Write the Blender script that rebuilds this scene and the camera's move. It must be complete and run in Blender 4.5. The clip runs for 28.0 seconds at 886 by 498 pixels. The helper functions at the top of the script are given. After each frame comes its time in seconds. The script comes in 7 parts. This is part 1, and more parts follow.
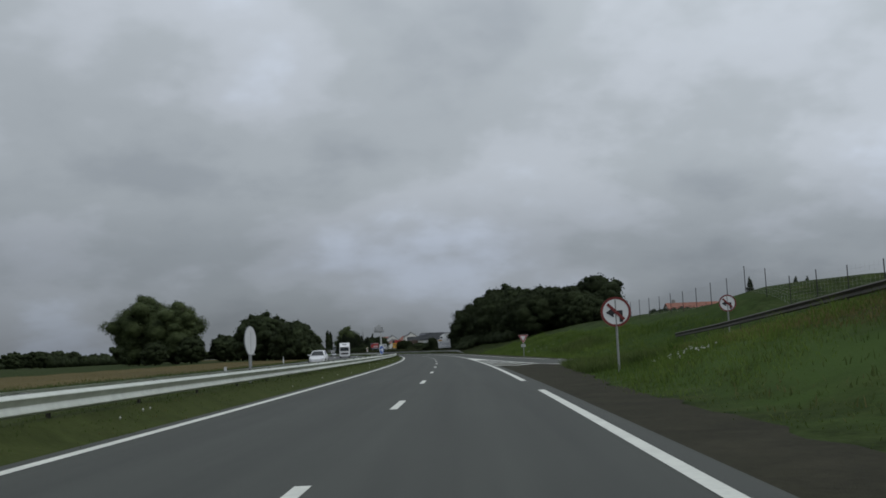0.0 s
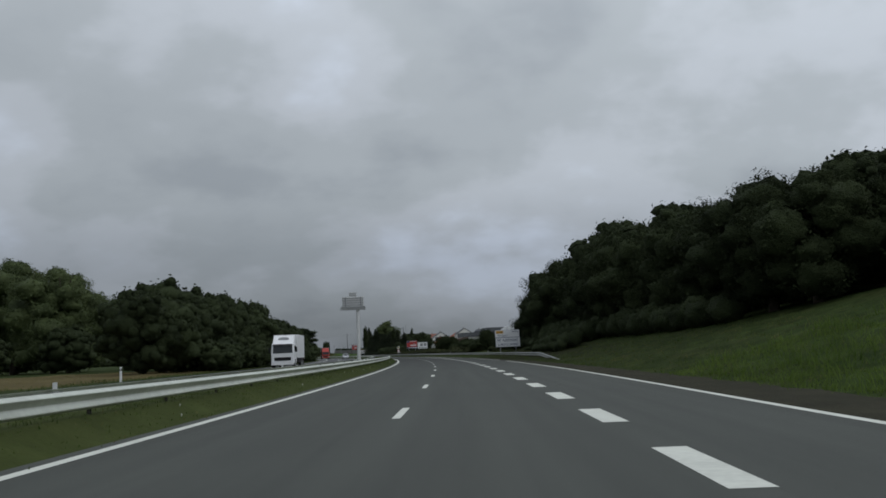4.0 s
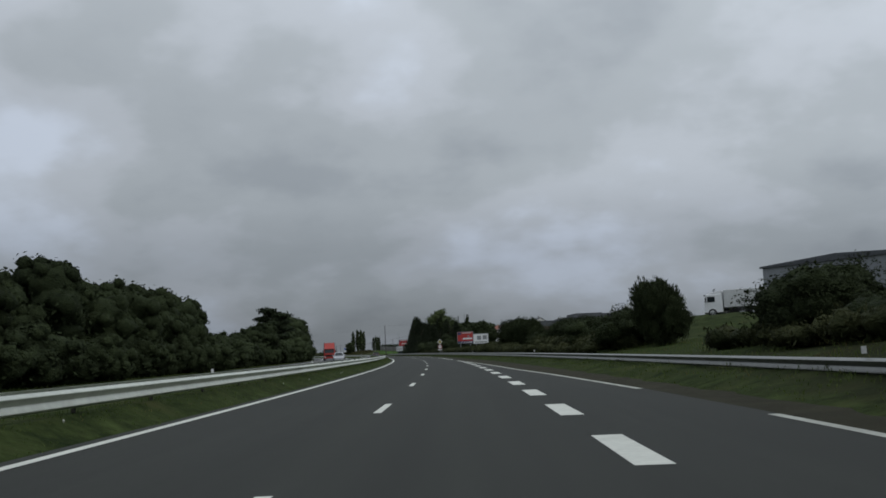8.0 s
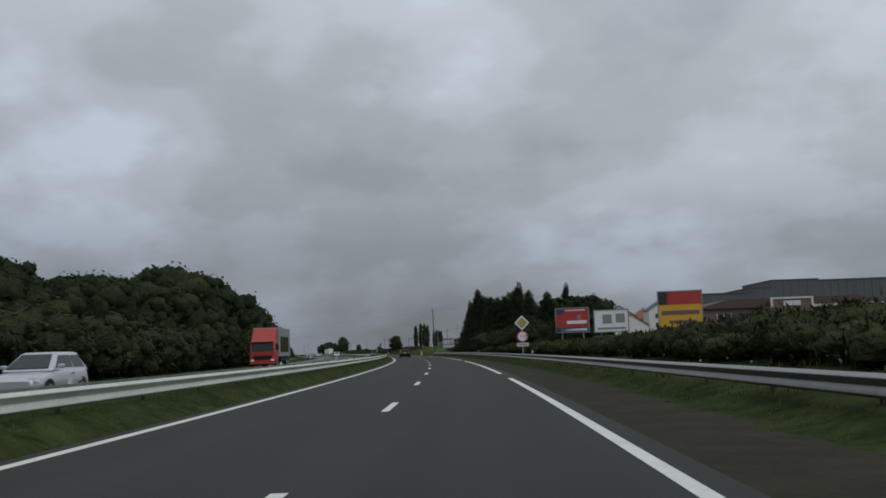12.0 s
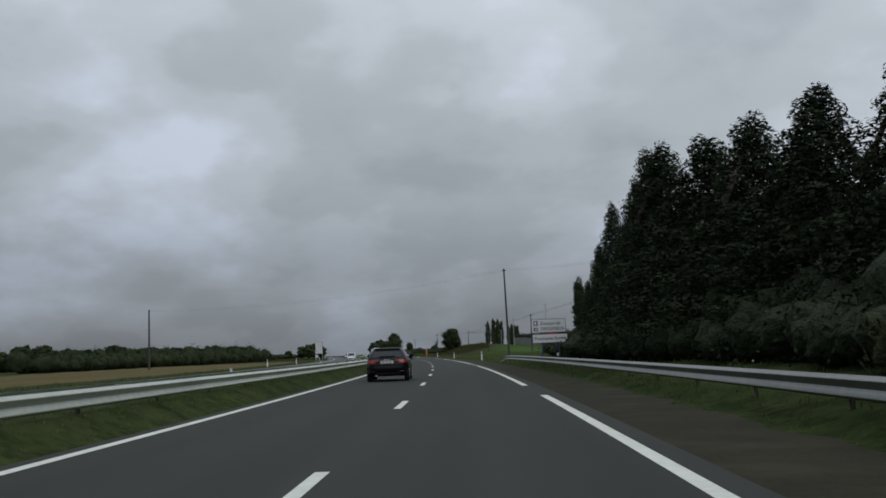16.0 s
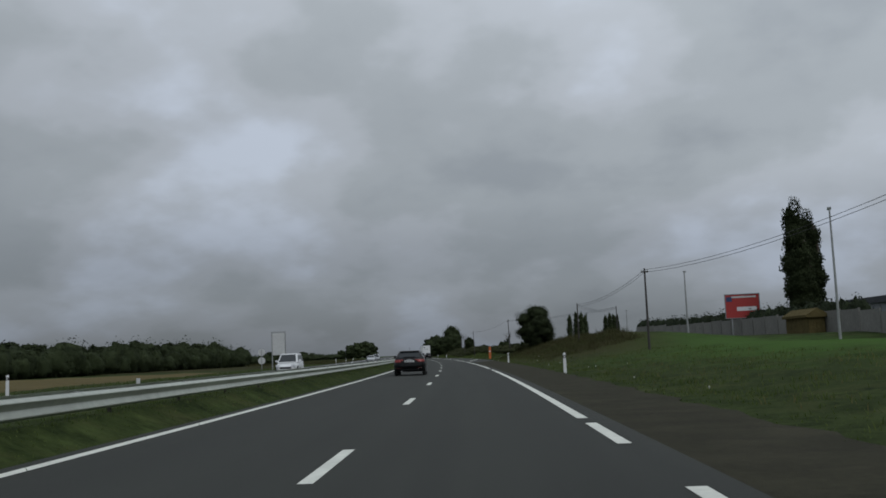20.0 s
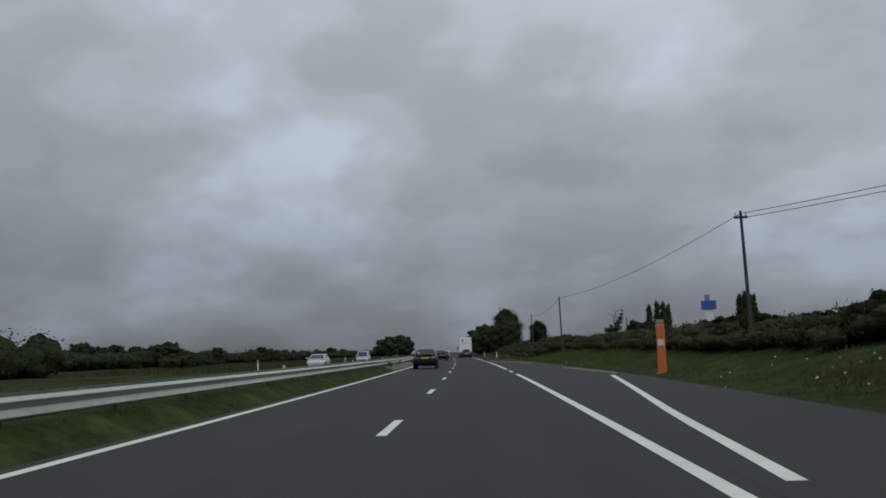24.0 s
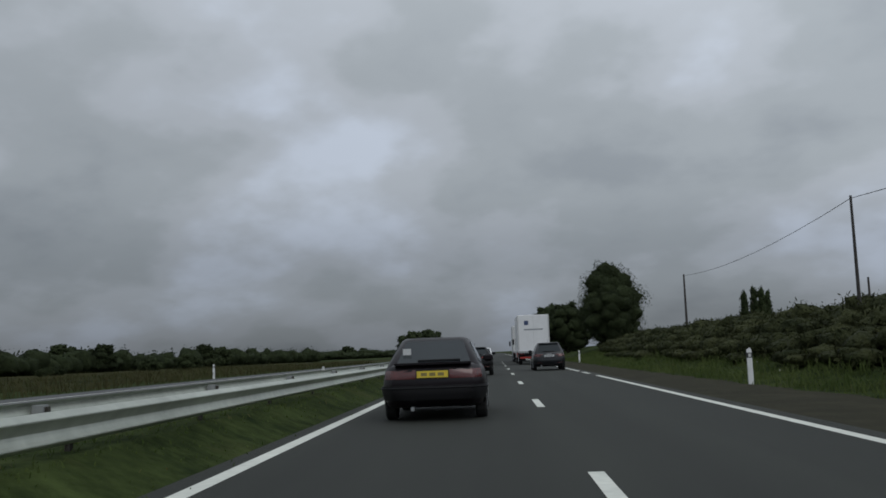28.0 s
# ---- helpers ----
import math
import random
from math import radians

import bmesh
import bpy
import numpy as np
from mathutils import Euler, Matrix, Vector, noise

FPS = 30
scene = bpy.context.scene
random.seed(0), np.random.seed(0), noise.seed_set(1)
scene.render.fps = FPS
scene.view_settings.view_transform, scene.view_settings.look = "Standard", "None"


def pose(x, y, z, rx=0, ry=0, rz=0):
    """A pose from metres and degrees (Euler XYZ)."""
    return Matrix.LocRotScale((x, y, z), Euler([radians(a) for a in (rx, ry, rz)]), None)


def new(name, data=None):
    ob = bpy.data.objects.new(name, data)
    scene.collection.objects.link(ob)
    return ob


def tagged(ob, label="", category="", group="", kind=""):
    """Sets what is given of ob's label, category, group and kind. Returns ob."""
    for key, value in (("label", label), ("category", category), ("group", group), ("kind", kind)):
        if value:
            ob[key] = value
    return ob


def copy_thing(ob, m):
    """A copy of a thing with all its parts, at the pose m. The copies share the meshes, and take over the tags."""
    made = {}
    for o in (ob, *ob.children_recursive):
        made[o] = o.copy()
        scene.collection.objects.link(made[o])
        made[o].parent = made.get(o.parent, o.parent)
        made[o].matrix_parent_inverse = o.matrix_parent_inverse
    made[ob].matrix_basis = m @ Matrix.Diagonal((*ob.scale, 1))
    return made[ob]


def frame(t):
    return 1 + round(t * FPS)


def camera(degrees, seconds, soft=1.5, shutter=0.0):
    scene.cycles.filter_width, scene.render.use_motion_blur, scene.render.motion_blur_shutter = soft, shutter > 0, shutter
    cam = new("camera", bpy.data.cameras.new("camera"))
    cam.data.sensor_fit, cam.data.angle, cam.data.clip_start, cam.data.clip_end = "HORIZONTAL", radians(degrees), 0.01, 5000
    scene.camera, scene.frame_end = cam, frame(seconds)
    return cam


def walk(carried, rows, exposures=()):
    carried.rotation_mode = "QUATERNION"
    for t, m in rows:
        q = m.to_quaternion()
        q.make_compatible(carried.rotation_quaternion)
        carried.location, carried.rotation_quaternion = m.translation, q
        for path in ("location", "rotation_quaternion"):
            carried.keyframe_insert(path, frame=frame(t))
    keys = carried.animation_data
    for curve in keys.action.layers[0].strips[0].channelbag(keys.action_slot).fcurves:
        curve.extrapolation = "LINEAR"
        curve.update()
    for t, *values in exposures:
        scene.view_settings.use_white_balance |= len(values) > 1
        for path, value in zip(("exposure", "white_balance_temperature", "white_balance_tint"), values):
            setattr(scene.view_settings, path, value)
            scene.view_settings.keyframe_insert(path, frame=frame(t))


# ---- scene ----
# ---- the road's line: curvature (1e-5 per metre) every 60 m, s along the lane dashes, d to the left ----
CURV = [38.85, 50.93, 60.75, 65.27, 64.91, 63.48, 65.19, 67.65, 69.3, 64.56, 56.06, 46.35, 36.87, 24.88, 9.33, -6.19, -21.71, -37.23]
STEP = 1.0
S_MIN, S_MAX = -200.0, 2200.0
_S = np.arange(S_MIN, S_MAX + 0.5, STEP)
_k = np.interp(_S, np.arange(-20, 1001, 60.0), np.array(CURV) * 1e-5)
_k[_S > 900] = 0.0
_h = np.concatenate([[0.0], np.cumsum((_k[1:] + _k[:-1]) / 2)])
_h -= np.interp(0, _S, _h)
_X = np.concatenate([[0.0], np.cumsum((-np.sin(_h[1:]) - np.sin(_h[:-1])) / 2)])
_Y = np.concatenate([[0.0], np.cumsum((np.cos(_h[1:]) + np.cos(_h[:-1])) / 2)])
_X -= np.interp(0, _S, _X)
_Y -= np.interp(0, _S, _Y)


def heading(s):
    return np.interp(s, _S, _h)


def flat(s, d):
    """World x and y of road coordinates (numbers or arrays)."""
    a = np.interp(s, _S, _h)
    return np.interp(s, _S, _X) - d * np.cos(a), np.interp(s, _S, _Y) - d * np.sin(a)


def at(s, d, z=0.0):
    x, y = flat(s, d)
    return Vector((float(x), float(y), float(z)))


def stand(s, d, z=0.0, turn=0.0):
    """A pose on the road's line: y ahead, x to the right, turned by degrees to the left."""
    x, y = flat(s, d)
    return pose(float(x), float(y), float(z), 0, 0, math.degrees(float(heading(s))) + turn)


# ---- camera and walk: seconds, s, d, turn from the road's heading, tilt, lean ----
EYE = 1.12
ROWS = [
    (0, -4.26, -1.477, 1.71, 6.08, 2.51),
    (1, 25.85, -1.427, 1.88, 6.09, 2.37),
    (2, 55.29, -1.354, 1.93, 6.02, 2.55),
    (3, 84.78, -1.270, 1.83, 6.08, 2.76),
    (3.5, 99.72, -1.269, 1.77, 6.18, 2.55),
    (5.5, 158.25, -1.468, 1.90, 6.26, 2.33),
    (6, 172.22, -1.576, 1.76, 6.07, 2.59),
    (7, 201.10, -1.642, 1.72, 6.31, 2.32),
    (8, 230.17, -1.708, 1.70, 6.18, 2.39),
    (9, 259.93, -1.701, 1.88, 6.19, 2.20),
    (10, 289.05, -1.710, 1.95, 6.20, 2.15),
    (11, 318.38, -1.728, 2.09, 6.15, 2.24),
    (12, 347.13, -1.601, 1.83, 6.14, 2.06),
    (12.5, 361.36, -1.643, 1.82, 6.30, 2.15),
    (14.5, 418.89, -1.797, 2.43, 6.31, 2.69),
    (15, 433.70, -1.636, 2.54, 6.29, 2.29),
    (16, 462.66, -1.493, 1.92, 6.27, 2.13),
    (17, 491.42, -1.535, 1.69, 6.24, 2.54),
    (18, 520.20, -1.661, 2.22, 6.40, 2.55),
    (19, 548.69, -1.681, 2.42, 6.34, 2.32),
    (20, 577.31, -1.606, 2.22, 6.39, 2.30),
    (21, 605.60, -1.569, 2.12, 6.30, 2.29),
    (21.5, 619.07, -1.523, 2.05, 6.31, 2.15),
    (23.5, 675.43, -1.453, 2.23, 6.36, 1.69),
    (24, 689.78, -1.430, 2.46, 6.31, 2.03),
    (25, 717.39, -1.333, 3.36, 6.53, 2.71),
    (26, 745.52, -0.673, 3.55, 6.39, 2.58),
    (27, 773.45, 0.071, 3.59, 6.45, 2.30),
    (28, 801.16, 0.858, 3.25, 6.37, 2.12),
]
cam = camera(50.68, 28.0, 1.7)


def eye_row(t, s, d, turn, tilt, lean):
    x, y = flat(s, d)
    return t, pose(float(x), float(y), EYE, 90 + tilt, lean, math.degrees(float(heading(s))) + turn)


walk(cam, [eye_row(*r) for r in ROWS],
     [(0, 0.0), (3.5, 0.0), (5.5, 0.1), (7.2, 0.14), (8.2, 0.02), (12.5, 0.0), (14.5, 0.04), (16, 0.12), (17, 0.14), (18, 0.0), (21, -0.05), (28, -0.02)])

# ---- world: a clouded sky, and a wide pale sun behind the clouds ----
SUN_EL, SUN_ROT = radians(48), radians(120)
world = bpy.data.worlds.new("overcast_sky")
scene.world = world
world.use_nodes = True
wn, wl = world.node_tree.nodes, world.node_tree.links
wn.clear()


def wnode(kind, **values):
    n = wn.new(kind)
    for key, value in values.items():
        n.inputs[key].default_value = value
    return n


def wmath(op, a, b=None, c=None):
    n = wn.new("ShaderNodeMath")
    n.operation = op
    for i, v in enumerate((a, b, c)):
        if v is None:
            continue
        if isinstance(v, (int, float)):
            n.inputs[i].default_value = v
        else:
            wl.new(v, n.inputs[i])
    return n.outputs[0]


def wramp(fac, stops):
    n = wn.new("ShaderNodeValToRGB")
    n.color_ramp.interpolation = "EASE"
    while len(n.color_ramp.elements) < len(stops):
        n.color_ramp.elements.new(0.5)
    for e, (p, c) in zip(n.color_ramp.elements, stops):
        e.position, e.color = p, (*c, 1)
    wl.new(fac, n.inputs[0])
    return n.outputs[0]


tc = wn.new("ShaderNodeTexCoord")
sep = wn.new("ShaderNodeSeparateXYZ")
wl.new(tc.outputs["Generated"], sep.inputs[0])
up = wmath("MAXIMUM", sep.outputs[2], 0.0)
den = wmath("ADD", up, 0.42)
comb = wn.new("ShaderNodeCombineXYZ")
CLOUD_SHIFT = (3.7, 1.3)
wl.new(wmath("ADD", wmath("DIVIDE", sep.outputs[0], den), CLOUD_SHIFT[0]), comb.inputs[0])
wl.new(wmath("ADD", wmath("DIVIDE", sep.outputs[1], den), CLOUD_SHIFT[1]), comb.inputs[1])
big = wnode("ShaderNodeTexNoise", Scale=2.0, Detail=5.0, Roughness=0.48, Distortion=0.0)
wl.new(comb.outputs[0], big.inputs["Vector"])
small = wnode("ShaderNodeTexNoise", Scale=6.0, Detail=5.0, Roughness=0.5, Distortion=0.0)
wl.new(comb.outputs[0], small.inputs["Vector"])
cover = wmath("ADD", wmath("MULTIPLY", big.outputs[0], 0.78), wmath("MULTIPLY", small.outputs[0], 0.22))
cloud = wramp(cover, [(0.34, (0.305, 0.338, 0.372)), (0.46, (0.378, 0.416, 0.450)), (0.54, (0.45, 0.49, 0.54)), (0.66, (0.57, 0.635, 0.74))])
# an overcast sky is about three times as bright overhead as low down
gain = wramp(up, [(0.0, (0.36, 0.37, 0.385)), (0.08, (0.58, 0.585, 0.60)), (0.2, (0.92, 0.92, 0.92)), (0.42, (1.15, 1.15, 1.15)), (1.0, (1.5, 1.5, 1.5))])
mul = wn.new("ShaderNodeMix")
mul.data_type, mul.blend_type = "RGBA", "MULTIPLY"
mul.inputs[0].default_value = 1.0
wl.new(cloud, mul.inputs[6])
wl.new(gain, mul.inputs[7])
sky = wn.new("ShaderNodeTexSky")
sky.sky_type, sky.sun_disc = "NISHITA", False
sky.sun_elevation, sky.sun_rotation = SUN_EL, SUN_ROT
bg_sky = wnode("ShaderNodeBackground", Strength=0.08)
wl.new(sky.outputs[0], bg_sky.inputs[0])
bg_cloud = wnode("ShaderNodeBackground", Strength=1.0)
# the clouds thin out towards the sun's side
side = wmath("MULTIPLY_ADD", sep.outputs[0], 0.33, 1.14)
wl.new(side, bg_cloud.inputs[1])
wl.new(mul.outputs[2], bg_cloud.inputs[0])
mix = wn.new("ShaderNodeMixShader")
mix.inputs[0].default_value = 0.95
wl.new(bg_sky.outputs[0], mix.inputs[1])
wl.new(bg_cloud.outputs[0], mix.inputs[2])
wo = wn.new("ShaderNodeOutputWorld")
wl.new(mix.outputs[0], wo.inputs[0])
sun_data = bpy.data.lights.new("sun", "SUN")
sun_data.energy, sun_data.angle, sun_data.color = 0.6, radians(40), (1.0, 0.97, 0.93)
sun = new("sun", sun_data)
sun.matrix_world = pose(0, 0, 60, 90 - math.degrees(SUN_EL), 0, 180 - math.degrees(SUN_ROT))


# ---- materials ----
def material(name, colour, rough=0.8, metal=0.0, vary=0.25, grain=6.0, coarse=0.35, bump=0.0, bump_scale=40.0, per_object=0.0,
             island=0.0, hue=None, spec=0.5, emit=0.0, coat=0.0, stretch=(1, 1, 1), deep=0.02):
    m = bpy.data.materials.new(name)
    m.use_nodes = True
    n, l = m.node_tree.nodes, m.node_tree.links
    b = n["Principled BSDF"]
    b.inputs["Roughness"].default_value, b.inputs["Metallic"].default_value = rough, metal
    b.inputs["Specular IOR Level"].default_value, b.inputs["Coat Weight"].default_value = spec, coat
    co = n.new("ShaderNodeTexCoord")
    mp = n.new("ShaderNodeMapping")
    mp.inputs["Scale"].default_value = stretch
    l.new(co.outputs["Object"], mp.inputs[0])
    n1, n2 = n.new("ShaderNodeTexNoise"), n.new("ShaderNodeTexNoise")
    for node, scale, detail in ((n1, grain, 6.0), (n2, coarse, 4.0)):
        node.inputs["Scale"].default_value, node.inputs["Detail"].default_value = scale, detail
        l.new(mp.outputs[0], node.inputs["Vector"])
    add = n.new("ShaderNodeMath")
    add.operation = "ADD"
    l.new(n1.outputs[0], add.inputs[0])
    l.new(n2.outputs[0], add.inputs[1])
    value = add.outputs[0]
    for amount, kind in ((per_object, "ShaderNodeObjectInfo"), (island, "ShaderNodeNewGeometry")):
        if amount:
            src = n.new(kind)
            mad = n.new("ShaderNodeMath")
            mad.operation = "MULTIPLY_ADD"
            l.new(src.outputs["Random" if per_object and kind.endswith("Info") else "Random Per Island"], mad.inputs[0])
            mad.inputs[1].default_value = amount
            l.new(value, mad.inputs[2])
            sub = n.new("ShaderNodeMath")
            sub.operation = "SUBTRACT"
            l.new(mad.outputs[0], sub.inputs[0])
            sub.inputs[1].default_value = amount / 2
            value = sub.outputs[0]
    ramp = n.new("ShaderNodeValToRGB")
    dark = tuple(max(0.0, c * (1 - vary)) for c in colour)
    light = hue or tuple(min(1.0, c * (1 + vary)) for c in colour)
    ramp.color_ramp.elements[0].position, ramp.color_ramp.elements[0].color = 0.3, (*dark, 1)
    ramp.color_ramp.elements[1].position, ramp.color_ramp.elements[1].color = 0.7, (*light, 1)
    half = n.new("ShaderNodeMath")
    half.operation = "MULTIPLY"
    half.inputs[1].default_value = 0.5
    l.new(value, half.inputs[0])
    l.new(half.outputs[0], ramp.inputs[0])
    l.new(ramp.outputs[0], b.inputs["Base Color"])
    if bump:
        nb, bp = n.new("ShaderNodeTexNoise"), n.new("ShaderNodeBump")
        nb.inputs["Scale"].default_value, nb.inputs["Detail"].default_value = bump_scale, 4.0
        l.new(co.outputs["Object"], nb.inputs["Vector"])
        bp.inputs["Strength"].default_value, bp.inputs["Distance"].default_value = bump, deep
        l.new(nb.outputs[0], bp.inputs["Height"])
        l.new(bp.outputs[0], b.inputs["Normal"])
    if emit:
        b.inputs["Emission Color"].default_value, b.inputs["Emission Strength"].default_value = (*colour, 1), emit
    return m


ASPHALT = material("asphalt", (0.044, 0.048, 0.0405), 0.84, vary=0.14, grain=38, coarse=0.22, bump=0.35, bump_scale=90)
SHOULDER = material("shoulder_asphalt", (0.0285, 0.0272, 0.0160), 0.95, vary=0.4, grain=9, coarse=0.9, bump=0.5, bump_scale=60, spec=0.12)
OPP_ASPHALT = material("old_asphalt", (0.062, 0.064, 0.066), 0.88, vary=0.15, grain=30, coarse=0.25, bump=0.3, bump_scale=80)
DARK_ASPHALT = material("darker_asphalt", (0.0195, 0.0217, 0.0172), 0.85, vary=0.16, grain=38, coarse=0.2, bump=0.35, bump_scale=90, spec=0.38)
PAINT = material("road_paint", (0.60, 0.612, 0.55), 0.7, vary=0.16, grain=9, coarse=1.2, bump=0.2, bump_scale=70)
OLD_PAINT = material("worn_road_paint", (0.38, 0.39, 0.34), 0.7, vary=0.3, grain=7, coarse=1.0)
GROUND = material("grass_ground", (0.021, 0.035, 0.010), 0.95, vary=0.55, grain=5, coarse=0.9, hue=(0.048, 0.067, 0.021), bump=0.7, bump_scale=14, spec=0.04, deep=0.05)
BLADES = material("grass_blades", (0.056, 0.094, 0.025), 0.85, vary=0.3, grain=0.9, coarse=0.25, island=0.2, hue=(0.122, 0.150, 0.052), spec=0.05)
LUSH = material("lush_grass_blades", (0.060, 0.112, 0.022), 0.85, vary=0.35, grain=0.7, coarse=0.22, island=0.2, hue=(0.155, 0.215, 0.050), spec=0.05)
SANDY_CONCRETE = material("sandy_concrete", (0.205, 0.200, 0.160), 0.95, vary=0.4, grain=11, coarse=0.9, hue=(0.115, 0.118, 0.088), bump=0.5, bump_scale=40, spec=0.1)
DRY = material("dry_grass_blades", (0.140, 0.122, 0.052), 0.85, vary=0.25, grain=0.8, coarse=0.1, island=0.4, spec=0.05)
LEAF = material("leaves", (0.038, 0.052, 0.025), 0.8, vary=0.5, grain=9.0, coarse=0.7, per_object=0.35, island=0.25, hue=(0.052, 0.068, 0.031), spec=0.06, bump=1.0, bump_scale=9.0, deep=0.3)
BRAMBLE = material("brown_green_brambles", (0.033, 0.044, 0.018), 0.8, vary=0.5, grain=3.0, coarse=0.4, island=0.35, hue=(0.062, 0.068, 0.030), spec=0.06, bump=1.0, bump_scale=5.0, deep=0.3)
LEAF_DARK = material("dark_needles", (0.026, 0.037, 0.021), 0.7, vary=0.5, grain=7.0, coarse=0.7, per_object=0.3, island=0.3, hue=(0.040, 0.053, 0.028), spec=0.06, bump=1.0, bump_scale=4.0, deep=0.35)
WEED = material("brown_weeds", (0.082, 0.068, 0.034), 0.85, vary=0.3, grain=0.8, coarse=0.1, island=0.4, hue=(0.062, 0.074, 0.030), spec=0.05)
LEAF_LIGHT = material("pale_leaves", (0.068, 0.092, 0.039), 0.6, vary=0.35, grain=1.3, coarse=0.2, per_object=0.3, island=0.45, hue=(0.105, 0.135, 0.054), spec=0.12)
BARK = material("bark", (0.075, 0.06, 0.045), 0.9, vary=0.35, grain=5, coarse=1, bump=0.7, bump_scale=14)
STEEL = material("galvanised_steel", (0.56, 0.585, 0.515), 0.42, metal=0.6, vary=0.18, grain=5, coarse=0.5, per_object=0.35)
DARKER_STEEL = material("darker_galvanised_steel", (0.44, 0.465, 0.405), 0.42, metal=0.6, vary=0.2, grain=5, coarse=0.5, per_object=0.35)
# right guardrail's darker copy of the steel; the trees' shade is in its colour
DULL_STEEL = material("shaded_galvanised_steel", (0.225, 0.23, 0.22), 0.36, metal=0.8, vary=0.2, grain=5, coarse=0.5, per_object=0.3)
POST_STEEL = material("dull_steel", (0.30, 0.31, 0.31), 0.6, metal=0.4, vary=0.2, grain=6, coarse=0.8)
RAIL_FOOT = material("dark_brown_steel", (0.06, 0.055, 0.045), 0.7, metal=0.2, vary=0.3, grain=9)
WHITE = material("white_enamel", (0.72, 0.73, 0.74), 0.4, vary=0.06, grain=3, coarse=0.6)
OFFWHITE = material("weathered_white", (0.55, 0.56, 0.56), 0.55, vary=0.14, grain=4, coarse=0.7)
RIM_RED = material("dark_sign_rim_red", (0.17, 0.022, 0.02), 0.5, vary=0.2, grain=6)
RED = material("red_enamel", (0.36, 0.035, 0.025), 0.45, vary=0.12, grain=4)
ORANGE = material("orange_paint", (0.55, 0.13, 0.03), 0.55, vary=0.15, grain=5)
AMBER = material("yellow_orange_enamel", (0.62, 0.33, 0.03), 0.5, vary=0.12, grain=5)
YELLOW = material("yellow_enamel", (0.66, 0.50, 0.05), 0.5, vary=0.1, grain=5)
DULL_YELLOW = material("dull_yellow_enamel", (0.36, 0.30, 0.06), 0.6, vary=0.15, grain=5)
BLUE = material("blue_enamel", (0.035, 0.10, 0.36), 0.45, vary=0.1, grain=4)
NAVY = material("navy_enamel", (0.03, 0.05, 0.13), 0.5, vary=0.15, grain=5)
BLACK = material("black_enamel", (0.02, 0.02, 0.022), 0.5, vary=0.15, grain=5)
GREY = material("grey_back", (0.22, 0.23, 0.24), 0.6, vary=0.12, grain=4)
CAR_BLACK = material("black_car_paint", (0.0035, 0.0035, 0.004), 0.34, vary=0.2, grain=3, coat=0.15, spec=0.22)
CAR_MAROON = material("dark_aubergine_car_paint", (0.007, 0.0045, 0.0065), 0.36, vary=0.2, grain=3, coat=0.16, spec=0.22)
CAR_WHITE = material("white_car_paint", (0.66, 0.67, 0.68), 0.3, vary=0.06, grain=3, coat=0.5)
CAR_SILVER = material("silver_car_paint", (0.46, 0.47, 0.49), 0.3, metal=0.4, vary=0.06, grain=3, coat=0.5)
CAR_DARKGREY = material("dark_grey_car_paint", (0.014, 0.015, 0.018), 0.38, vary=0.1, grain=3, coat=0.3, spec=0.35)
TRIM = material("black_plastic", (0.010, 0.010, 0.011), 0.6, vary=0.2, grain=8, spec=0.2)
TYRE = material("tyre_rubber", (0.014, 0.014, 0.014), 0.85, vary=0.2, grain=9)
RIM = material("alloy", (0.45, 0.46, 0.47), 0.35, metal=0.8, vary=0.1, grain=5)
CAR_GLASS = material("tinted_car_glass", (0.020, 0.025, 0.028), 0.07, vary=0.1, grain=2, spec=0.33)
TAIL = material("tail_light_red", (0.075, 0.010, 0.009), 0.25, vary=0.2, grain=8, coat=0.5)
LIT_TAIL = material("lit_tail_light", (0.13, 0.010, 0.008), 0.3, vary=0.3, grain=14, emit=0.3)
# kept near the plate's yellow, to fit how blurred the writing looks from camera
PLATE_INK = material("ochre_plate_ink", (0.22, 0.18, 0.06), 0.6)
BOARD_RED = material("orange_red_print", (0.40, 0.036, 0.032), 0.5, vary=0.1, grain=4)
MEADOW = material("brown_meadow", (0.034, 0.037, 0.017), 0.95, vary=0.45, grain=1.5, coarse=0.05, hue=(0.066, 0.062, 0.027), bump=1.0, bump_scale=3, spec=0.03, deep=0.25)
HEAD = material("headlight", (0.75, 0.77, 0.8), 0.15, vary=0.1, grain=5)
WOOD = material("weathered_pole_wood", (0.048, 0.044, 0.041), 0.9, vary=0.3, grain=7, coarse=1.5, stretch=(6, 6, 0.6))
CONCRETE = material("concrete", (0.27, 0.265, 0.25), 0.9, vary=0.2, grain=3, coarse=0.25, bump=0.3, bump_scale=20)
WALL_GREY = material("weathered_concrete_panels", (0.165, 0.163, 0.15), 0.9, vary=0.25, grain=3, coarse=0.3, bump=0.3, bump_scale=20, per_object=0.2)
CLAD = material("grey_cladding", (0.25, 0.265, 0.285), 0.5, vary=0.1, grain=2, coarse=0.2)
SLATE_WALL = material("dark_grey_cladding", (0.085, 0.092, 0.10), 0.55, vary=0.12, grain=2, coarse=0.2)
BROWN = material("brown_cladding", (0.14, 0.095, 0.075), 0.7, vary=0.2, grain=2, coarse=0.2)
RENDER_W = material("white_render", (0.62, 0.61, 0.58), 0.9, vary=0.1, grain=2, coarse=0.3)
SLATE = material("slate", (0.075, 0.08, 0.09), 0.7, vary=0.25, grain=4)
ROOF_BROWN = material("brown_roof_tile", (0.085, 0.062, 0.05), 0.85, vary=0.25, grain=4)
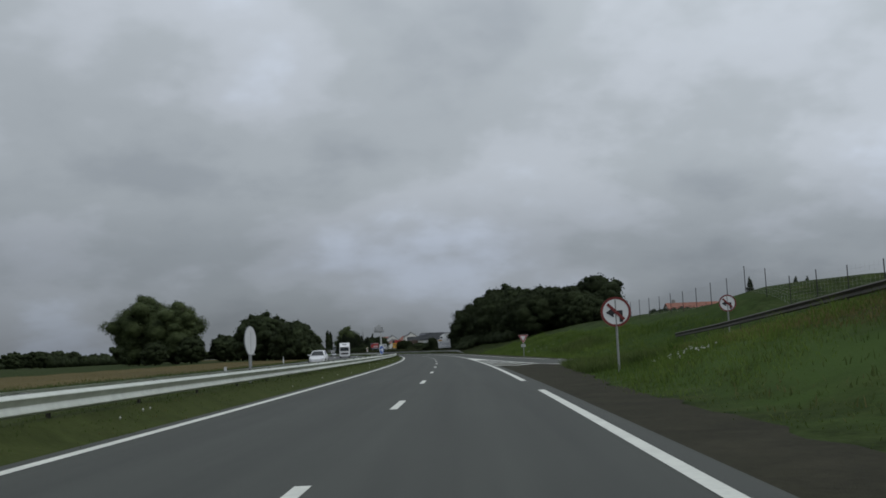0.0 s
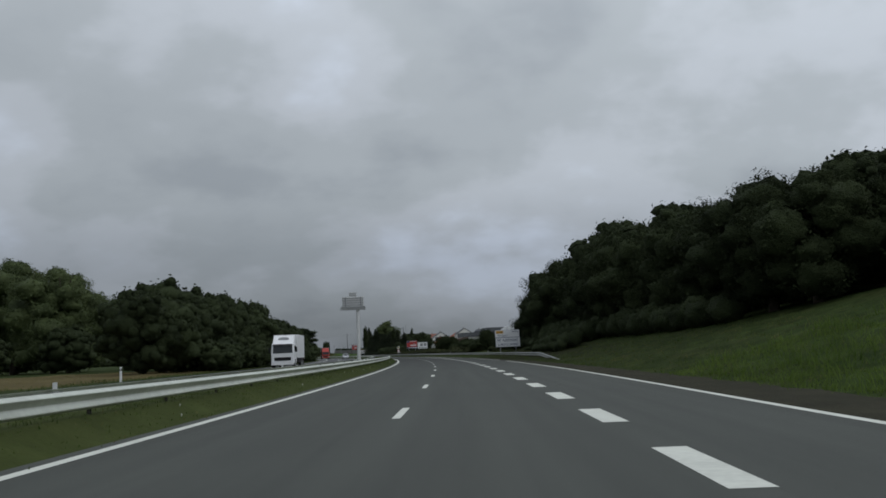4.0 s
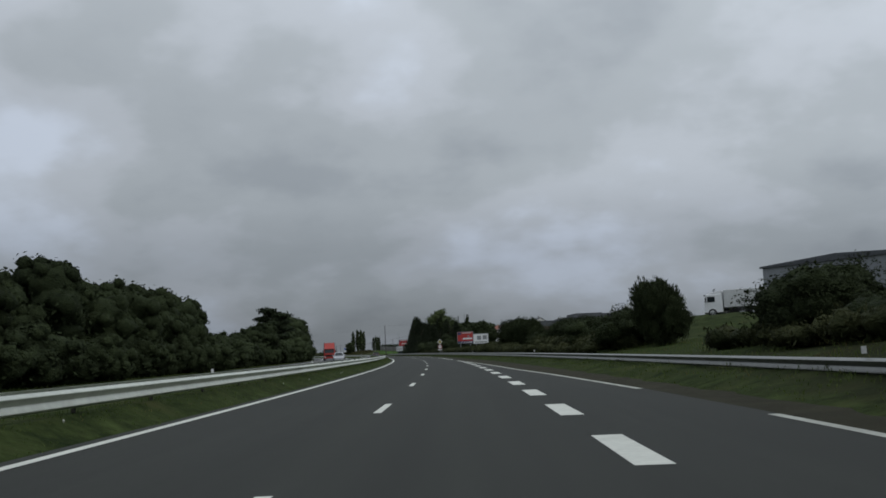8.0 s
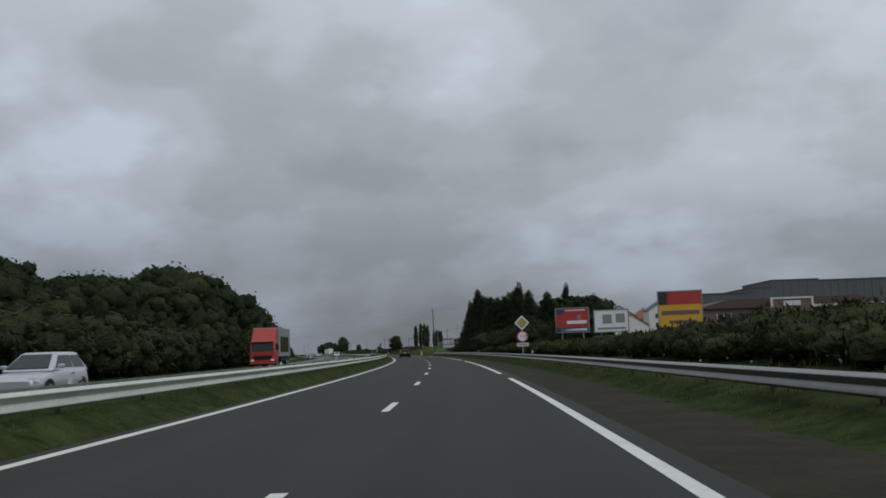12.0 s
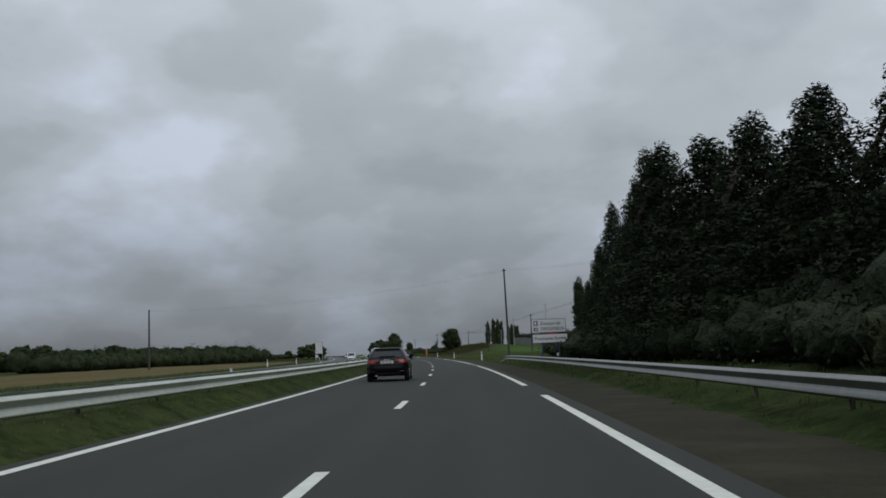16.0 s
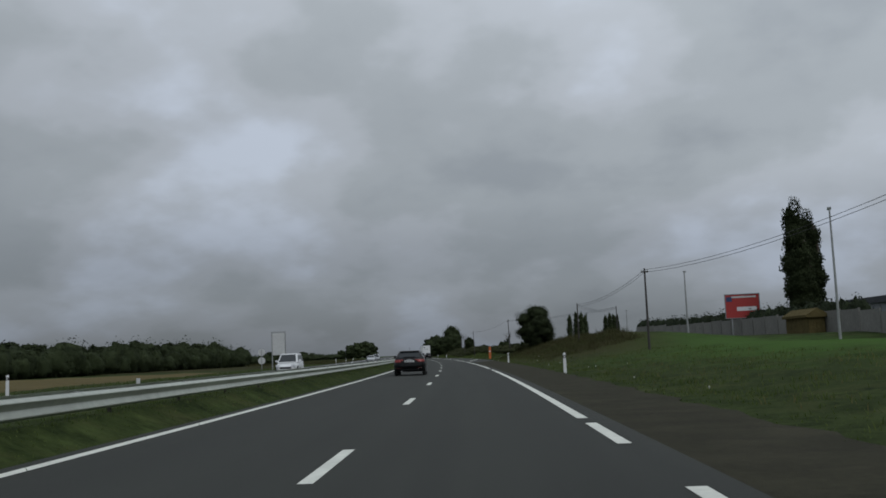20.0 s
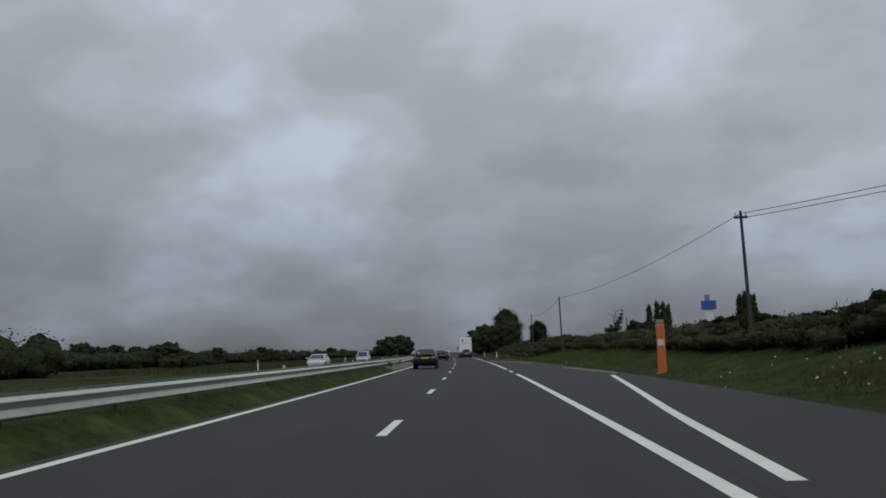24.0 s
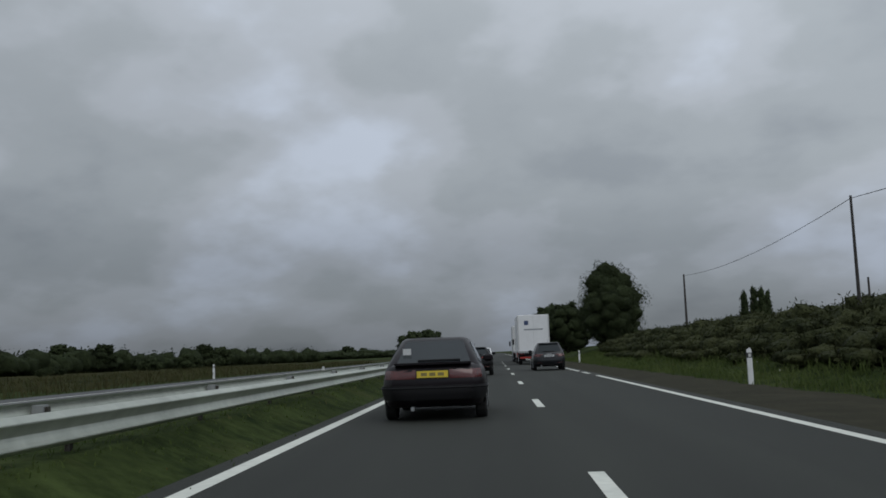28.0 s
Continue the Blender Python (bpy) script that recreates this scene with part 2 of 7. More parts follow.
ROOF_TILE = material("red_roof_tile", (0.23, 0.09, 0.06), 0.8, vary=0.25, grain=4)
WINDOW = material("window_glass", (0.04, 0.05, 0.06), 0.08, vary=0.1, grain=2)
PETAL = material("white_petals", (0.42, 0.43, 0.38), 0.8, vary=0.1)
FIELD = material("stubble", (0.098, 0.080, 0.036), 0.95, vary=0.35, grain=2.0, coarse=0.06, bump=0.8, bump_scale=5, spec=0.05, deep=0.1)
SANDY = material("sandy_render", (0.24, 0.20, 0.14), 0.92, vary=0.2, grain=3, coarse=0.3, bump=0.3, bump_scale=20)
WIRE = material("cable_rubber", (0.03, 0.03, 0.03), 0.7)


def patchy(m, colour, scale, low, high):
    """Mixes a second colour into a material in soft uneven patches."""
    n, l = m.node_tree.nodes, m.node_tree.links
    bs = n["Principled BSDF"]
    src = bs.inputs["Base Color"].links[0].from_socket
    co = n.new("ShaderNodeTexCoord")
    no = n.new("ShaderNodeTexNoise")
    no.inputs["Scale"].default_value, no.inputs["Detail"].default_value, no.inputs["Roughness"].default_value = scale, 8.0, 0.65
    l.new(co.outputs["Object"], no.inputs["Vector"])
    mr = n.new("ShaderNodeMapRange")
    mr.inputs["From Min"].default_value, mr.inputs["From Max"].default_value = low, high
    l.new(no.outputs[0], mr.inputs["Value"])
    mx = n.new("ShaderNodeMix")
    mx.data_type = "RGBA"
    l.new(mr.outputs[0], mx.inputs[0])
    l.new(src, mx.inputs[6])
    mx.inputs[7].default_value = (*colour, 1)
    l.new(mx.outputs[2], bs.inputs["Base Color"])


patchy(GROUND, (0.048, 0.052, 0.020), 0.45, 0.52, 0.72)
patchy(GROUND, (0.010, 0.018, 0.006), 1.2, 0.54, 0.70)
patchy(GROUND, (0.062, 0.086, 0.027), 0.7, 0.55, 0.75)


def tint_stretch(m, colour, s, d, half_long, half_wide, share=0.9):
    """Mixes a second colour into the ground over one uneven stretch."""
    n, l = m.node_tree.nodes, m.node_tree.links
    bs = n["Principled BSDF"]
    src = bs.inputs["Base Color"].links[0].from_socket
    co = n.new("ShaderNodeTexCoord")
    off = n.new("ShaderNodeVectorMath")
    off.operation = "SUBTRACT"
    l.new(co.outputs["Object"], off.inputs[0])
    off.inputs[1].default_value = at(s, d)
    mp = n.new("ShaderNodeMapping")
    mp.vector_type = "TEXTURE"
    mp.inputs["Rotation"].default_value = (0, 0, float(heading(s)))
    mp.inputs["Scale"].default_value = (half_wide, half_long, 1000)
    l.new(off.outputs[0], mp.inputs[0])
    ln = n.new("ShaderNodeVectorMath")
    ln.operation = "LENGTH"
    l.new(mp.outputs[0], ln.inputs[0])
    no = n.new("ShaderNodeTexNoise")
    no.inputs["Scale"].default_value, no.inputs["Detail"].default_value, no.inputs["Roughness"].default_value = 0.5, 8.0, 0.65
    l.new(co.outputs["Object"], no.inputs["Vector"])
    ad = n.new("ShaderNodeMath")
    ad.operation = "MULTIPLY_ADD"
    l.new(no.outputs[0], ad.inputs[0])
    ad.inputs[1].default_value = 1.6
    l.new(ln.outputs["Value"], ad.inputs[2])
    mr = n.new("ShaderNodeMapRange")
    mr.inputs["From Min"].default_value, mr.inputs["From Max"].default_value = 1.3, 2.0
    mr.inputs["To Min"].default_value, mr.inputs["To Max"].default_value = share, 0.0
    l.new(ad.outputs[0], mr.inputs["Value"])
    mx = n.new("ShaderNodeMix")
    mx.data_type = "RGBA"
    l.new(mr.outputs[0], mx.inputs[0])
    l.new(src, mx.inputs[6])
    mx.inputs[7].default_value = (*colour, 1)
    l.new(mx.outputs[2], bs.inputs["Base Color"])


tint_stretch(GROUND, (0.048, 0.098, 0.020), 630, -24.0, 34, 13.5, 0.9)
tint_stretch(GROUND, (0.046, 0.040, 0.019), 676, -13.0, 36, 6.5)
# the wood's shade beside the guardrail, painted into the ground colour as dark brown
tint_stretch(GROUND, (0.022, 0.021, 0.012), 222, -11.0, 40, 4.0, 0.85)
tint_stretch(GROUND, (0.050, 0.040, 0.020), 24, -14.0, 20, 4.5)
patchy(MEADOW, (0.016, 0.024, 0.009), 0.09, 0.46, 0.62)


def translucent(m, amount):
    """Lets part of the light through thin leaves and blades."""
    n, l = m.node_tree.nodes, m.node_tree.links
    bs, out = n["Principled BSDF"], n["Material Output"]
    tr = n.new("ShaderNodeBsdfTranslucent")
    l.new(bs.inputs["Base Color"].links[0].from_socket, tr.inputs[0])
    mx = n.new("ShaderNodeMixShader")
    mx.inputs[0].default_value = amount
    l.new(bs.outputs[0], mx.inputs[1])
    l.new(tr.outputs[0], mx.inputs[2])
    l.new(mx.outputs[0], out.inputs[0])


for m_, amount in ((BLADES, 0.45), (LUSH, 0.45), (DRY, 0.4), (WEED, 0.4), (LEAF_LIGHT, 0.3)):
    translucent(m_, amount)
tint_stretch(GROUND, (0.040, 0.076, 0.016), 88, -15.0, 64, 10.0, 0.55)
tint_stretch(GROUND, (0.050, 0.086, 0.020), 24, -8.4, 26, 3.2, 0.8)
tint_stretch(GROUND, (0.020, 0.046, 0.010), 80, -13.0, 9, 2.6, 0.85)
tint_stretch(GROUND, (0.020, 0.044, 0.010), 106, -16.5, 16, 2.6, 0.8)
tint_stretch(GROUND, (0.074, 0.100, 0.026), 84, -9.6, 44, 1.3, 0.8)
tint_stretch(GROUND, (0.060, 0.072, 0.024), 90, 5.0, 150, 5.0, 0.6)
patchy(SHOULDER, (0.044, 0.0405, 0.0255), 0.8, 0.50, 0.70)


# ---- mesh helpers ----
class Build:
    """Collects corners and faces for one mesh."""

    def __init__(self):
        self.v, self.f = [], []

    def add(self, verts, faces):
        k = len(self.v)
        self.v += [tuple(p) for p in verts]
        self.f += [tuple(i + k for i in f) for f in faces]
        return self

    def box(self, c, size, m=None, taper=1.0):
        x, y, z = (a / 2 for a in size)
        pts = [Vector((sx * x * (taper if sz > 0 else 1), sy * y * (taper if sz > 0 else 1), sz * z)) for sz in (-1, 1) for sx, sy in ((-1, -1), (1, -1), (1, 1), (-1, 1))]
        if m:
            pts = [m @ p for p in pts]
        pts = [p + Vector(c) for p in pts]
        return self.add(pts, [(3, 2, 1, 0), (4, 5, 6, 7), (0, 1, 5, 4), (1, 2, 6, 5), (2, 3, 7, 6), (3, 0, 4, 7)])

    def tube(self, points, radii, sides=8, caps=True):
        rings = []
        pts = [Vector(p) for p in points]
        for i, p in enumerate(pts):
            t = (pts[min(i + 1, len(pts) - 1)] - pts[max(i - 1, 0)]).normalized()
            a = t.orthogonal().normalized()
            if abs(t.z) > 0.9:
                a = Vector((1, 0, 0)) - t * t.x
                a.normalize()
            b = t.cross(a)
            r = radii[i] if hasattr(radii, "__len__") else radii
            rings.append([p + (a * math.cos(k * math.tau / sides) + b * math.sin(k * math.tau / sides)) * r for k in range(sides)])
        v = [q for ring in rings for q in ring]
        f = [(i * sides + k, i * sides + (k + 1) % sides, (i + 1) * sides + (k + 1) % sides, (i + 1) * sides + k) for i in range(len(pts) - 1) for k in range(sides)]
        if caps:
            f += [tuple(reversed(range(sides))), tuple(range((len(pts) - 1) * sides, len(pts) * sides))]
        return self.add(v, f)

    def prism(self, outline, y0, y1):
        """An outline in x and z, drawn out along y."""
        n = len(outline)
        v = [(x, y0, z) for x, z in outline] + [(x, y1, z) for x, z in outline]
        f = [tuple(range(n)), tuple(reversed(range(n, 2 * n)))] + [(i, i + n, (i + 1) % n + n, (i + 1) % n) for i in range(n)]
        return self.add(v, f)

    def loft(self, rings, close=True, caps=True):
        n = len(rings[0])
        v = [p for ring in rings for p in ring]
        last = n if close else n - 1
        f = [(i * n + k, i * n + (k + 1) % n, (i + 1) * n + (k + 1) % n, (i + 1) * n + k) for i in range(len(rings) - 1) for k in range(last)]
        if caps and close:
            f += [tuple(reversed(range(n))), tuple(range((len(rings) - 1) * n, len(rings) * n))]
        return self.add(v, f)

    def mesh(self, name, mat, smooth=False):
        me = bpy.data.meshes.new(name)
        me.from_pydata(self.v, [], self.f)
        me.materials.append(mat)
        me.validate()
        if smooth:
            me.shade_smooth()
        return me


def lane_wear(me, s0, s1, dl, dr, cuts, step=3.0):
    """Stores the place across and along the road on a strip's corners, for worn tracks."""
    n = max(2, int(math.ceil((s1 - s0) / step)) + 1)
    ss = np.linspace(s0, s1, n)
    vals = np.concatenate([np.stack([np.array([(dl(s) if callable(dl) else dl) * (1 - k / cuts) + (dr(s) if callable(dr) else dr) * k / cuts for s in ss]), ss * 0.02, np.zeros(n)], 1) for k in range(cuts + 1)])
    at_ = me.attributes.new("lane", "FLOAT_VECTOR", "POINT")
    at_.data.foreach_set("vector", vals.astype(np.float32).ravel())
    return me


def road_material(m, tracks, fade=1.0):
    """Adds faint lengthwise streaks and wheel tracks to an asphalt."""
    n, l = m.node_tree.nodes, m.node_tree.links
    b = n["Principled BSDF"]
    src = b.inputs["Base Color"].links[0].from_socket
    a = n.new("ShaderNodeAttribute")
    a.attribute_name = "lane"
    sp = n.new("ShaderNodeSeparateXYZ")
    l.new(a.outputs["Vector"], sp.inputs[0])
    mr = n.new("ShaderNodeMapRange")
    mr.inputs["From Min"].default_value, mr.inputs["From Max"].default_value = -4.0, 4.0
    l.new(sp.outputs[0], mr.inputs["Value"])
    ramp = n.new("ShaderNodeValToRGB")
    ramp.color_ramp.interpolation = "EASE"
    while len(ramp.color_ramp.elements) < len(tracks):
        ramp.color_ramp.elements.new(0.5)
    for e, (d, v) in zip(ramp.color_ramp.elements, tracks):
        e.position, e.color = (d + 4) / 8, (v * 0.5, v * 0.5, v * 0.5, 1)
    l.new(mr.outputs[0], ramp.inputs[0])
    noise = n.new("ShaderNodeTexNoise")
    noise.inputs["Scale"].default_value, noise.inputs["Detail"].default_value = 2.6, 6.0
    l.new(a.outputs["Vector"], noise.inputs["Vector"])
    st = n.new("ShaderNodeMapRange")
    st.inputs["From Min"].default_value, st.inputs["From Max"].default_value = 0.3, 0.7
    st.inputs["To Min"].default_value, st.inputs["To Max"].default_value = 1.72, 2.28
    l.new(noise.outputs[0], st.inputs["Value"])
    mul_ = n.new("ShaderNodeMix")
    mul_.data_type, mul_.blend_type = "RGBA", "MULTIPLY"
    mul_.inputs[0].default_value = 1.0
    l.new(src, mul_.inputs[6])
    sc = n.new("ShaderNodeVectorMath")
    sc.operation = "SCALE"
    l.new(ramp.outputs[0], sc.inputs[0])
    l.new(st.outputs[0], sc.inputs["Scale"])
    l.new(sc.outputs[0], mul_.inputs[7])
    # the surface grows darker along the road
    al = n.new("ShaderNodeMapRange")
    al.interpolation_type = "SMOOTHSTEP"
    al.inputs["From Min"].default_value, al.inputs["From Max"].default_value = 150 * 0.02, 238 * 0.02
    al.inputs["To Min"].default_value, al.inputs["To Max"].default_value = 1.0, fade
    l.new(sp.outputs[1], al.inputs["Value"])
    dk = n.new("ShaderNodeVectorMath")
    dk.operation = "SCALE"
    l.new(mul_.outputs[2], dk.inputs[0])
    l.new(al.outputs[0], dk.inputs["Scale"])
    l.new(dk.outputs[0], b.inputs["Base Color"])


TRACKS = [(-3.6, 1.05), (-2.5, 0.93), (-1.7, 1.08), (-0.95, 0.93), (0.0, 1.08), (1.05, 0.93), (1.8, 1.06), (2.6, 0.93), (3.7, 1.06)]
road_material(ASPHALT, TRACKS, 0.46)
road_material(DARK_ASPHALT, TRACKS)


def recalc(me):
    bm = bmesh.new()
    bm.from_mesh(me)
    bmesh.ops.recalc_face_normals(bm, faces=bm.faces)
    bm.to_mesh(me)
    bm.free()
    return me


def part(name, source, mat, parent, label="", smooth=False, m=None):
    """One mesh object under a thing or under a part."""
    me = source if isinstance(source, bpy.types.Mesh) else recalc(source.mesh(name, mat, smooth))
    ob = new(name, me)
    ob.parent = parent
    if m is not None:
        ob.matrix_basis = m
    return tagged(ob, label)


def thing(name, label, category, m=None, group="", kind=""):
    ob = new(name)
    if m is not None:
        ob.matrix_basis = m
    return tagged(ob, label, category, group, kind)


def disc(r, y0, y1, n=28, cx=0.0, cz=0.0):
    return Build().prism([(cx + r * math.cos(i * math.tau / n), cz + r * math.sin(i * math.tau / n)) for i in range(n)], y0, y1)


def writing(name, text, size, mat, parent, x, y, z, label="", width=None, tilt=0.0):
    """Letters standing in x and z, facing -y."""
    cu = bpy.data.curves.new(name, "FONT")
    cu.body, cu.size, cu.extrude, cu.align_x = text, size, 0.004, "LEFT"
    tmp = bpy.data.objects.new(name, cu)
    me = bpy.data.meshes.new_from_object(tmp)
    bpy.data.objects.remove(tmp)
    me.materials.clear()
    me.materials.append(mat)
    xs = [v.co.x for v in me.vertices]
    k = width / (max(xs) - min(xs)) if width else 1.0
    # one part for each letter: faces are gathered by the gaps between them along the line
    co = [v.co.copy() for v in me.vertices]
    faces = sorted([tuple(p.vertices) for p in me.polygons], key=lambda f: min(co[i].x for i in f))
    runs, end = [], -1e9
    for f in faces:
        if min(co[i].x for i in f) > end + 1e-4:
            runs.append([])
        runs[-1].append(f)
        end = max(end, max(co[i].x for i in f))
    for run in runs:
        used = sorted({i for f in run for i in f})
        back = {i: n_ for n_, i in enumerate(used)}
        lm = bpy.data.meshes.new("letter")
        lm.from_pydata([tuple(co[i]) for i in used], [], [tuple(back[i] for i in f) for f in run])
        lm.materials.append(mat)
        ob = new("letter", lm)
        ob.parent = parent
        ob.matrix_basis = pose(x, y, z, 90, 0, 0) @ Matrix.Diagonal((k, 1, 1, 1))
        tagged(ob, label)


# ---- the lie of the land ----
VERGE_S = [-200, 20, 46, 60, 102, 190, 240, 277, 340, 450, 530, 600, 690, 703, 730, 765, 800, 825, 850, 2200]
VERGE_D = [5.2, 5.2, 7.0, 9.6, 8.7, 8.3, 7.4, 6.6, 5.35, 5.4, 5.4, 5.8, 6.8, 7.4, 7.6, 7.3, 7.0, 6.0, 5.8, 5.8]
CREST_S = [-200, 20, 36, 44, 58, 66, 140, 240, 270, 400, 480, 560, 600, 645, 660, 700, 725, 900, 1100, 2200]
CREST_Z = [5.0, 4.8, 3.6, 2.6, 2.6, 4.2, 4.2, 2.4, 0.9, 0.9, 0.8, 0.5, 0.6, 1.2, 2.4, 2.3, 1.2, 1.5, 0.8, 0.8]
SLOPE_Z = [0.30, 0.30, 0.20, 0.04, 0.06, 0.27, 0.27, 0.2, 0.12, 0.12, 0.12, 0.06, 0.06, 0.12, 0.3, 0.3, 0.25, 0.25, 0.1, 0.1]


def verge(s):
    return np.interp(s, VERGE_S, VERGE_D)


def lie(s, d):
    """Height of the ground at road coordinates."""
    s, d = np.asarray(s, float), np.asarray(d, float)
    out = -d - verge(s) - 0.3
    bank = np.minimum(np.interp(s, CREST_S, SLOPE_Z) * np.maximum(out - 0.8, 0), np.interp(s, CREST_S, CREST_Z))
    far = 0.02 * np.clip(-d - 60, 0, 110) + 0.10 * np.interp(s, [505, 545, 610, 640], [0, 1, 1, 0]) * np.clip(-d - 42, 0, 85)
    shelf = np.interp(s, [16, 32, 42, 60, 68, 80], [0, 1.0, 2.2, 2.2, 0.4, 0]) * np.clip((-d - 17.6) / 4.5, 0, 1)
    berm = 0.38 * np.clip((d - 3.95) / 0.75, 0, 1) * np.clip((9.4 - d) / 0.9, 0, 1)
    shelf = shelf + berm + np.interp(s, [640, 700, 750, 800], [0, 0.6, 1.3, 0.5]) * np.clip((-d - 18) / 15, 0, 1)
    shelf = shelf + 0.2 * np.clip(out / 0.7, 0, 1) * np.interp(s, [190, 205, 528, 540], [0, 1, 1, 0])
    shelf = shelf - np.interp(s, [630, 655, 700, 730], [0, 1.0, 1.0, 0]) * np.clip((-d - 19) / 9, 0, 1)
    shelf = shelf + 2.3 * np.interp(s, [296, 312, 366, 380], [0, 1, 1, 0]) * np.clip((-d - 17) / 9, 0, 1)
    humps = (0.13 * np.sin(s * 0.45 + d * 0.7) + 0.10 * np.sin(d * 1.6 + s * 0.21)) * np.clip((out - 1.2) / 1.5, 0, 1) * np.interp(s, [58, 70, 145, 160], [0, 1, 1, 0]) * (d > -23)
    ripple = 0.05 * np.sin(s * 0.9 + d * 1.7) * np.clip(out, 0, 1) + 0.04 * np.sin(s * 0.37 - d * 0.9) * np.clip(d - 22, 0, 1)
    return -0.05 + 0.05 * np.clip(out / 0.5, 0, 1) + np.maximum(bank, 0) + shelf + far + humps + ripple


def ribbon(s0, s1, dl, dr, z, step=2.0, cuts=1, thick=0.0):
    """A strip of surface along the road between two offsets (numbers or functions of s)."""
    ss = np.linspace(s0, s1, max(2, int(math.ceil((s1 - s0) / step)) + 1))
    left = np.array([dl(s) if callable(dl) else dl for s in ss])
    right = np.array([dr(s) if callable(dr) else dr for s in ss])
    b = Build()
    rows = []
    for k in range(cuts + 1):
        x, y = flat(ss, left + (right - left) * k / cuts)
        rows.append(np.stack([x, y, np.full(len(ss), z)], 1))
    n = len(ss)
    b.add(np.concatenate(rows).tolist(), [(k * n + i, (k + 1) * n + i, (k + 1) * n + i + 1, k * n + i + 1) for k in range(cuts) for i in range(n - 1)])
    return b


# ground: one sheet, fine near the road, reaching the horizon
gs = np.concatenate([[-200, -150, -100, -60], np.arange(-30, 900, 4.0), np.arange(900, 1400, 20.0), np.arange(1400, 2001, 100.0)])
gd = np.concatenate([[-420, -300, -220, -170, -130, -100, -80, -65, -55, -46, -40, -35, -31, -28, -25, -22, -20], np.arange(-18.5, -4.4, 0.75),
                     [-3, 0, 3, 3.9, 4.3, 4.7, 5.2, 6, 7, 8, 9.5, 11, 14, 17, 19, 20.5, 22, 24, 27, 31, 36, 42, 50, 60, 75, 95, 120, 160, 220, 300, 420]])
SG2, DG2 = np.meshgrid(gs, gd, indexing="ij")
gx, gy = flat(SG2, DG2)
gz = lie(SG2, DG2)
ns, nd = SG2.shape
verts = np.stack([gx.ravel(), gy.ravel(), gz.ravel()], 1).tolist()
faces = [(i * nd + j, i * nd + j + 1, (i + 1) * nd + j + 1, (i + 1) * nd + j) for i in range(ns - 1) for j in range(nd - 1)]
rim = [i * nd for i in range(ns)] + [(ns - 1) * nd + j for j in range(1, nd)] + [i * nd + nd - 1 for i in range(ns - 2, -1, -1)] + [j for j in range(nd - 2, 0, -1)]
mid = np.array(verts)[rim].mean(0)
k0 = len(verts)
for i in rim:
    p = np.array(verts[i])
    q = mid + (p - mid) / max(np.linalg.norm((p - mid)[:2]), 1) * 4200
    verts.append((float(q[0]), float(q[1]), float(p[2])))
n = len(rim)
faces += [(rim[i], k0 + i, k0 + (i + 1) % n, rim[(i + 1) % n]) for i in range(n)]
ground_b = Build()
ground_b.v, ground_b.f = [tuple(v) for v in verts], faces
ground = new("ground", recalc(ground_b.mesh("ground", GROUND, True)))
tagged(ground, "rough green grass land with low banks beside the road", "ground", kind="structure")

# carriageways
road = new("road", lane_wear(recalc(ribbon(-120, 232, 3.95, -3.68, 0.0, 3.0, 2).mesh("road", ASPHALT)), -120, 232, 3.95, -3.68, 2))
tagged(road, "smooth dark grey asphalt of a two-lane carriageway", "road", kind="structure")
road2 = new("road", lane_wear(recalc(ribbon(232, 1500, 3.95, -3.68, 0.0, 3.0, 2).mesh("road", DARK_ASPHALT)), 232, 1500, 3.95, -3.68, 2))
tagged(road2, "darker asphalt of a two-lane carriageway", "road", kind="structure")
SHOULDER_IN = -3.67
# bare crossing in the median: worn pale concrete under sand, with ragged ends
BARE = (753.0, 786.0)
ms_, md_ = np.meshgrid(np.linspace(BARE[0], BARE[1], 34), np.linspace(0, 1, 9), indexing="ij")
ms_ = ms_ + np.where(ms_ >= BARE[1] - 0.5, 1, 0) * (1.4 * np.sin(md_ * 9.0) - 2.2 * md_) - np.where(ms_ <= BARE[0] + 0.5, 1, 0) * np.sin(md_ * 7.0)
md_ = 3.97 + 5.2 * md_
mx_, my_ = flat(ms_, md_)
mz_ = lie(ms_, md_) + 0.03
bare = Build()
bare.add(np.stack([mx_.ravel(), my_.ravel(), mz_.ravel()], 1).tolist(), [(i * 9 + j, i * 9 + j + 1, i * 9 + j + 10, i * 9 + j + 9) for i in range(33) for j in range(8)])
crossing = new("median_crossing", recalc(bare.mesh("median_crossing", SANDY_CONCRETE)))
tagged(crossing, "bare sandy concrete crossing in the median under the guardrail", "pavement", kind="structure")
sh = new("shoulder", recalc(ribbon(-120, 1500, SHOULDER_IN, lambda s: -verge(s) + 0.10 * math.sin(s * 1.3) + 0.07 * math.sin(s * 3.1 + 1) + 0.05 * math.sin(s * 6.7), -0.004, 0.7, 1).mesh("shoulder", SHOULDER)))
tagged(sh, "brownish worn asphalt hard shoulder", "shoulder", kind="structure")
EDGE_S = [44, 50, 60, 71, 77, 89, 104, 130, 165, 205, 218, 240, 253, 268, 278, 296, 311, 337]
EDGE_D = [-14.0, -11.2, -8.9, -8.1, -7.6, -6.9, -6.65, -6.4, -6.6, -6.65, -6.5, -6.2, -5.9, -5.25, -4.7, -4.2, -3.7, -3.4]


def edge(s):
    return float(np.interp(s, EDGE_S, EDGE_D))


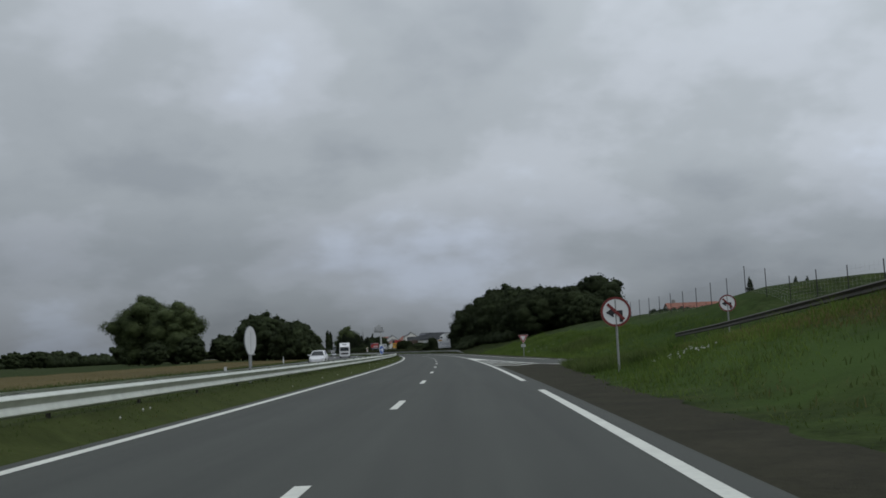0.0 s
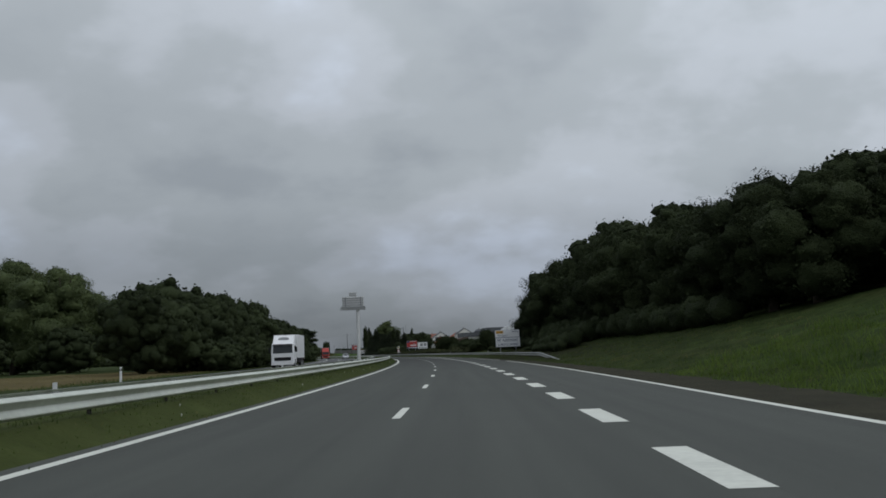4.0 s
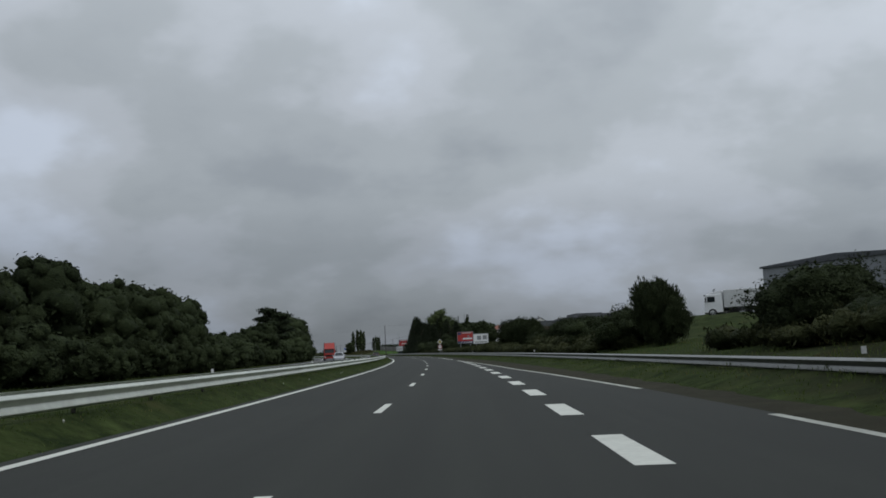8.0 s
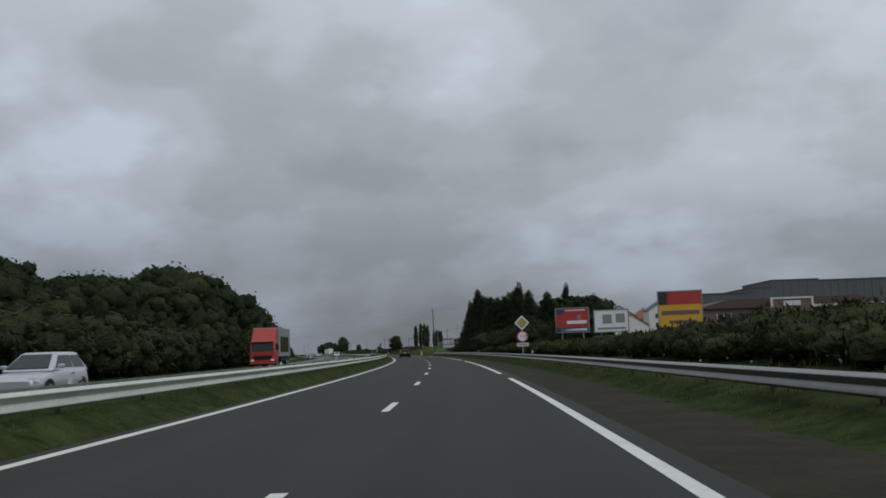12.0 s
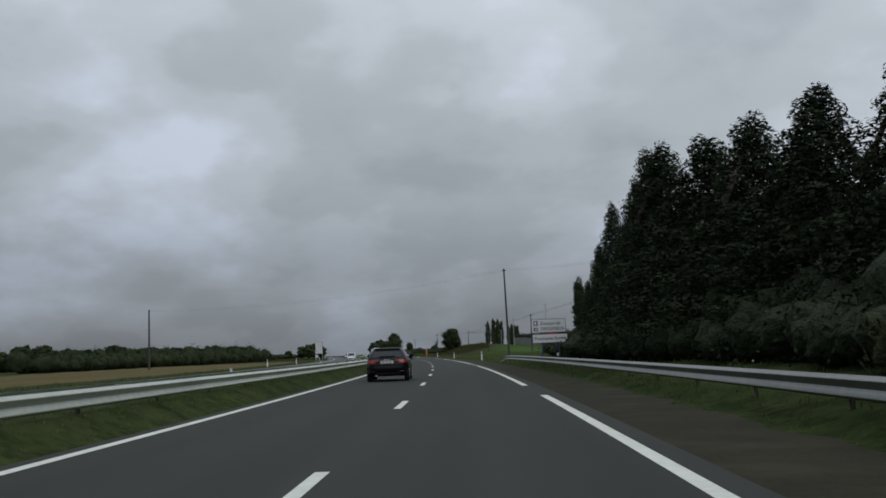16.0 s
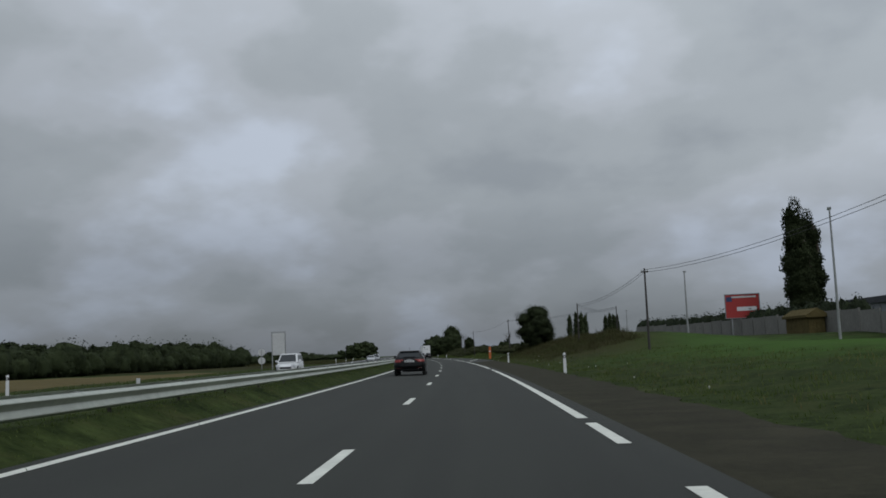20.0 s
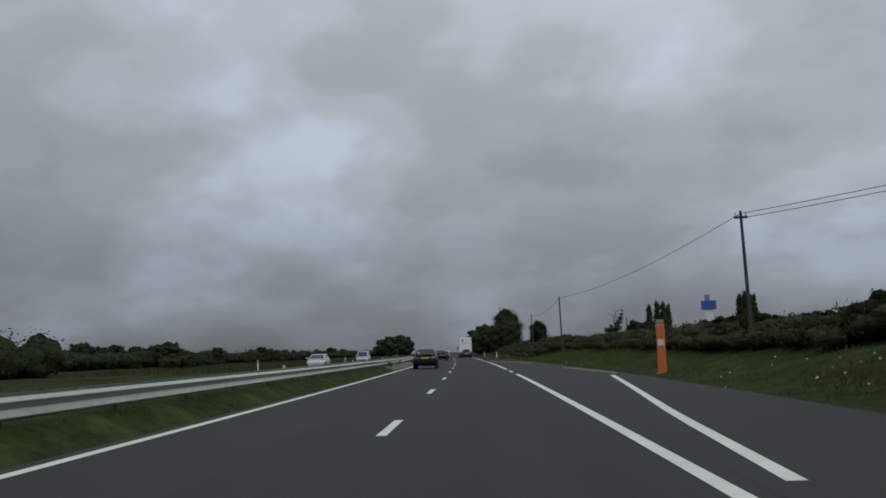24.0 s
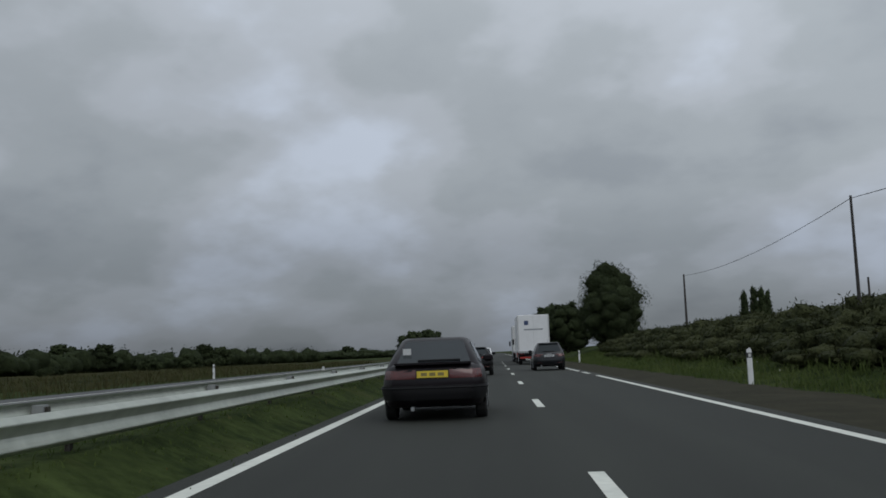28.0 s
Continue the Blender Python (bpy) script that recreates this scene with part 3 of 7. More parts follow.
lane2 = new("merging_lane", lane_wear(recalc(ribbon(232, 337, -3.555, lambda s: edge(s) - 0.12, 0.001, 3.0, 1).mesh("merging_lane", DARK_ASPHALT)), 232, 337, -3.555, lambda s: edge(s) - 0.12, 1))
tagged(lane2, "dark asphalt of the narrowing merging lane", "road", kind="structure")
lane = new("merging_lane", lane_wear(recalc(ribbon(58, 232, -3.555, lambda s: edge(s) - 0.12, 0.001, 3.0, 1).mesh("merging_lane", ASPHALT)), 58, 232, -3.555, lambda s: edge(s) - 0.12, 1))
tagged(lane, "dark grey asphalt merging lane beside the carriageway", "road", kind="structure")
# the slip road turning in from the side
slip = Build()
near_e = [(58, -4.2), (51, -6.0), (46.4, -7.5), (42, -11), (40.2, -16), (39.5, -17.6)]
far_e = [(66, -9.2), (60, -9.0), (53, -10.4), (48.5, -13), (46, -16.4), (45, -17.6)]
sv = [tuple(at(s, d, max(0.004, float(lie(s, d)) + 0.09 if d < -9.5 else 0.004))) for a, b in zip(near_e, far_e) for s, d in (a, b)]
slip.add(sv, [(2 * i, 2 * i + 1, 2 * i + 3, 2 * i + 2) for i in range(len(near_e) - 1)])
slip_ob = new("slip_road", recalc(slip.mesh("slip_road", ASPHALT)))
tagged(slip_ob, "grey asphalt slip road joining from the side", "road", kind="structure")
lay = new("lay_by", recalc(ribbon(682, 800, -3.56, lambda s: float(np.interp(s, [682, 694, 703, 728, 775, 800], [-3.9, -6.2, -7.3, -7.6, -7.0, -4.4])), 0.002, 3.0, 1).mesh("lay_by", DARK_ASPHALT)))
tagged(lay, "grey asphalt lay-by beside the carriageway", "road", kind="structure")
opp = new("opposite_road", recalc(ribbon(-120, 1500, 19.3, 9.6, 0.0, 3.0, 2).mesh("opposite_road", OPP_ASPHALT)))
tagged(opp, "grey asphalt of the opposite carriageway", "road", kind="structure")

# ---- painted lines ----
marks = thing("road_markings", "white painted lines on the carriageway", "road marking", kind="structure")
LW, RW, TW = 3.58, 3.28, 3.37


def line(name, s0, s1, d, width, mat=PAINT, z=0.004, step=3.0):
    fn = d if callable(d) else (lambda s, d=d: d)
    b = ribbon(s0, s1, lambda s: fn(s) + width / 2, lambda s: fn(s) - width / 2, z, step)
    return part(name, b, mat, marks)


line("edge_line", -100, 1300, LW, 0.20)
for k in range(-7, 70):
    s0 = 0.88 + 13 * k
    line("lane_dash", s0, s0 + 3.0, 0.0, 0.15)
line("edge_line", -100, 19.2, -RW, 0.175)
line("edge_line", 25.5, 93, -RW, 0.175)
for k in range(0, 36):
    s0 = 95.9 + 6.5 * k
    line("merge_dash", s0, s0 + 3.0, -TW, 0.38)
line("edge_line", 337.5, 381.4, -RW, 0.175)
s = 387.6
while s < 480:
    line("edge_line", s, s + 45.7, -RW, 0.175)
    s += 52
for s0, s1 in ((491.5, 533.1), (542, 584.9), (592.6, 632.2), (640.2, 692.7), (695.7, 733.8), (745, 786), (798.7, 840), (848, 890), (900, 1200)):
    line("edge_line", s0, s1, -RW, 0.175)
for s0 in (536.6, 588.4, 633.3, 737.8, 789.7, 843.0, 893.5):
    line("edge_dash", s0, s0 + 3.2, -RW, 0.17)
slip_rim = [max(0.004, float(lie(s, d)) + 0.09 if d < -9.5 else 0.004) for s, d in reversed(far_e)]
slip_line = Build()
ls = np.linspace(46.5, 61.5, 16)
slip_line.add([tuple(at(s, edge(s) + o, float(np.interp(s, [45, 46, 48.5, 53, 60, 66], slip_rim)) + 0.03)) for s in ls for o in (0.35, 0.17)], [(2 * i, 2 * i + 1, 2 * i + 3, 2 * i + 2) for i in range(len(ls) - 1)])
part("merge_edge_line", slip_line, OLD_PAINT, marks)
line("merge_edge_line", 66, 200, edge, 0.18, z=0.006)
line("merge_edge_line", 207, 244, edge, 0.18, OLD_PAINT, z=0.006)
line("merge_edge_line", 253, 316, edge, 0.18, OLD_PAINT, z=0.006)
# zebra between the carriageway and the slip lane


def zebra(s):
    return float(np.interp(s, [46.4, 51, 64, 74.5, 92.8], [-7.3, -6.1, -5.1, -4.4, -3.46]))


line("zebra_edge", 46.8, 93, zebra, 0.25, z=0.006)
for s0 in (51.9, 55.6, 59.3, 63.1, 67.0, 70.6):
    a0, a1 = -RW - 0.2, zebra(s0) + 0.28
    m0 = (a0 + a1) / 2
    dip = (a0 - m0) * 2.0
    b = Build()
    b.add([tuple(at(s, e, 0.0055)) for s, e in ((s0, a0), (s0 - dip, m0), (s0, a1), (s0 - 1.05, a1), (s0 - dip - 1.05, m0), (s0 - 1.05, a0))], [(0, 1, 4, 5), (1, 2, 3, 4)])
    part("zebra_chevron", b, PAINT, marks)
tip = Build().add([tuple(at(s, d, 0.0058)) for s, d in ((74.8, -3.36), (93, -3.34), (73.6, -4.35))], [(0, 1, 2)])
part("zebra_tip", tip, PAINT, marks)
line("lay_by_line", 697.5, 727, lambda s: float(np.interp(s, [697.5, 705, 727], [-3.9, -4.5, -6.7])), 0.18, z=0.006)
line("lay_by_line", 730, 745, lambda s: float(np.interp(s, [730, 743, 745], [-7.35, -6.7, -6.6])), 0.12, OLD_PAINT, z=0.006)
line("lay_by_line", 766, 793, lambda s: float(np.interp(s, [766, 775, 785.5, 788.5, 793], [-6.3, -5.75, -4.71, -4.38, -3.8])), 0.15, OLD_PAINT, z=0.006)
for s0, s1, d in ((-100, 1300, 10.1), (-100, 1300, 17.2)):
    line("edge_line", s0, s1, d, 0.18)
for k in range(-4, 90):
    line("lane_dash", 6 + 13 * k, 9 + 13 * k, 13.65, 0.14)


# ---- guardrails ----
def w_profile(side):
    """W-shaped beam outline in (out, up); side +1 bulges to the left."""
    front = [(-0.012, 0.0), (0.0, 0.004), (0.050, 0.036), (0.056, 0.046), (0.054, 0.058), (0.030, 0.082), (0.012, 0.118), (0.004, 0.146), (0.010, 0.160), (0.074, 0.232), (0.084, 0.246), (0.084, 0.256), (0.076, 0.266), (0.004, 0.306), (-0.012, 0.31)]
    back = [(x - 0.006, z) for x, z in reversed(front)]
    return [(side * x, z) for x, z in front + back]


def beam_mesh(s0, s1, d_of, z_of, side, name):
    prof = w_profile(side)
    n = max(2, int((s1 - s0) / 2.0) + 1)
    rings = []
    for s in np.linspace(s0, s1, n):
        rings.append([tuple(at(s, d_of(s) + o, z_of(s) + u)) for o, u in prof])
    return Build().loft(rings)


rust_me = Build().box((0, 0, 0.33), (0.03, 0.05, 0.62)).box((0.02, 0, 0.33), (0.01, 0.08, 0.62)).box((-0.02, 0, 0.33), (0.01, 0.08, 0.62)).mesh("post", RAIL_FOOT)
post_me = Build().box((0, 0, 0.36), (0.06, 0.10, 0.72)).box((0.03, 0, 0.36), (0.012, 0.14, 0.72)).box((-0.03, 0, 0.36), (0.012, 0.14, 0.72)).mesh("post", POST_STEEL)
spacer_me = Build().box((0, 0, 0), (0.16, 0.18, 0.22)).mesh("spacer", POST_STEEL)


def guardrail(label, s0, s1, d_of, z_of, side, group, beam=8.0, gap=4.0, mat=STEEL):
    """side: the side of the posts on which the beam hangs, +1 left, -1 right."""
    rail = thing("guardrail", label, "guardrail", group=group)
    s = s0
    while s < s1 - 0.5:
        e = min(s + beam, s1)
        part("beam", beam_mesh(s, e + 0.06, d_of, z_of, side, "beam"), DARKER_STEEL if mat is STEEL and s > 440 else mat, rail)
        s = e
    s = s0 + 2.0
    while s < s1:
        base = z_of(s) - 0.40
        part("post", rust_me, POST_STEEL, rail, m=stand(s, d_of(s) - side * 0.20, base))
        part("spacer", spacer_me, POST_STEEL, rail, m=stand(s, d_of(s) - side * 0.09, z_of(s) + 0.155))
        s += gap
    return rail


guardrail("galvanised steel guardrail along the grassy median", -60, 960, lambda s: 4.75, lambda s: 0.43, -1, "median guardrails")
guardrail("galvanised steel guardrail beside the opposite carriageway", -60, 960, lambda s: 7.3, lambda s: 0.35, 1, "median guardrails", 12.0, 8.0)
RR_S = [189, 200, 233, 250, 280, 310, 340, 370, 430, 470, 538, 549]
RR_D = [-9.9, -9.8, -9.5, -9.1, -8.4, -7.7, -6.8, -6.35, -6.1, -6.2, -6.1, -6.3]
guardrail("galvanised steel guardrail beside the hard shoulder, both ends sunk", 189, 549, lambda s: float(np.interp(s, RR_S, RR_D)),
          lambda s: float(np.interp(s, [189, 200, 535, 541, 549], [-0.2, 0.34, 0.34, 0.28, -0.12])), 1, "", mat=DULL_STEEL)
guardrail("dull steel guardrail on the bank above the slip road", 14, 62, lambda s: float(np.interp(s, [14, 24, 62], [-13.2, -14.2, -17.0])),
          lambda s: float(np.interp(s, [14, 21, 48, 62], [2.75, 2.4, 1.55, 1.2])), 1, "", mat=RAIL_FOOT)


# ---- trees and bushes ----
def rand_dirs(rng, n):
    v = rng.normal(size=(n, 3))
    return v / np.linalg.norm(v, axis=1)[:, None]


def leaf_mesh(name, mat, clumps, leaves, size, seed, up=0.0, core=True, long=1.0, near=False):
    """A crown: clumps (centre, radii), each covered with small bent leaf sprays round a rounded inner mass."""
    rng = np.random.default_rng(seed)
    verts, faces, round_ = [], [], []
    total = sum(r[0] * r[2] for _, r in clumps)
    biggest = max(r[0] for _, r in clumps)
    k = 0
    for c, r in clumps:
        c, r = np.array(c), np.array(r)
        fine = near and core and r[0] < 0.55 * biggest
        m = max(8, int(leaves * r[0] * r[2] / total * (1.7 if fine else 1.0)))
        dirs = rand_dirs(rng, m)
        wave = rng.uniform(0, math.tau, 3)
        lumps = lambda v: 1 + 0.13 * np.sin(v[:, 0] * 4 + wave[0]) * np.sin(v[:, 1] * 5 + wave[1]) + 0.10 * np.sin(v[:, 2] * 6 + wave[2] + v[:, 0] * 4)
        p = c + dirs * r * (lumps(dirs) * (rng.uniform(0.40, 1.0, m) ** 0.5 * 0.98 if near else rng.uniform(0.80, 1.15, m)))[:, None]
        nrm = dirs + rng.normal(size=(m, 3)) * 0.55
        nrm[:, 2] += 0.15
        nrm /= np.linalg.norm(nrm, axis=1)[:, None]
        a = np.cross(nrm, rng.normal(size=(m, 3)))
        if up:
            a = a * (1 - up) + np.array([0, 0, 1.0]) * up + dirs * 0.25
        a /= np.linalg.norm(a, axis=1)[:, None]
        b = np.cross(nrm, a)
        w = (size * (0.6 if fine else 1.0) * rng.uniform(0.5, 1.25, m))[:, None]
        q = np.stack([p - a * w * long, p + b * w * 0.55 + nrm * w * 0.15, p + a * w * long, p - b * w * 0.55 + nrm * w * 0.15], 1).reshape(-1, 3)
        verts.append(q)
        faces.append(np.arange(k, k + 4 * m).reshape(-1, 4))
        round_.append(np.zeros(m, bool))
        k += 4 * m
        if core and not fine:
            lat, lon = (8, 13) if m > 120 else (6, 10) if m > 45 else (4, 7)
            th, ph = np.meshgrid(np.linspace(0, math.pi, lat + 1), np.arange(lon) * math.tau / lon, indexing="ij")
            dv = np.stack([np.sin(th) * np.cos(ph), np.sin(th) * np.sin(ph), np.cos(th)], 2).reshape(-1, 3)
            inner = (0.70 if near else 0.80) * lumps(dv) + rng.uniform(-0.12, 0.12, len(dv))
            verts.append(c + dv * r * inner[:, None])
            i, j = np.meshgrid(np.arange(lat), np.arange(lon), indexing="ij")
            i, j = i.ravel(), j.ravel()
            faces.append(k + np.stack([i * lon + j, i * lon + (j + 1) % lon, (i + 1) * lon + (j + 1) % lon, (i + 1) * lon + j], 1))
            round_.append(np.ones(lat * lon, bool))
            k += len(dv)
    me = bpy.data.meshes.new(name)
    me.from_pydata(np.concatenate(verts).tolist(), [], np.concatenate(faces).tolist())
    me.polygons.foreach_set("use_smooth", np.concatenate(round_))
    me.materials.append(mat)
    return me


def trunk_mesh(h, r, limbs, seed):
    rng = random.Random(seed)
    b = Build()
    lean = [(rng.uniform(-0.03, 0.03) * h * i, rng.uniform(-0.03, 0.03) * h * i, h * i / 4) for i in range(5)]
    b.tube(lean, [r * 1.35, r, r * 0.85, r * 0.6, r * 0.25], 8)
    for i in range(limbs):
        t = rng.uniform(0.35, 0.85)
        a = rng.uniform(0, math.tau)
        base = Vector(lean[2]).lerp(Vector(lean[4]), (t - 0.35) / 0.5)
        ln = h * rng.uniform(0.25, 0.45)
        mid_p = base + Vector((math.cos(a) * ln * 0.5, math.sin(a) * ln * 0.5, ln * 0.35))
        end = base + Vector((math.cos(a) * ln * 0.7, math.sin(a) * ln * 0.7, ln * 0.62))
        b.tube([base, mid_p, end], [r * 0.4, r * 0.28, r * 0.1], 6)
    return recalc(b.mesh("trunk", BARK, True))


def clump_ball(rng, n, h0, h1, rad, rc, flat_k=0.8, cone=0.0):
    out = []
    for i in range(n):
        t = (i + 0.5) / n
        z = h0 + (h1 - h0) * t
        prof = math.sqrt(max(0.05, 1 - (2 * t - 0.92) ** 2)) if not cone else max(0.12, 1 - t) * cone
        a = i * 2.4 + rng.uniform(-0.5, 0.5)
        rr = rad * prof * rng.uniform(0.35, 0.75)
        s = rc * rng.uniform(0.75, 1.2) * (0.65 + 0.5 * prof)
        out.append(((rr * math.cos(a), rr * math.sin(a), z), (s, s, s * flat_k)))
        # small outer tufts break the outline
        for k in range(2):
            b, e, t2 = a + rng.uniform(-1.1, 1.1), rng.uniform(-0.3, 1.0), s * rng.uniform(0.34, 0.52)
            out.append(((rr * math.cos(a) + s * 0.86 * math.cos(b) * math.cos(e), rr * math.sin(a) + s * 0.86 * math.sin(b) * math.cos(e), z + s * flat_k * 0.9 * math.sin(e)), (t2, t2, t2)))
    return out


KINDS = {}


def tree_kind(key, label, category, clumps, mat, leaves, size, seed, trunk, up=0.0, long=1.0, core=True, far=True):
    """Three grades of leaf: near, middle and far from the road."""
    crowns = [leaf_mesh("crown", mat, clumps, int(leaves * 2.0), size * 0.8, seed, up, core, long, True)]
    if far:
        crowns.append(leaf_mesh("crown", mat, clumps, int(leaves * 0.55), size * 1.15, seed, up, core, long))
        crowns.append(leaf_mesh("crown", mat, clumps, int(leaves * 0.2), size * 1.8, seed, up, core, long))
    KINDS[key] = (label, category, crowns, trunk_mesh(*trunk, seed))


rng = random.Random(4)
tree_kind("oak", "broad dark green tree with a rounded uneven crown", "tree", clump_ball(rng, 22, 1.3, 8.8, 3.4, 2.0), LEAF, 4600, 0.18, 1, (6.5, 0.24, 6))
tree_kind("oak2", "dark green spreading tree with a lumpy crown", "tree", clump_ball(rng, 25, 1.1, 8.6, 4.2, 1.9), LEAF, 4900, 0.18, 2, (6.0, 0.26, 7))
tree_kind("ash", "pale green tree with an airy crown", "tree", clump_ball(rng, 40, 1.0, 9.5, 4.5, 1.4) + [((0.4 * math.cos(k * 2), 0.4 * math.sin(k * 2), 2.4 + k * 1.1), (2.0, 2.0, 1.3)) for k in range(6)], LEAF_LIGHT, 13500, 0.15, 3, (7.4, 0.2, 9))
tree_kind("shrub", "dense dark green roadside shrub", "shrub", clump_ball(rng, 15, 0.5, 3.1, 2.1, 1.3, 0.85), LEAF, 3000, 0.15, 5, (1.8, 0.09, 4))
tree_kind("shrub2", "wide green hedge shrub beside the road", "shrub", clump_ball(rng, 17, 0.45, 2.8, 2.5, 1.25, 0.8), LEAF, 3100, 0.15, 6, (1.6, 0.08, 4))
tree_kind("willow", "tall shrub with upright grey-green shoots", "shrub", clump_ball(rng, 15, 0.8, 4.6, 2.9, 1.25, 1.1), LEAF, 5000, 0.18, 7, (3.0, 0.1, 6), up=0.75, long=1.7)
tree_kind("conifer", "dark ragged conifer with drooping branches", "conifer",
          [((math.cos(i * 2.4) * (1 - i / 40) * 1.9, math.sin(i * 2.4) * (1 - i / 40) * 1.9, 0.6 + i * 0.235), (1.15 * (1 - i / 48), 1.15 * (1 - i / 48), 0.62)) for i in range(38)]
          + [((0, 0, 0.8 + i * 0.85), (2.15 * (1 - i / 11), 2.15 * (1 - i / 11), 1.0)) for i in range(10)], LEAF_DARK, 10500, 0.115, 8, (8.2, 0.13, 0), long=1.5)
tree_kind("pine", "dark pine with a layered open crown", "conifer",
          [((math.cos(i * 2.4) * 1.5, math.sin(i * 2.4) * 1.5, 4.2 + i * 0.42), (1.25, 1.25, 0.5)) for i in range(12)], LEAF_DARK, 4200, 0.17, 9, (7.6, 0.2, 0), long=1.5)
tree_kind("poplar", "slender tall column-shaped poplar tree", "poplar", [((0.25 * math.cos(i * 2.4), 0.25 * math.sin(i * 2.4), 1.3 + i * 0.66), (1.0 - abs(i - 5) * 0.07, 1.0 - abs(i - 5) * 0.07, 1.1)) for i in range(13)], LEAF, 4200, 0.17, 10, (9.3, 0.16, 0), up=0.5)
tree_kind("dead", "half-bare small tree with thin twigs", "tree", [((x, y, z), (r, r, r * 0.8)) for x, y, z, r in ((-0.95, 0.1, 1.7, 0.42), (-0.6, -0.3, 2.0, 0.48), (-0.2, 0.3, 1.8, 0.52), (0.25, 0, 2.2, 0.50), (0.1, -0.2, 2.7, 0.38), (0.45, 0.1, 3.0, 0.42), (0.6, 0, 3.5, 0.34), (0.75, 0.05, 4.0, 0.24), (-0.5, 0.2, 2.5, 0.24), (0.85, 0, 4.5, 0.14), (-1.2, 0, 2.1, 0.22))], LEAF_DARK, 1300, 0.10, 11, (4.4, 0.07, 9), core=False)
BASE_H = {"oak": 10.6, "oak2": 10.3, "ash": 10.6, "shrub": 4.2, "shrub2": 3.8, "willow": 6.0, "conifer": 9.8, "pine": 9.4, "poplar": 10.2, "dead": 5.0}
MASTER = {}
plant_rng = random.Random(12)


def plant(key, s, d, height, wide=1.0, group="", label=None, z=None):
    """A tree or shrub at road coordinates, scaled to its height; wide: breadth against height."""
    lab, cat, crowns, trunk = KINDS[key]
    k = height / BASE_H[key]
    base = float(lie(s, d)) if z is None else z
    m = stand(s, d, base - 0.05, plant_rng.uniform(0, 360))
    away = abs(d + 1) + max(0.0, s - 870)
    grade = min(len(crowns) - 1, 0 if away < (14 if cat == "shrub" else 21) else 1 if away < 55 else 2)
    if group == "dark trees ahead" and s < 920:
        grade = 0
    if key == "ash" or (key == "poplar" and s < 700):
        grade = 0
    if height < 1.9 and grade == 0:
        grade = 1
    if (key, grade) not in MASTER:
        ob = thing("shrub" if cat == "shrub" else "tree", lab, cat)
        part("trunk", trunk, BARK, ob)
        part("crown", crowns[grade], LEAF, ob)
        MASTER[key, grade] = ob
    else:
        ob = copy_thing(MASTER[key, grade], Matrix())
    ob.matrix_basis = m @ Matrix.Diagonal((k * wide, k * wide, k, 1))
    tagged(ob, label or lab, cat, group)
    return ob


def row(keys, s0, s1, step, d, height, group, jd=1.5, jh=0.18, wide=1.0):
    """A loose row of trees; d and height are numbers or pairs (start, end)."""
    s = s0
    while s <= s1:
        t = (s - s0) / max(1e-6, s1 - s0)
        dd = d if not isinstance(d, tuple) else d[0] + (d[1] - d[0]) * t
        hh = height if not isinstance(height, tuple) else height[0] + (height[1] - height[0]) * t
        plant(plant_rng.choice(keys), s + plant_rng.uniform(-0.3, 0.3) * step, dd + plant_rng.uniform(-jd, jd), hh * plant_rng.uniform(1 - jh, 1 + jh), wide * plant_rng.uniform(0.9, 1.15), group)
        s += step


def hedge(name, label, mat, rows, size, seed, density, even=0.2, up=0.0, long=1.0, near=False):
    """A long hedge of many clumps in one mesh; rows: (s0, s1, step, d, height, breadth), numbers or pairs."""
    rng_h = random.Random(seed)
    clumps, area = [], 0.0
    for s0, s1, step, d, h, w in rows:
        s = s0
        while s <= s1:
            t = (s - s0) / (s1 - s0)
            pick = lambda v: v if not isinstance(v, tuple) else v[0] + (v[1] - v[0]) * t
            ss, dd = s + rng_h.uniform(-0.3, 0.3) * step, pick(d) + rng_h.uniform(-0.35, 0.35)
            hh, ww = pick(h) * rng_h.uniform(1 - even, 1 + even), w * rng_h.uniform(1 - even, 1 + even)
            p = at(ss, dd, float(lie(ss, dd)) + hh * 0.45)
            clumps.append((tuple(p), (ww, ww, hh * 0.56)))
            area += ww * hh
            s += step
    me = leaf_mesh(name, mat, clumps, int(area * density), size, seed, up, True, long, near)
    return tagged(new(name, me), label, "hedge", kind="stuff")


# wood on the bank
row(["oak", "oak2"], 166, 240, 5.0, (-21, -18.6), (8.4, 11.4), "wood on the bank", 0.8, 0.10, 1.1)
row(["oak", "oak2"], 158, 238, 6.0, (-26, -22), (7.3, 13.2), "wood on the bank", 1.2, 0.10, 1.1)
row(["oak", "oak2"], 174, 240, 8, (-32, -28), (7.6, 14.6), "wood on the bank", 1.5, 0.10, 1.1)
row(["oak"], 186, 240, 10, -38, (11.6, 13.8), "wood on the bank", 1.5, 0.10, 1.1)
for s, d, h in ((150, -31, 3.9), (157, -30.5, 5.4)):
    plant("oak2", s, d, h, 1.1, "wood on the bank")
plant("oak2", 152, -27, 5.2, 1.0, "wood on the bank")
plant("oak", 243, -17, 6.4, 1.1, "wood on the bank")
for s, d, h in ((242, -14.8, 6.0), (237.5, -15.4, 8.2), (246, -14.0, 3.9), (233, -15.8, 9.4)):
    plant("oak", s, d, h, 1.0, "wood on the bank")
plant("oak2", 247.5, -16.5, 4.2, 1.1, "wood on the bank")
plant("oak2", 252, -16, 6.2, 0.95, "wood on the bank")
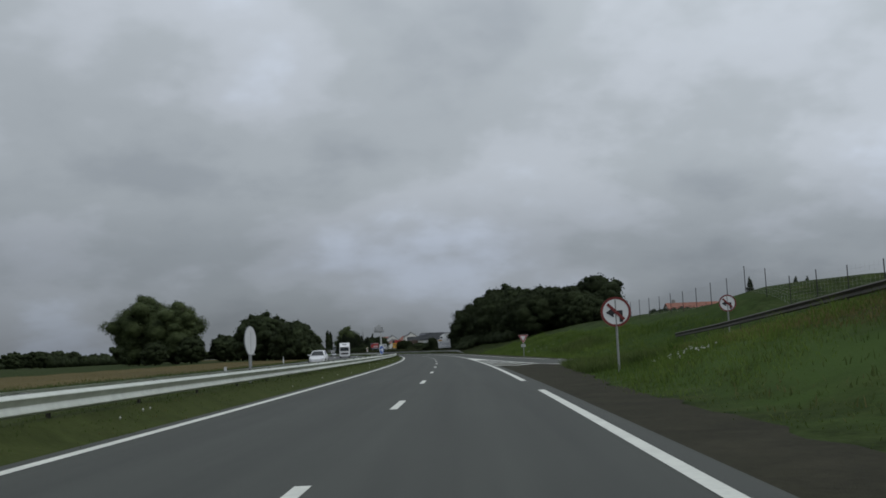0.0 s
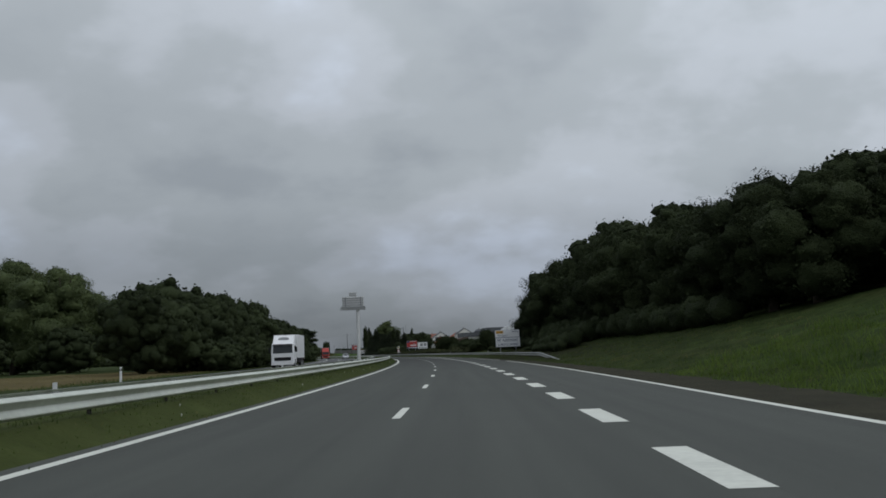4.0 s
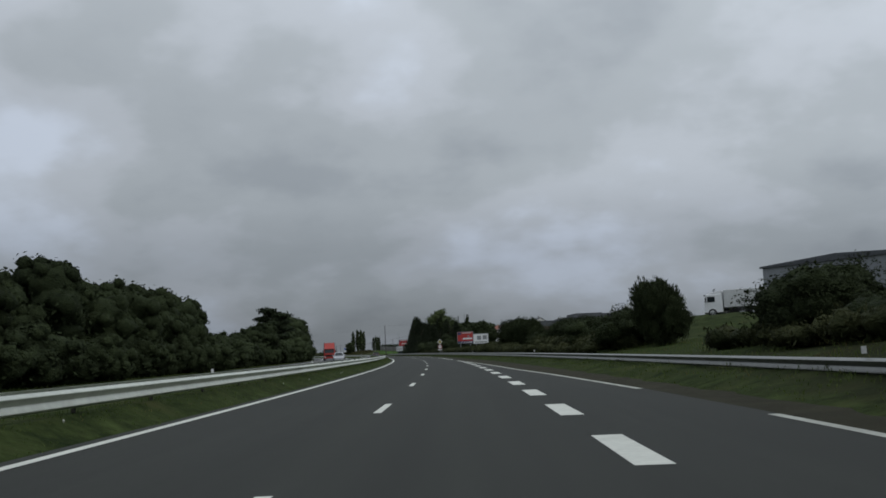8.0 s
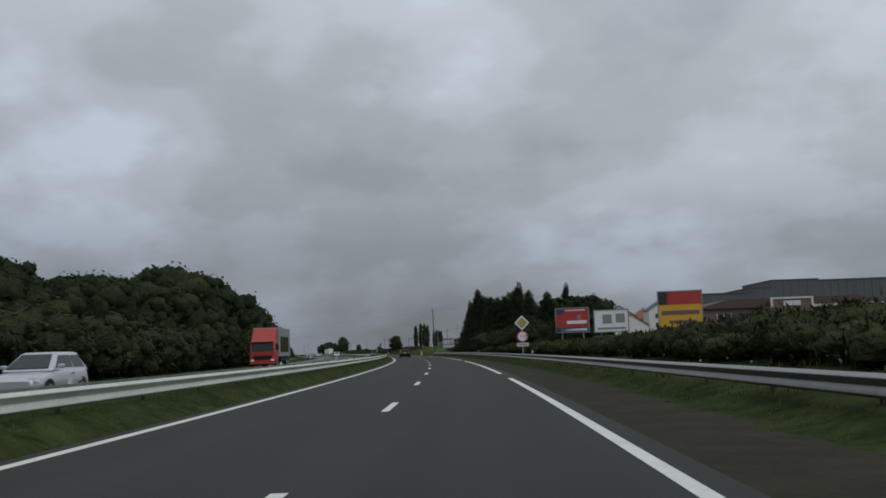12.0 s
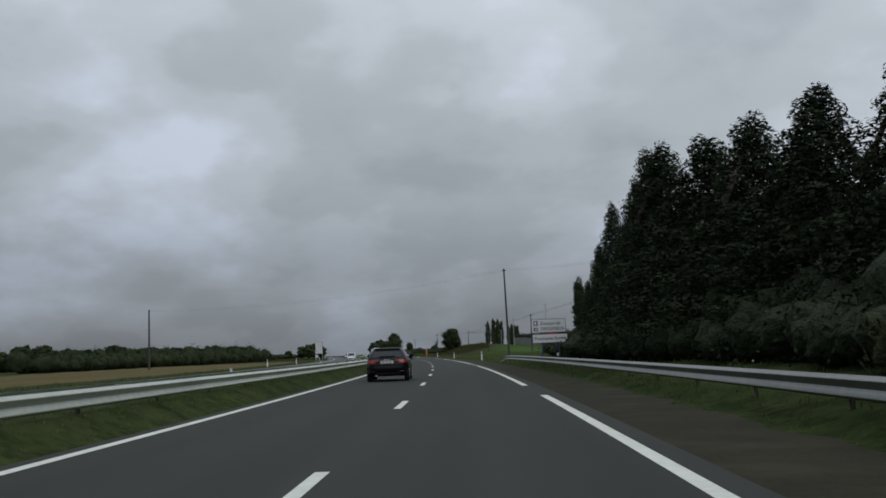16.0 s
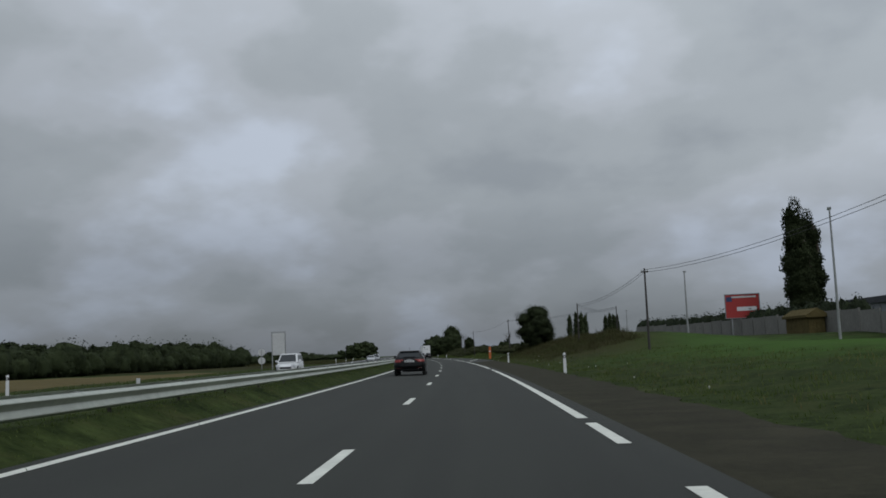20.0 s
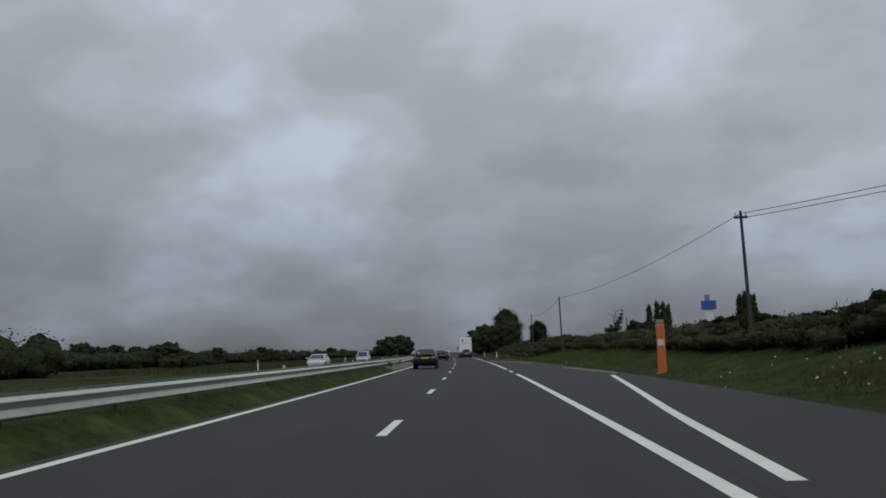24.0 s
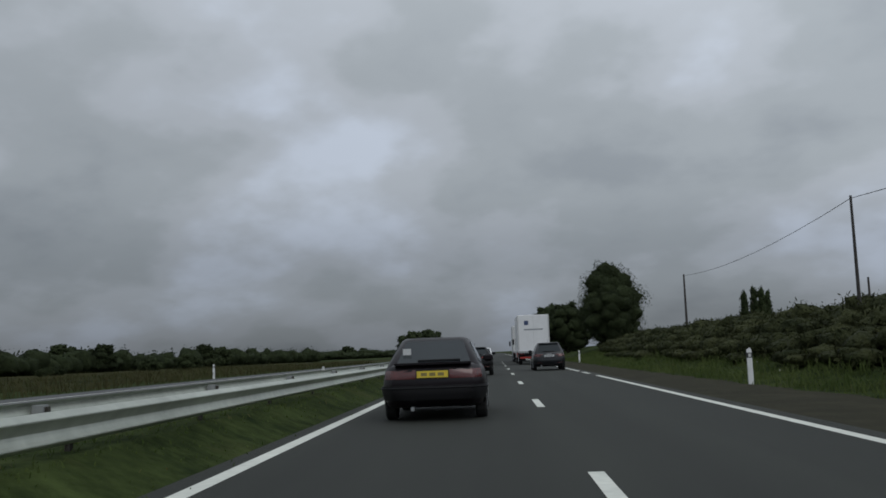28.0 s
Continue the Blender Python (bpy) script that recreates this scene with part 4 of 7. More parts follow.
for s, d, h in ((197, -20, 10.0), (203, -18.5, 10.8), (209, -20, 11.8), (215, -21.5, 12.2), (221, -23, 12.6)):
    plant("oak", s, d, h, 0.95, "wood on the bank")
for s, d, h in ((231, 26.5, 9.8), (241, 26.5, 10.8), (262, 26.5, 9.6), (268, 27, 10.6), (274, 27.5, 11.4), (279, 28, 10.4)):
    plant("oak", s, d, h, 0.85, "hedge trees")
hedge("wood_undergrowth", "dark undergrowth at the foot of the wood", LEAF, [(172, 242, 1.8, (-18.0, -15.0), 2.2, 1.5), (204, 258, 1.3, (-15.2, -14.8), 1.9, 1.2), (214, 258, 1.2, (-13.9, -13.7), 1.1, 0.9), (200, 228, 1.1, -12.9, (1.6, 1.0), 0.9), (200, 223, 1.0, (-11.5, -11.4), (1.0, 0.5), 0.7), (240, 250, 1.1, -12.4, 1.1, 0.9)], 0.11, 45, 60)
# beyond the opposite carriageway: single trees, then a long hedge
for s, d, h in ((284, 63, 19.5), (296, 74, 22.5), (304, 66, 20)):
    plant("ash", s, d, h, 1.15, "trees behind the field")
for s, d, h in ((292, 50, 9), (276, 58, 8.5), (300, 45, 8), (310, 78, 9), (330, 84, 10), (262, 66, 7)):
    plant("oak2", s, d, h, 1.3, "trees behind the field")
for s, d, h in ((238, 37, 11.5), (247, 36, 13.5), (253, 33, 12.5), (260, 29, 11), (264, 27, 10), (232, 31, 7.5), (226, 28, 6)):
    plant(plant_rng.choice(["oak", "oak2"]), s, d, h, 1.15, "trees behind the field")
row(["oak", "oak2"], 205, 262, 6.0, (27, 26), (7.5, 9.5), "hedge trees", 1.0, 0.15, 1.1)
row(["oak", "oak2"], 262, 328, 5.0, 25.5, (8.4, 7.9), "hedge trees", 1.0, 0.12, 1.05)
row(["shrub", "shrub2"], 215, 330, 4.6, 23.0, 3.6, "hedge shrubs", 0.5, 0.15, 1.15)
row(["shrub", "shrub2"], 332, 390, 4.0, 24.0, 3.6, "hedge shrubs", 0.5, 0.10, 1.15)
row(["shrub", "shrub2"], 392, 505, 4.6, 23.0, 4.2, "hedge shrubs", 0.5, 0.15, 1.15)
row(["oak", "oak2"], 390, 440, 5.0, 25.8, (6.4, 10.0), "hedge trees", 1.0, 0.12, 1.05)
row(["oak", "oak2"], 445, 503, 5.0, 25.8, (10.8, 8.6), "hedge trees", 1.0, 0.12, 1.05)
row(["oak", "oak2"], 334, 388, 5.0, 27.0, (4.9, 4.9), "hedge trees", 1.0, 0.1, 1.2)
plant("oak", 379, 23.8, 7.3, 1.1, "hedge trees")
plant("oak2", 375, 25, 6.4, 1.1, "hedge trees")
plant("pine", 384, 22.5, 9.2, 1.2, "hedge trees", "tall dark pine rising above the hedge")
# far tree lines over the fields
hedge("field_wood", "dense dark edge of a low wood beyond the field", LEAF, [(640, 780, 2.4, (68, 39.5), (3.2, 4.0), 2.2), (640, 778, 3.6, (72, 43), (3.9, 4.8), 2.8)], 0.22, 48, 16, 0.25)
row(["oak", "oak2"], 644, 774, 8.5, (73, 44), (4.6, 5.3), "wood beyond the field", 1.5, 0.14, 1.2)
row(["oak", "oak2"], 520, 900, 9, (150, 66), (8.0, 4.8), "far tree line", 7, 0.35, 1.3)
hedge("far_hedge", "dark hedge line beyond the fields", LEAF, [(540, 890, 5, (140, 64), (6.2, 3.6), 5.0), (860, 1400, 9, (185, 52), (4.6, 4.2), 8)], 0.34, 44, 8)
hedge("meadow_hedge", "dark uneven hedge along the brown meadow", LEAF, [(880, 1090, 3.0, (78, 56), (3.0, 3.8), 2.6)], 0.24, 49, 12, 0.35)
for s, d, h in ((916, 72, 6.0), (922, 70, 6.6), (960, 68, 5.4), (1004, 64, 5.6), (1012, 63, 5.0)):
    plant("oak", s, d, h, 1.25, "trees along the meadow hedge")
row(["oak", "oak2"], 900, 1400, 22, (190, 60), (7.4, 6.6), "far tree line", 18, 0.3, 1.3)
plant("oak2", 882, 58, 5.6, 1.3, "far tree line", "round dark tree ending the row by the field")
for s, d, h in ((1150, 15, 9), (1165, 24, 11), (1180, 19, 12), (1190, 30, 10)):
    plant("oak", s, d + 8, h, 1.2, "trees far ahead")
row(["shrub", "shrub2"], 820, 980, 13, (52, 50), 1.9, "meadow shrubs", 12, 0.45, 1.3)
# shrubs behind the shoulder guardrail
plant("shrub", 261, -13.5, 3.0, 1.25, "roadside shrubs", "round dark shrub behind the guardrail")
plant("willow", 283, -13.4, 4.3, 0.85, "roadside shrubs")
row(["shrub", "shrub2"], 288, 311, 3.6, -13.0, 2.85, "roadside shrubs", 0.6, 0.12, 1.15)
row(["shrub", "willow"], 313, 321, 3.6, -13.4, 2.7, "roadside shrubs", 0.5, 0.14, 1.2)
row(["shrub2"], 329.5, 338, 3.6, -13.0, 1.0, "roadside shrubs", 0.6, 0.2, 1.8)
plant("shrub2", 343.5, -14.0, 1.8, 1.1, "roadside shrubs")
plant("willow", 347.5, -14.0, 4.1, 1.0, "roadside shrubs")
plant("willow", 352, -13.5, 4.1, 1.15, "roadside shrubs")
plant("willow", 357, -13.2, 4.6, 1.05, "roadside shrubs")
plant("shrub", 363, -13.2, 2.4, 1.1, "roadside shrubs")
hedge("low_hedge", "low tangled green hedge behind the guardrail", BRAMBLE, [(287, 322, 1.2, (-11.8, -11.0), 1.3, 1.0), (287, 340, 1.1, (-10.2, -8.9), 0.8, 0.8), (254, 268, 1.1, -12.2, 0.9, 0.9), (364, 390, 1.4, -12.3, 1.15, 1.2), (390, 452, 1.4, -11.8, 0.75, 1.1), (328, 478, 1.2, (-9.6, -8.6), (1.05, 0.95), 0.95), (360, 386, 1.4, -11, 1.1, 1.1)], 0.085, 41, 135, 0.2, 0.5, 1.5, True)
hedge("conifer_undergrowth", "dark brambles under the conifers along the guardrail", LEAF_DARK, [(474, 531, 1.2, (-9.6, -8.8), 1.5, 1.1), (474, 528, 1.3, -10.8, 2.2, 1.3)], 0.09, 46, 70)
row(["shrub2", "shrub"], 446, 476, 3.2, -10.5, 2.7, "shrubs before the conifers", 0.8, 0.2, 1.3)
row(["oak", "oak2"], 463, 480, 6.0, -15.5, 4.5, "shrubs before the conifers", 1.0, 0.2, 1.15)
for s, d, h, w in ((472, -17, 4.2, 1.5), (480, -14.5, 5.9, 1.7), (486, -13.2, 7.2, 1.8), (491, -12.6, 7.6, 1.9), (496, -12.2, 8.0, 2.0), (501, -12.0, 8.4, 2.1), (507, -11.6, 9.4, 1.6), (512, -12.0, 10.2, 1.25), (517, -12.4, 9.4, 1.2), (522, -12.8, 7.8, 1.2), (526, -13.4, 6.2, 1.2), (530, -13.2, 4.8, 1.2), (527, -11.8, 7.0, 1.1), (520.5, -11.6, 8.8, 1.05), (494, -18, 8.6, 1.7), (505, -17.5, 9.0, 1.9), (483, -19, 7.6, 1.7)):
    plant("conifer", s, d, h * 1.07, w, "dark conifers")
for s, d, h in ((476, -21, 4.6), (484, -22, 6.4), (489, -25, 8.2), (496, -22, 8.4), (500, -30, 9.0)):
    plant("oak", s, d, h, 1.1, "dark conifers", "dark leafy tree between the conifers")
plant("poplar", 488, -15.5, 10.0, 0.9, "dark conifers", "pointed dark tree above the shrubs")
plant("poplar", 494, -24, 10.0, 0.9, "dark conifers", "pointed dark tree above the shrubs")
row(["oak2"], 516, 548, 8, -24, 3.0, "low shrubs by the yard", 1.5, 0.2, 1.4)
# by the yard wall
plant("ash", 641, -44.5, 19.5, 1.1, "trees by the yard", "tall leafy tree with an open crown by the wall")
plant("shrub", 634, -39.5, 5.2, 1.1, "trees by the yard")
plant("shrub", 638, -42.5, 5.0, 1.2, "trees by the yard")
plant("oak2", 641, -52.5, 8.2, 1.3, "trees by the yard")
plant("oak2", 640, -57, 7.2, 1.2, "trees by the yard")
plant("shrub2", 643, -41.5, 4.5, 1.3, "trees by the yard")
for s, d, h in ((690, -43.9, 16.6), (694, -47.4, 15.6), (692, -45.8, 12.5)):
    plant("poplar", s, d, h, 1.05, "trees by the yard")
hedge("wall_hedge", "dark clipped hedge behind the concrete wall", LEAF_DARK, [(664, 752, 0.9, -39.3, 3.3, 0.9)], 0.16, 43, 26, 0.05)
plant("oak2", 705, -13.6, 4.6, 0.95, "bank trees", "round dark tree on the bank")
plant("oak2", 826, -12.2, 4.4, 0.8, "bank trees", "leafy dark tree on the bank")
plant("shrub", 829, -16.5, 1.9, 1.0, "bank trees")
plant("shrub", 709, -14.5, 2.8, 1.2, "bank trees")
for i, (s, d, h) in enumerate(((915, -69, 10.6), (919, -71.5, 11.4), (921, -73.5, 11.0), (925, -75.5, 10.8), (1248, -117, 23), (1251, -122.5, 25), (1253, -126.5, 24.5), (1256, -130, 23))):
    plant("poplar", s, d, h, 0.95, "far poplars")
row(["shrub", "shrub2"], 712, 740, 4.2, (-14.0, -13.6), (1.3, 1.0), "bank hedge", 0.8, 0.25, 1.5)
plant("oak", 703, -13.3, 6.2, 1.15, "bank trees", "dark tree leaning over the bank")
plant("oak2", 699, -13.5, 4.5, 1.0, "bank trees")
hedge("bank_hedge", "rough brown-green brambles and weeds covering the bank", BRAMBLE, [(706, 792, 1.3, -13.0, (1.0, 1.1), 1.2), (716, 796, 1.1, -12.0, 0.75, 0.95), (790, 905, 1.3, -12.8, (1.45, 1.0), 1.2), (788, 902, 1.1, -11.0, (1.3, 0.85), 1.1), (792, 888, 1.0, -9.6, (1.0, 0.65), 0.95), (796, 876, 0.9, -8.6, (0.6, 0.45), 0.75)], 0.075, 42, 105, 0.16, 0.4, 1.5, True)
plant("shrub", 763, -15, 1.9, 1.1, "bank trees")
plant("dead", 806, -20.0, 4.6, 1.15, "bank trees").matrix_basis = stand(806, -20.0, float(lie(806, -20.0)) - 0.05) @ Matrix.Diagonal((1.05, 1.05, 0.92, 1))
for s, d, h in ((900, -11.6, 6.6), (905, -12.0, 8.4), (909, -12.6, 10.4)):
    plant("oak2", s, d, h, 0.95, "dark trees ahead")
row(["oak", "oak2"], 930, 1040, 10, -9, (8, 7), "dark trees ahead", 2, 0.2, 1.1)


# ---- sign posts ----
def post(parent, x, z0, z1, r=0.04, y=0.03, mat=POST_STEEL, name="post"):
    return part(name, Build().tube([(x, y, z0), (x, y, z1)], r, 10), mat, parent)


def place(name, label, s, d, z, turn=0.0, category="road sign", group=""):
    return thing(name, label, category, stand(s, d, z, turn), group)


def arrow(parent, pts, mat, name="symbol", y=-0.02):
    part(name, Build().prism(pts, y, y + 0.004), mat, parent)


def no_turn_sign(s, d, zc, r, turn, with_stem=True):
    base = float(lie(s, d)) - 0.1
    ob = place("prohibition_sign", "round white sign with red rim and crossed black arrow", s, d, base, turn)
    zc -= base
    post(ob, 0, 0, zc + r * 0.8)
    part("plate", disc(r, 0, 0.02, cz=zc), WHITE, ob)
    ring = Build()
    n = 32
    for a in range(n):
        t0, t1 = a * math.tau / n, (a + 1) * math.tau / n
        ring.add([(q * math.cos(t), -0.006, zc + q * math.sin(t)) for q, t in ((r * 0.85, t0), (r, t0), (r, t1), (r * 0.85, t1))], [(0, 1, 2, 3)])
    part("rim", ring, RIM_RED, ob, "red rim")
    arrow(ob, [(-0.03 * r + 1.25 * x * r, zc + (0.06 + 1.25 * z) * r) for x, z in ((0.2, -0.6), (0.38, -0.6), (0.38, 0.02), (-0.1, 0.02), (-0.1, 0.2), (-0.5, -0.08), (-0.1, -0.34), (-0.1, -0.16), (0.2, -0.16))], BLACK, "arrow", -0.012)
    arrow(ob, [(x * r, zc + z * r) for x, z in ((-0.6, 0.46), (-0.46, 0.6), (0.6, -0.46), (0.46, -0.6))], RIM_RED, "bar", -0.018)


no_turn_sign(29, -6.9, 2.15, 0.53, -6)
no_turn_sign(48, -16.5, 2.95, 0.47, -10)

yl = place("yield_sign", "triangular give-way sign with red rim over a white plate", 91, -9.0, 0.0, -22)
post(yl, 0, -0.1, 2.1)
T3 = [(-0.52, 2.16), (0.52, 2.16), (0, 1.26)]
part("plate", Build().prism(T3, 0, 0.02), WHITE, yl)
part("rim", Build().prism([(x * 0.93, 1.86 + (z - 1.86) * 0.93) for x, z in T3], -0.008, -0.002), RED, yl, "red rim")
part("field", Build().prism([(x * 0.58, 1.87 + (z - 1.86) * 0.58) for x, z in T3], -0.014, -0.009), WHITE, yl)
part("sub_plate", Build().box((0, -0.005, 1.08), (0.46, 0.02, 0.26)), OFFWHITE, yl)
for z in (1.13, 1.03):
    part("text_bar", Build().box((0, -0.018, z), (0.34, 0.004, 0.04)), GREY, yl)


def blue_sign(s, d, zc, r, turn, label):
    ob = place("direction_arrow_sign", label, s, d, 0.0, turn)
    post(ob, 0, -0.1, zc + r * 0.7)
    part("plate", disc(r, 0, 0.02, cz=zc), WHITE, ob)
    part("field", disc(r * 0.9, -0.008, -0.002, cz=zc), BLUE, ob, "blue field")
    arrow(ob, [(x * r, zc + z * r) for x, z in ((-0.68, 0.12), (0.16, 0.12), (-0.08, 0.42), (0.2, 0.42), (0.66, 0.0), (0.2, -0.42), (-0.08, -0.42), (0.16, -0.12), (-0.68, -0.12))], WHITE, "arrow", -0.014)


blue_sign(98.8, 5.72, 1.28, 0.52, 64, "round blue sign with a white sideways arrow")
gs_ = place("round_sign_back", "round sign in the median seen nearly edge-on", 24.5, 5.1, 0.0, 80)
post(gs_, 0, -0.1, 1.9)
part("plate", disc(0.45, 0, 0.02, cz=1.62), GREY, gs_)
part("face", disc(0.43, -0.006, -0.001, cz=1.62), OFFWHITE, gs_)
ys = place("yield_sign", "triangular sign seen edge-on beyond the opposite carriageway", 111, 22.0, float(lie(111, 22)), 160)
post(ys, 0, -0.1, 2.3)
part("plate", Build().prism([(-0.5, 1.45), (0.5, 1.45), (0, 2.35)], 0, 0.02), OFFWHITE, ys)

# tall sign on a column in the median
tw = place("column_sign", "tall grey column carrying a pale ribbed sign board seen from behind", 201, 6.75, -0.1, 4)
part("column", Build().tube([(0, 0, 0), (0, 0, 5.3)], [0.17, 0.145], 12), OFFWHITE, tw)
part("footing", Build().box((0, 0, 0.12), (0.7, 0.7, 0.24)), CONCRETE, tw)
part("walkway", Build().box((-0.42, 0, 5.42), (2.1, 0.5, 0.22)), POST_STEEL, tw)
part("walkway_rail", Build().box((-0.42, -0.28, 5.58), (2.2, 0.05, 0.08)).box((-1.52, -0.28, 5.45), (0.08, 0.08, 0.3)).box((0.68, -0.28, 5.45), (0.08, 0.08, 0.3)), POST_STEEL, tw)
board = part("board", Build().box((-0.42, 0, 6.08), (1.95, 0.06, 0.86)), OFFWHITE, tw)
for z in (5.76, 5.97, 6.18, 6.40):
    part("rib", Build().box((-0.42, -0.06, z), (1.95, 0.05, 0.035)), GREY, board)
for x in (-1.1, 0.3):
    part("upright", Build().box((x, -0.09, 6.0), (0.07, 0.06, 1.0)), GREY, board)
head = part("head_board", Build().box((-0.42, 0, 6.74), (0.68, 0.06, 0.40)), OFFWHITE, tw)
part("rib", Build().box((-0.42, -0.05, 6.66), (0.68, 0.04, 0.03)).box((-0.42, -0.05, 6.82), (0.68, 0.04, 0.03)), GREY, head)

# airport direction sign
ap = place("direction_sign", "large white airport direction sign on posts behind the guardrail", 235.5, -10.6, float(lie(235.5, -10.6)) - 0.1, -7)
z0 = 0.84
for x in (-1.0, 1.0):
    post(ap, x, 0, 2.95, 0.06, 0.07)
up_b = part("upper_panel", Build().box((-0.05, 0, z0 + 1.72), (3.1, 0.05, 0.92)), WHITE, ap)
lo_b = part("lower_panel", Build().box((0.0, 0, z0 + 0.62), (3.1, 0.05, 1.16)), WHITE, ap)
for b_, zc, hh, xc in ((up_b, z0 + 1.72, 0.92, -0.05), (lo_b, z0 + 0.62, 1.16, 0.0)):
    part("border", Build().box((xc, 0.012, zc), (3.16, 0.03, hh + 0.06)), NAVY, b_)
part("number_field", Build().box((-1.02, -0.028, z0 + 1.92), (0.92, 0.008, 0.34)), AMBER, up_b, "orange road number field")
writing("letters", "D 706", 0.36, BLACK, up_b, -1.4, -0.036, z0 + 1.80, width=0.76)
writing("letters", "800 m", 0.33, NAVY, up_b, 0.58, -0.03, z0 + 1.84, width=0.8)
writing("letters", "A\u00e9roport", 0.36, NAVY, up_b, -1.3, -0.03, z0 + 1.38, width=1.3)
writing("letters", "A\u00c9ROPORT", 0.48, NAVY, lo_b, -0.68, -0.03, z0 + 0.70, width=2.0)
writing("letters", "St-BRIEUC ARMOR", 0.36, NAVY, lo_b, -1.32, -0.03, z0 + 0.2, width=2.65)
ic = part("plane_symbol", Build().box((-1.15, -0.03, z0 + 0.88), (0.44, 0.008, 0.44)), NAVY, lo_b)
part("symbol_field", Build().box((-1.15, -0.036, z0 + 0.88), (0.38, 0.006, 0.38)), WHITE, ic)
part("symbol_mark", Build().box((-1.15, -0.042, z0 + 0.88), (0.34, 0.006, 0.07), Matrix.Rotation(0.8, 4, "Y")).box((-1.15, -0.042, z0 + 0.88), (0.26, 0.006, 0.09), Matrix.Rotation(-0.8, 4, "Y")), NAVY, ic)

# priority road sign
pr = place("priority_sign", "yellow and white diamond sign above a round speed sign", 412, -6.45, 0.05, -4)
post(pr, 0, -0.2, 3.1)
part("diamond", Build().box((0, 0, 2.72), (0.72, 0.02, 0.72), Matrix.Rotation(math.pi / 4, 4, "Y")), WHITE, pr)
part("border", Build().box((0, -0.012, 2.72), (0.53, 0.004, 0.53), Matrix.Rotation(math.pi / 4, 4, "Y")), BLACK, pr, "thin black border")
part("field", Build().box((0, -0.018, 2.72), (0.48, 0.008, 0.48), Matrix.Rotation(math.pi / 4, 4, "Y")), DULL_YELLOW, pr, "dull yellow field")
part("speed_plate", disc(0.4, 0, 0.02, cz=1.78), WHITE, pr)
part("rim", disc(0.4, -0.004, -0.001, cz=1.78), RED, pr, "red rim")
part("speed_field", disc(0.31, -0.010, -0.005, cz=1.78), WHITE, pr)
writing("figures", "110", 0.34, BLACK, pr, -0.24, -0.016, 1.66, width=0.46)
part("sub_plate", Build().box((0, 0, 1.22), (0.8, 0.02, 0.24)), OFFWHITE, pr)
part("text_bar", Build().box((0, -0.014, 1.22), (0.6, 0.006, 0.08)), GREY, pr)

# zoo sign
zo = place("direction_sign", "white two-panel zoo park sign on dark posts by the guardrail", 520.5, -7.25, float(lie(520.5, -7.25)) - 0.4, -8)
for x in (-0.42, 0.60):
    post(zo, x, 0, 3.05, 0.05, 0.06, NAVY)
zu = part("upper_panel", Build().box((0, 0, 2.64), (2.05, 0.05, 0.78)), WHITE, zo)
zl = part("lower_panel", Build().box((0.06, 0, 1.86), (2.1, 0.05, 0.50)), WHITE, zo)
part("border", Build().box((0, 0.012, 2.64), (2.11, 0.03, 0.84)), BLACK, zu)
part("border", Build().box((0.06, 0.012, 1.86), (2.16, 0.03, 0.56)), BLACK, zl)
part("symbol", Build().box((-0.79, -0.028, 2.80), (0.26, 0.006, 0.30)).box((-0.79, -0.028, 2.43), (0.26, 0.006, 0.22)), NAVY, zu)
part("symbol_mark", Build().box((-0.80, -0.034, 2.80), (0.12, 0.006, 0.20)).box((-0.77, -0.034, 2.43), (0.14, 0.006, 0.10)), WHITE, zu)
writing("letters", "Zooparc de", 0.27, BLACK, zu, -0.52, -0.03, 2.70, width=1.25)
writing("letters", "TR\u00c9GOMEUR", 0.27, BLACK, zu, -0.52, -0.03, 2.36, width=1.48)
writing("letters", "Prochaine Sortie", 0.29, BLACK, zl, -0.9, -0.03, 1.77, width=1.9)


# ---- delineator posts ----
def delineator(s, d, z=None):
    ob = place("delineator_post", "white plastic delineator post with a dark reflector band", s, d, float(lie(s, d)) - 0.05 if z is None else z, 0, "delineator", "delineator posts")
    part("shaft", Build().prism([(-0.07, 0), (0.07, 0), (0.065, 0.98), (0.03, 1.06), (-0.065, 1.02)], -0.035, 0.035), WHITE, ob)
    part("band", Build().box((0, 0, 0.86), (0.146, 0.08, 0.14)), BLACK, ob, "dark band")
    part("reflector", Build().box((0, -0.043, 0.86), (0.07, 0.006, 0.09)), OFFWHITE, ob)
    return ob


for k in (0, 1, 2, 5, 6):
    delineator(570.5 + 51.42 * k, -6.15 if k != 2 else -6.9)
for s in (16, 128, 176, 585, 622, 700, 787, 826, 866):
    delineator(s, 20.4)


def rail_reflector(s, d, z):
    ob = place("rail_reflector", "small white reflector bracket on top of the guardrail", s, d, z, 0, "reflector", "rail reflectors")
    part("bracket", Build().box((0, 0, 0.05), (0.09, 0.03, 0.14)), OFFWHITE, ob)


for s in (248, 300, 352, 404, 456, 508):
    rail_reflector(s, float(np.interp(s, RR_S, RR_D)) - 0.05, 0.75)
for s in range(30, 900, 26):
    rail_reflector(s, 7.25, 0.68)


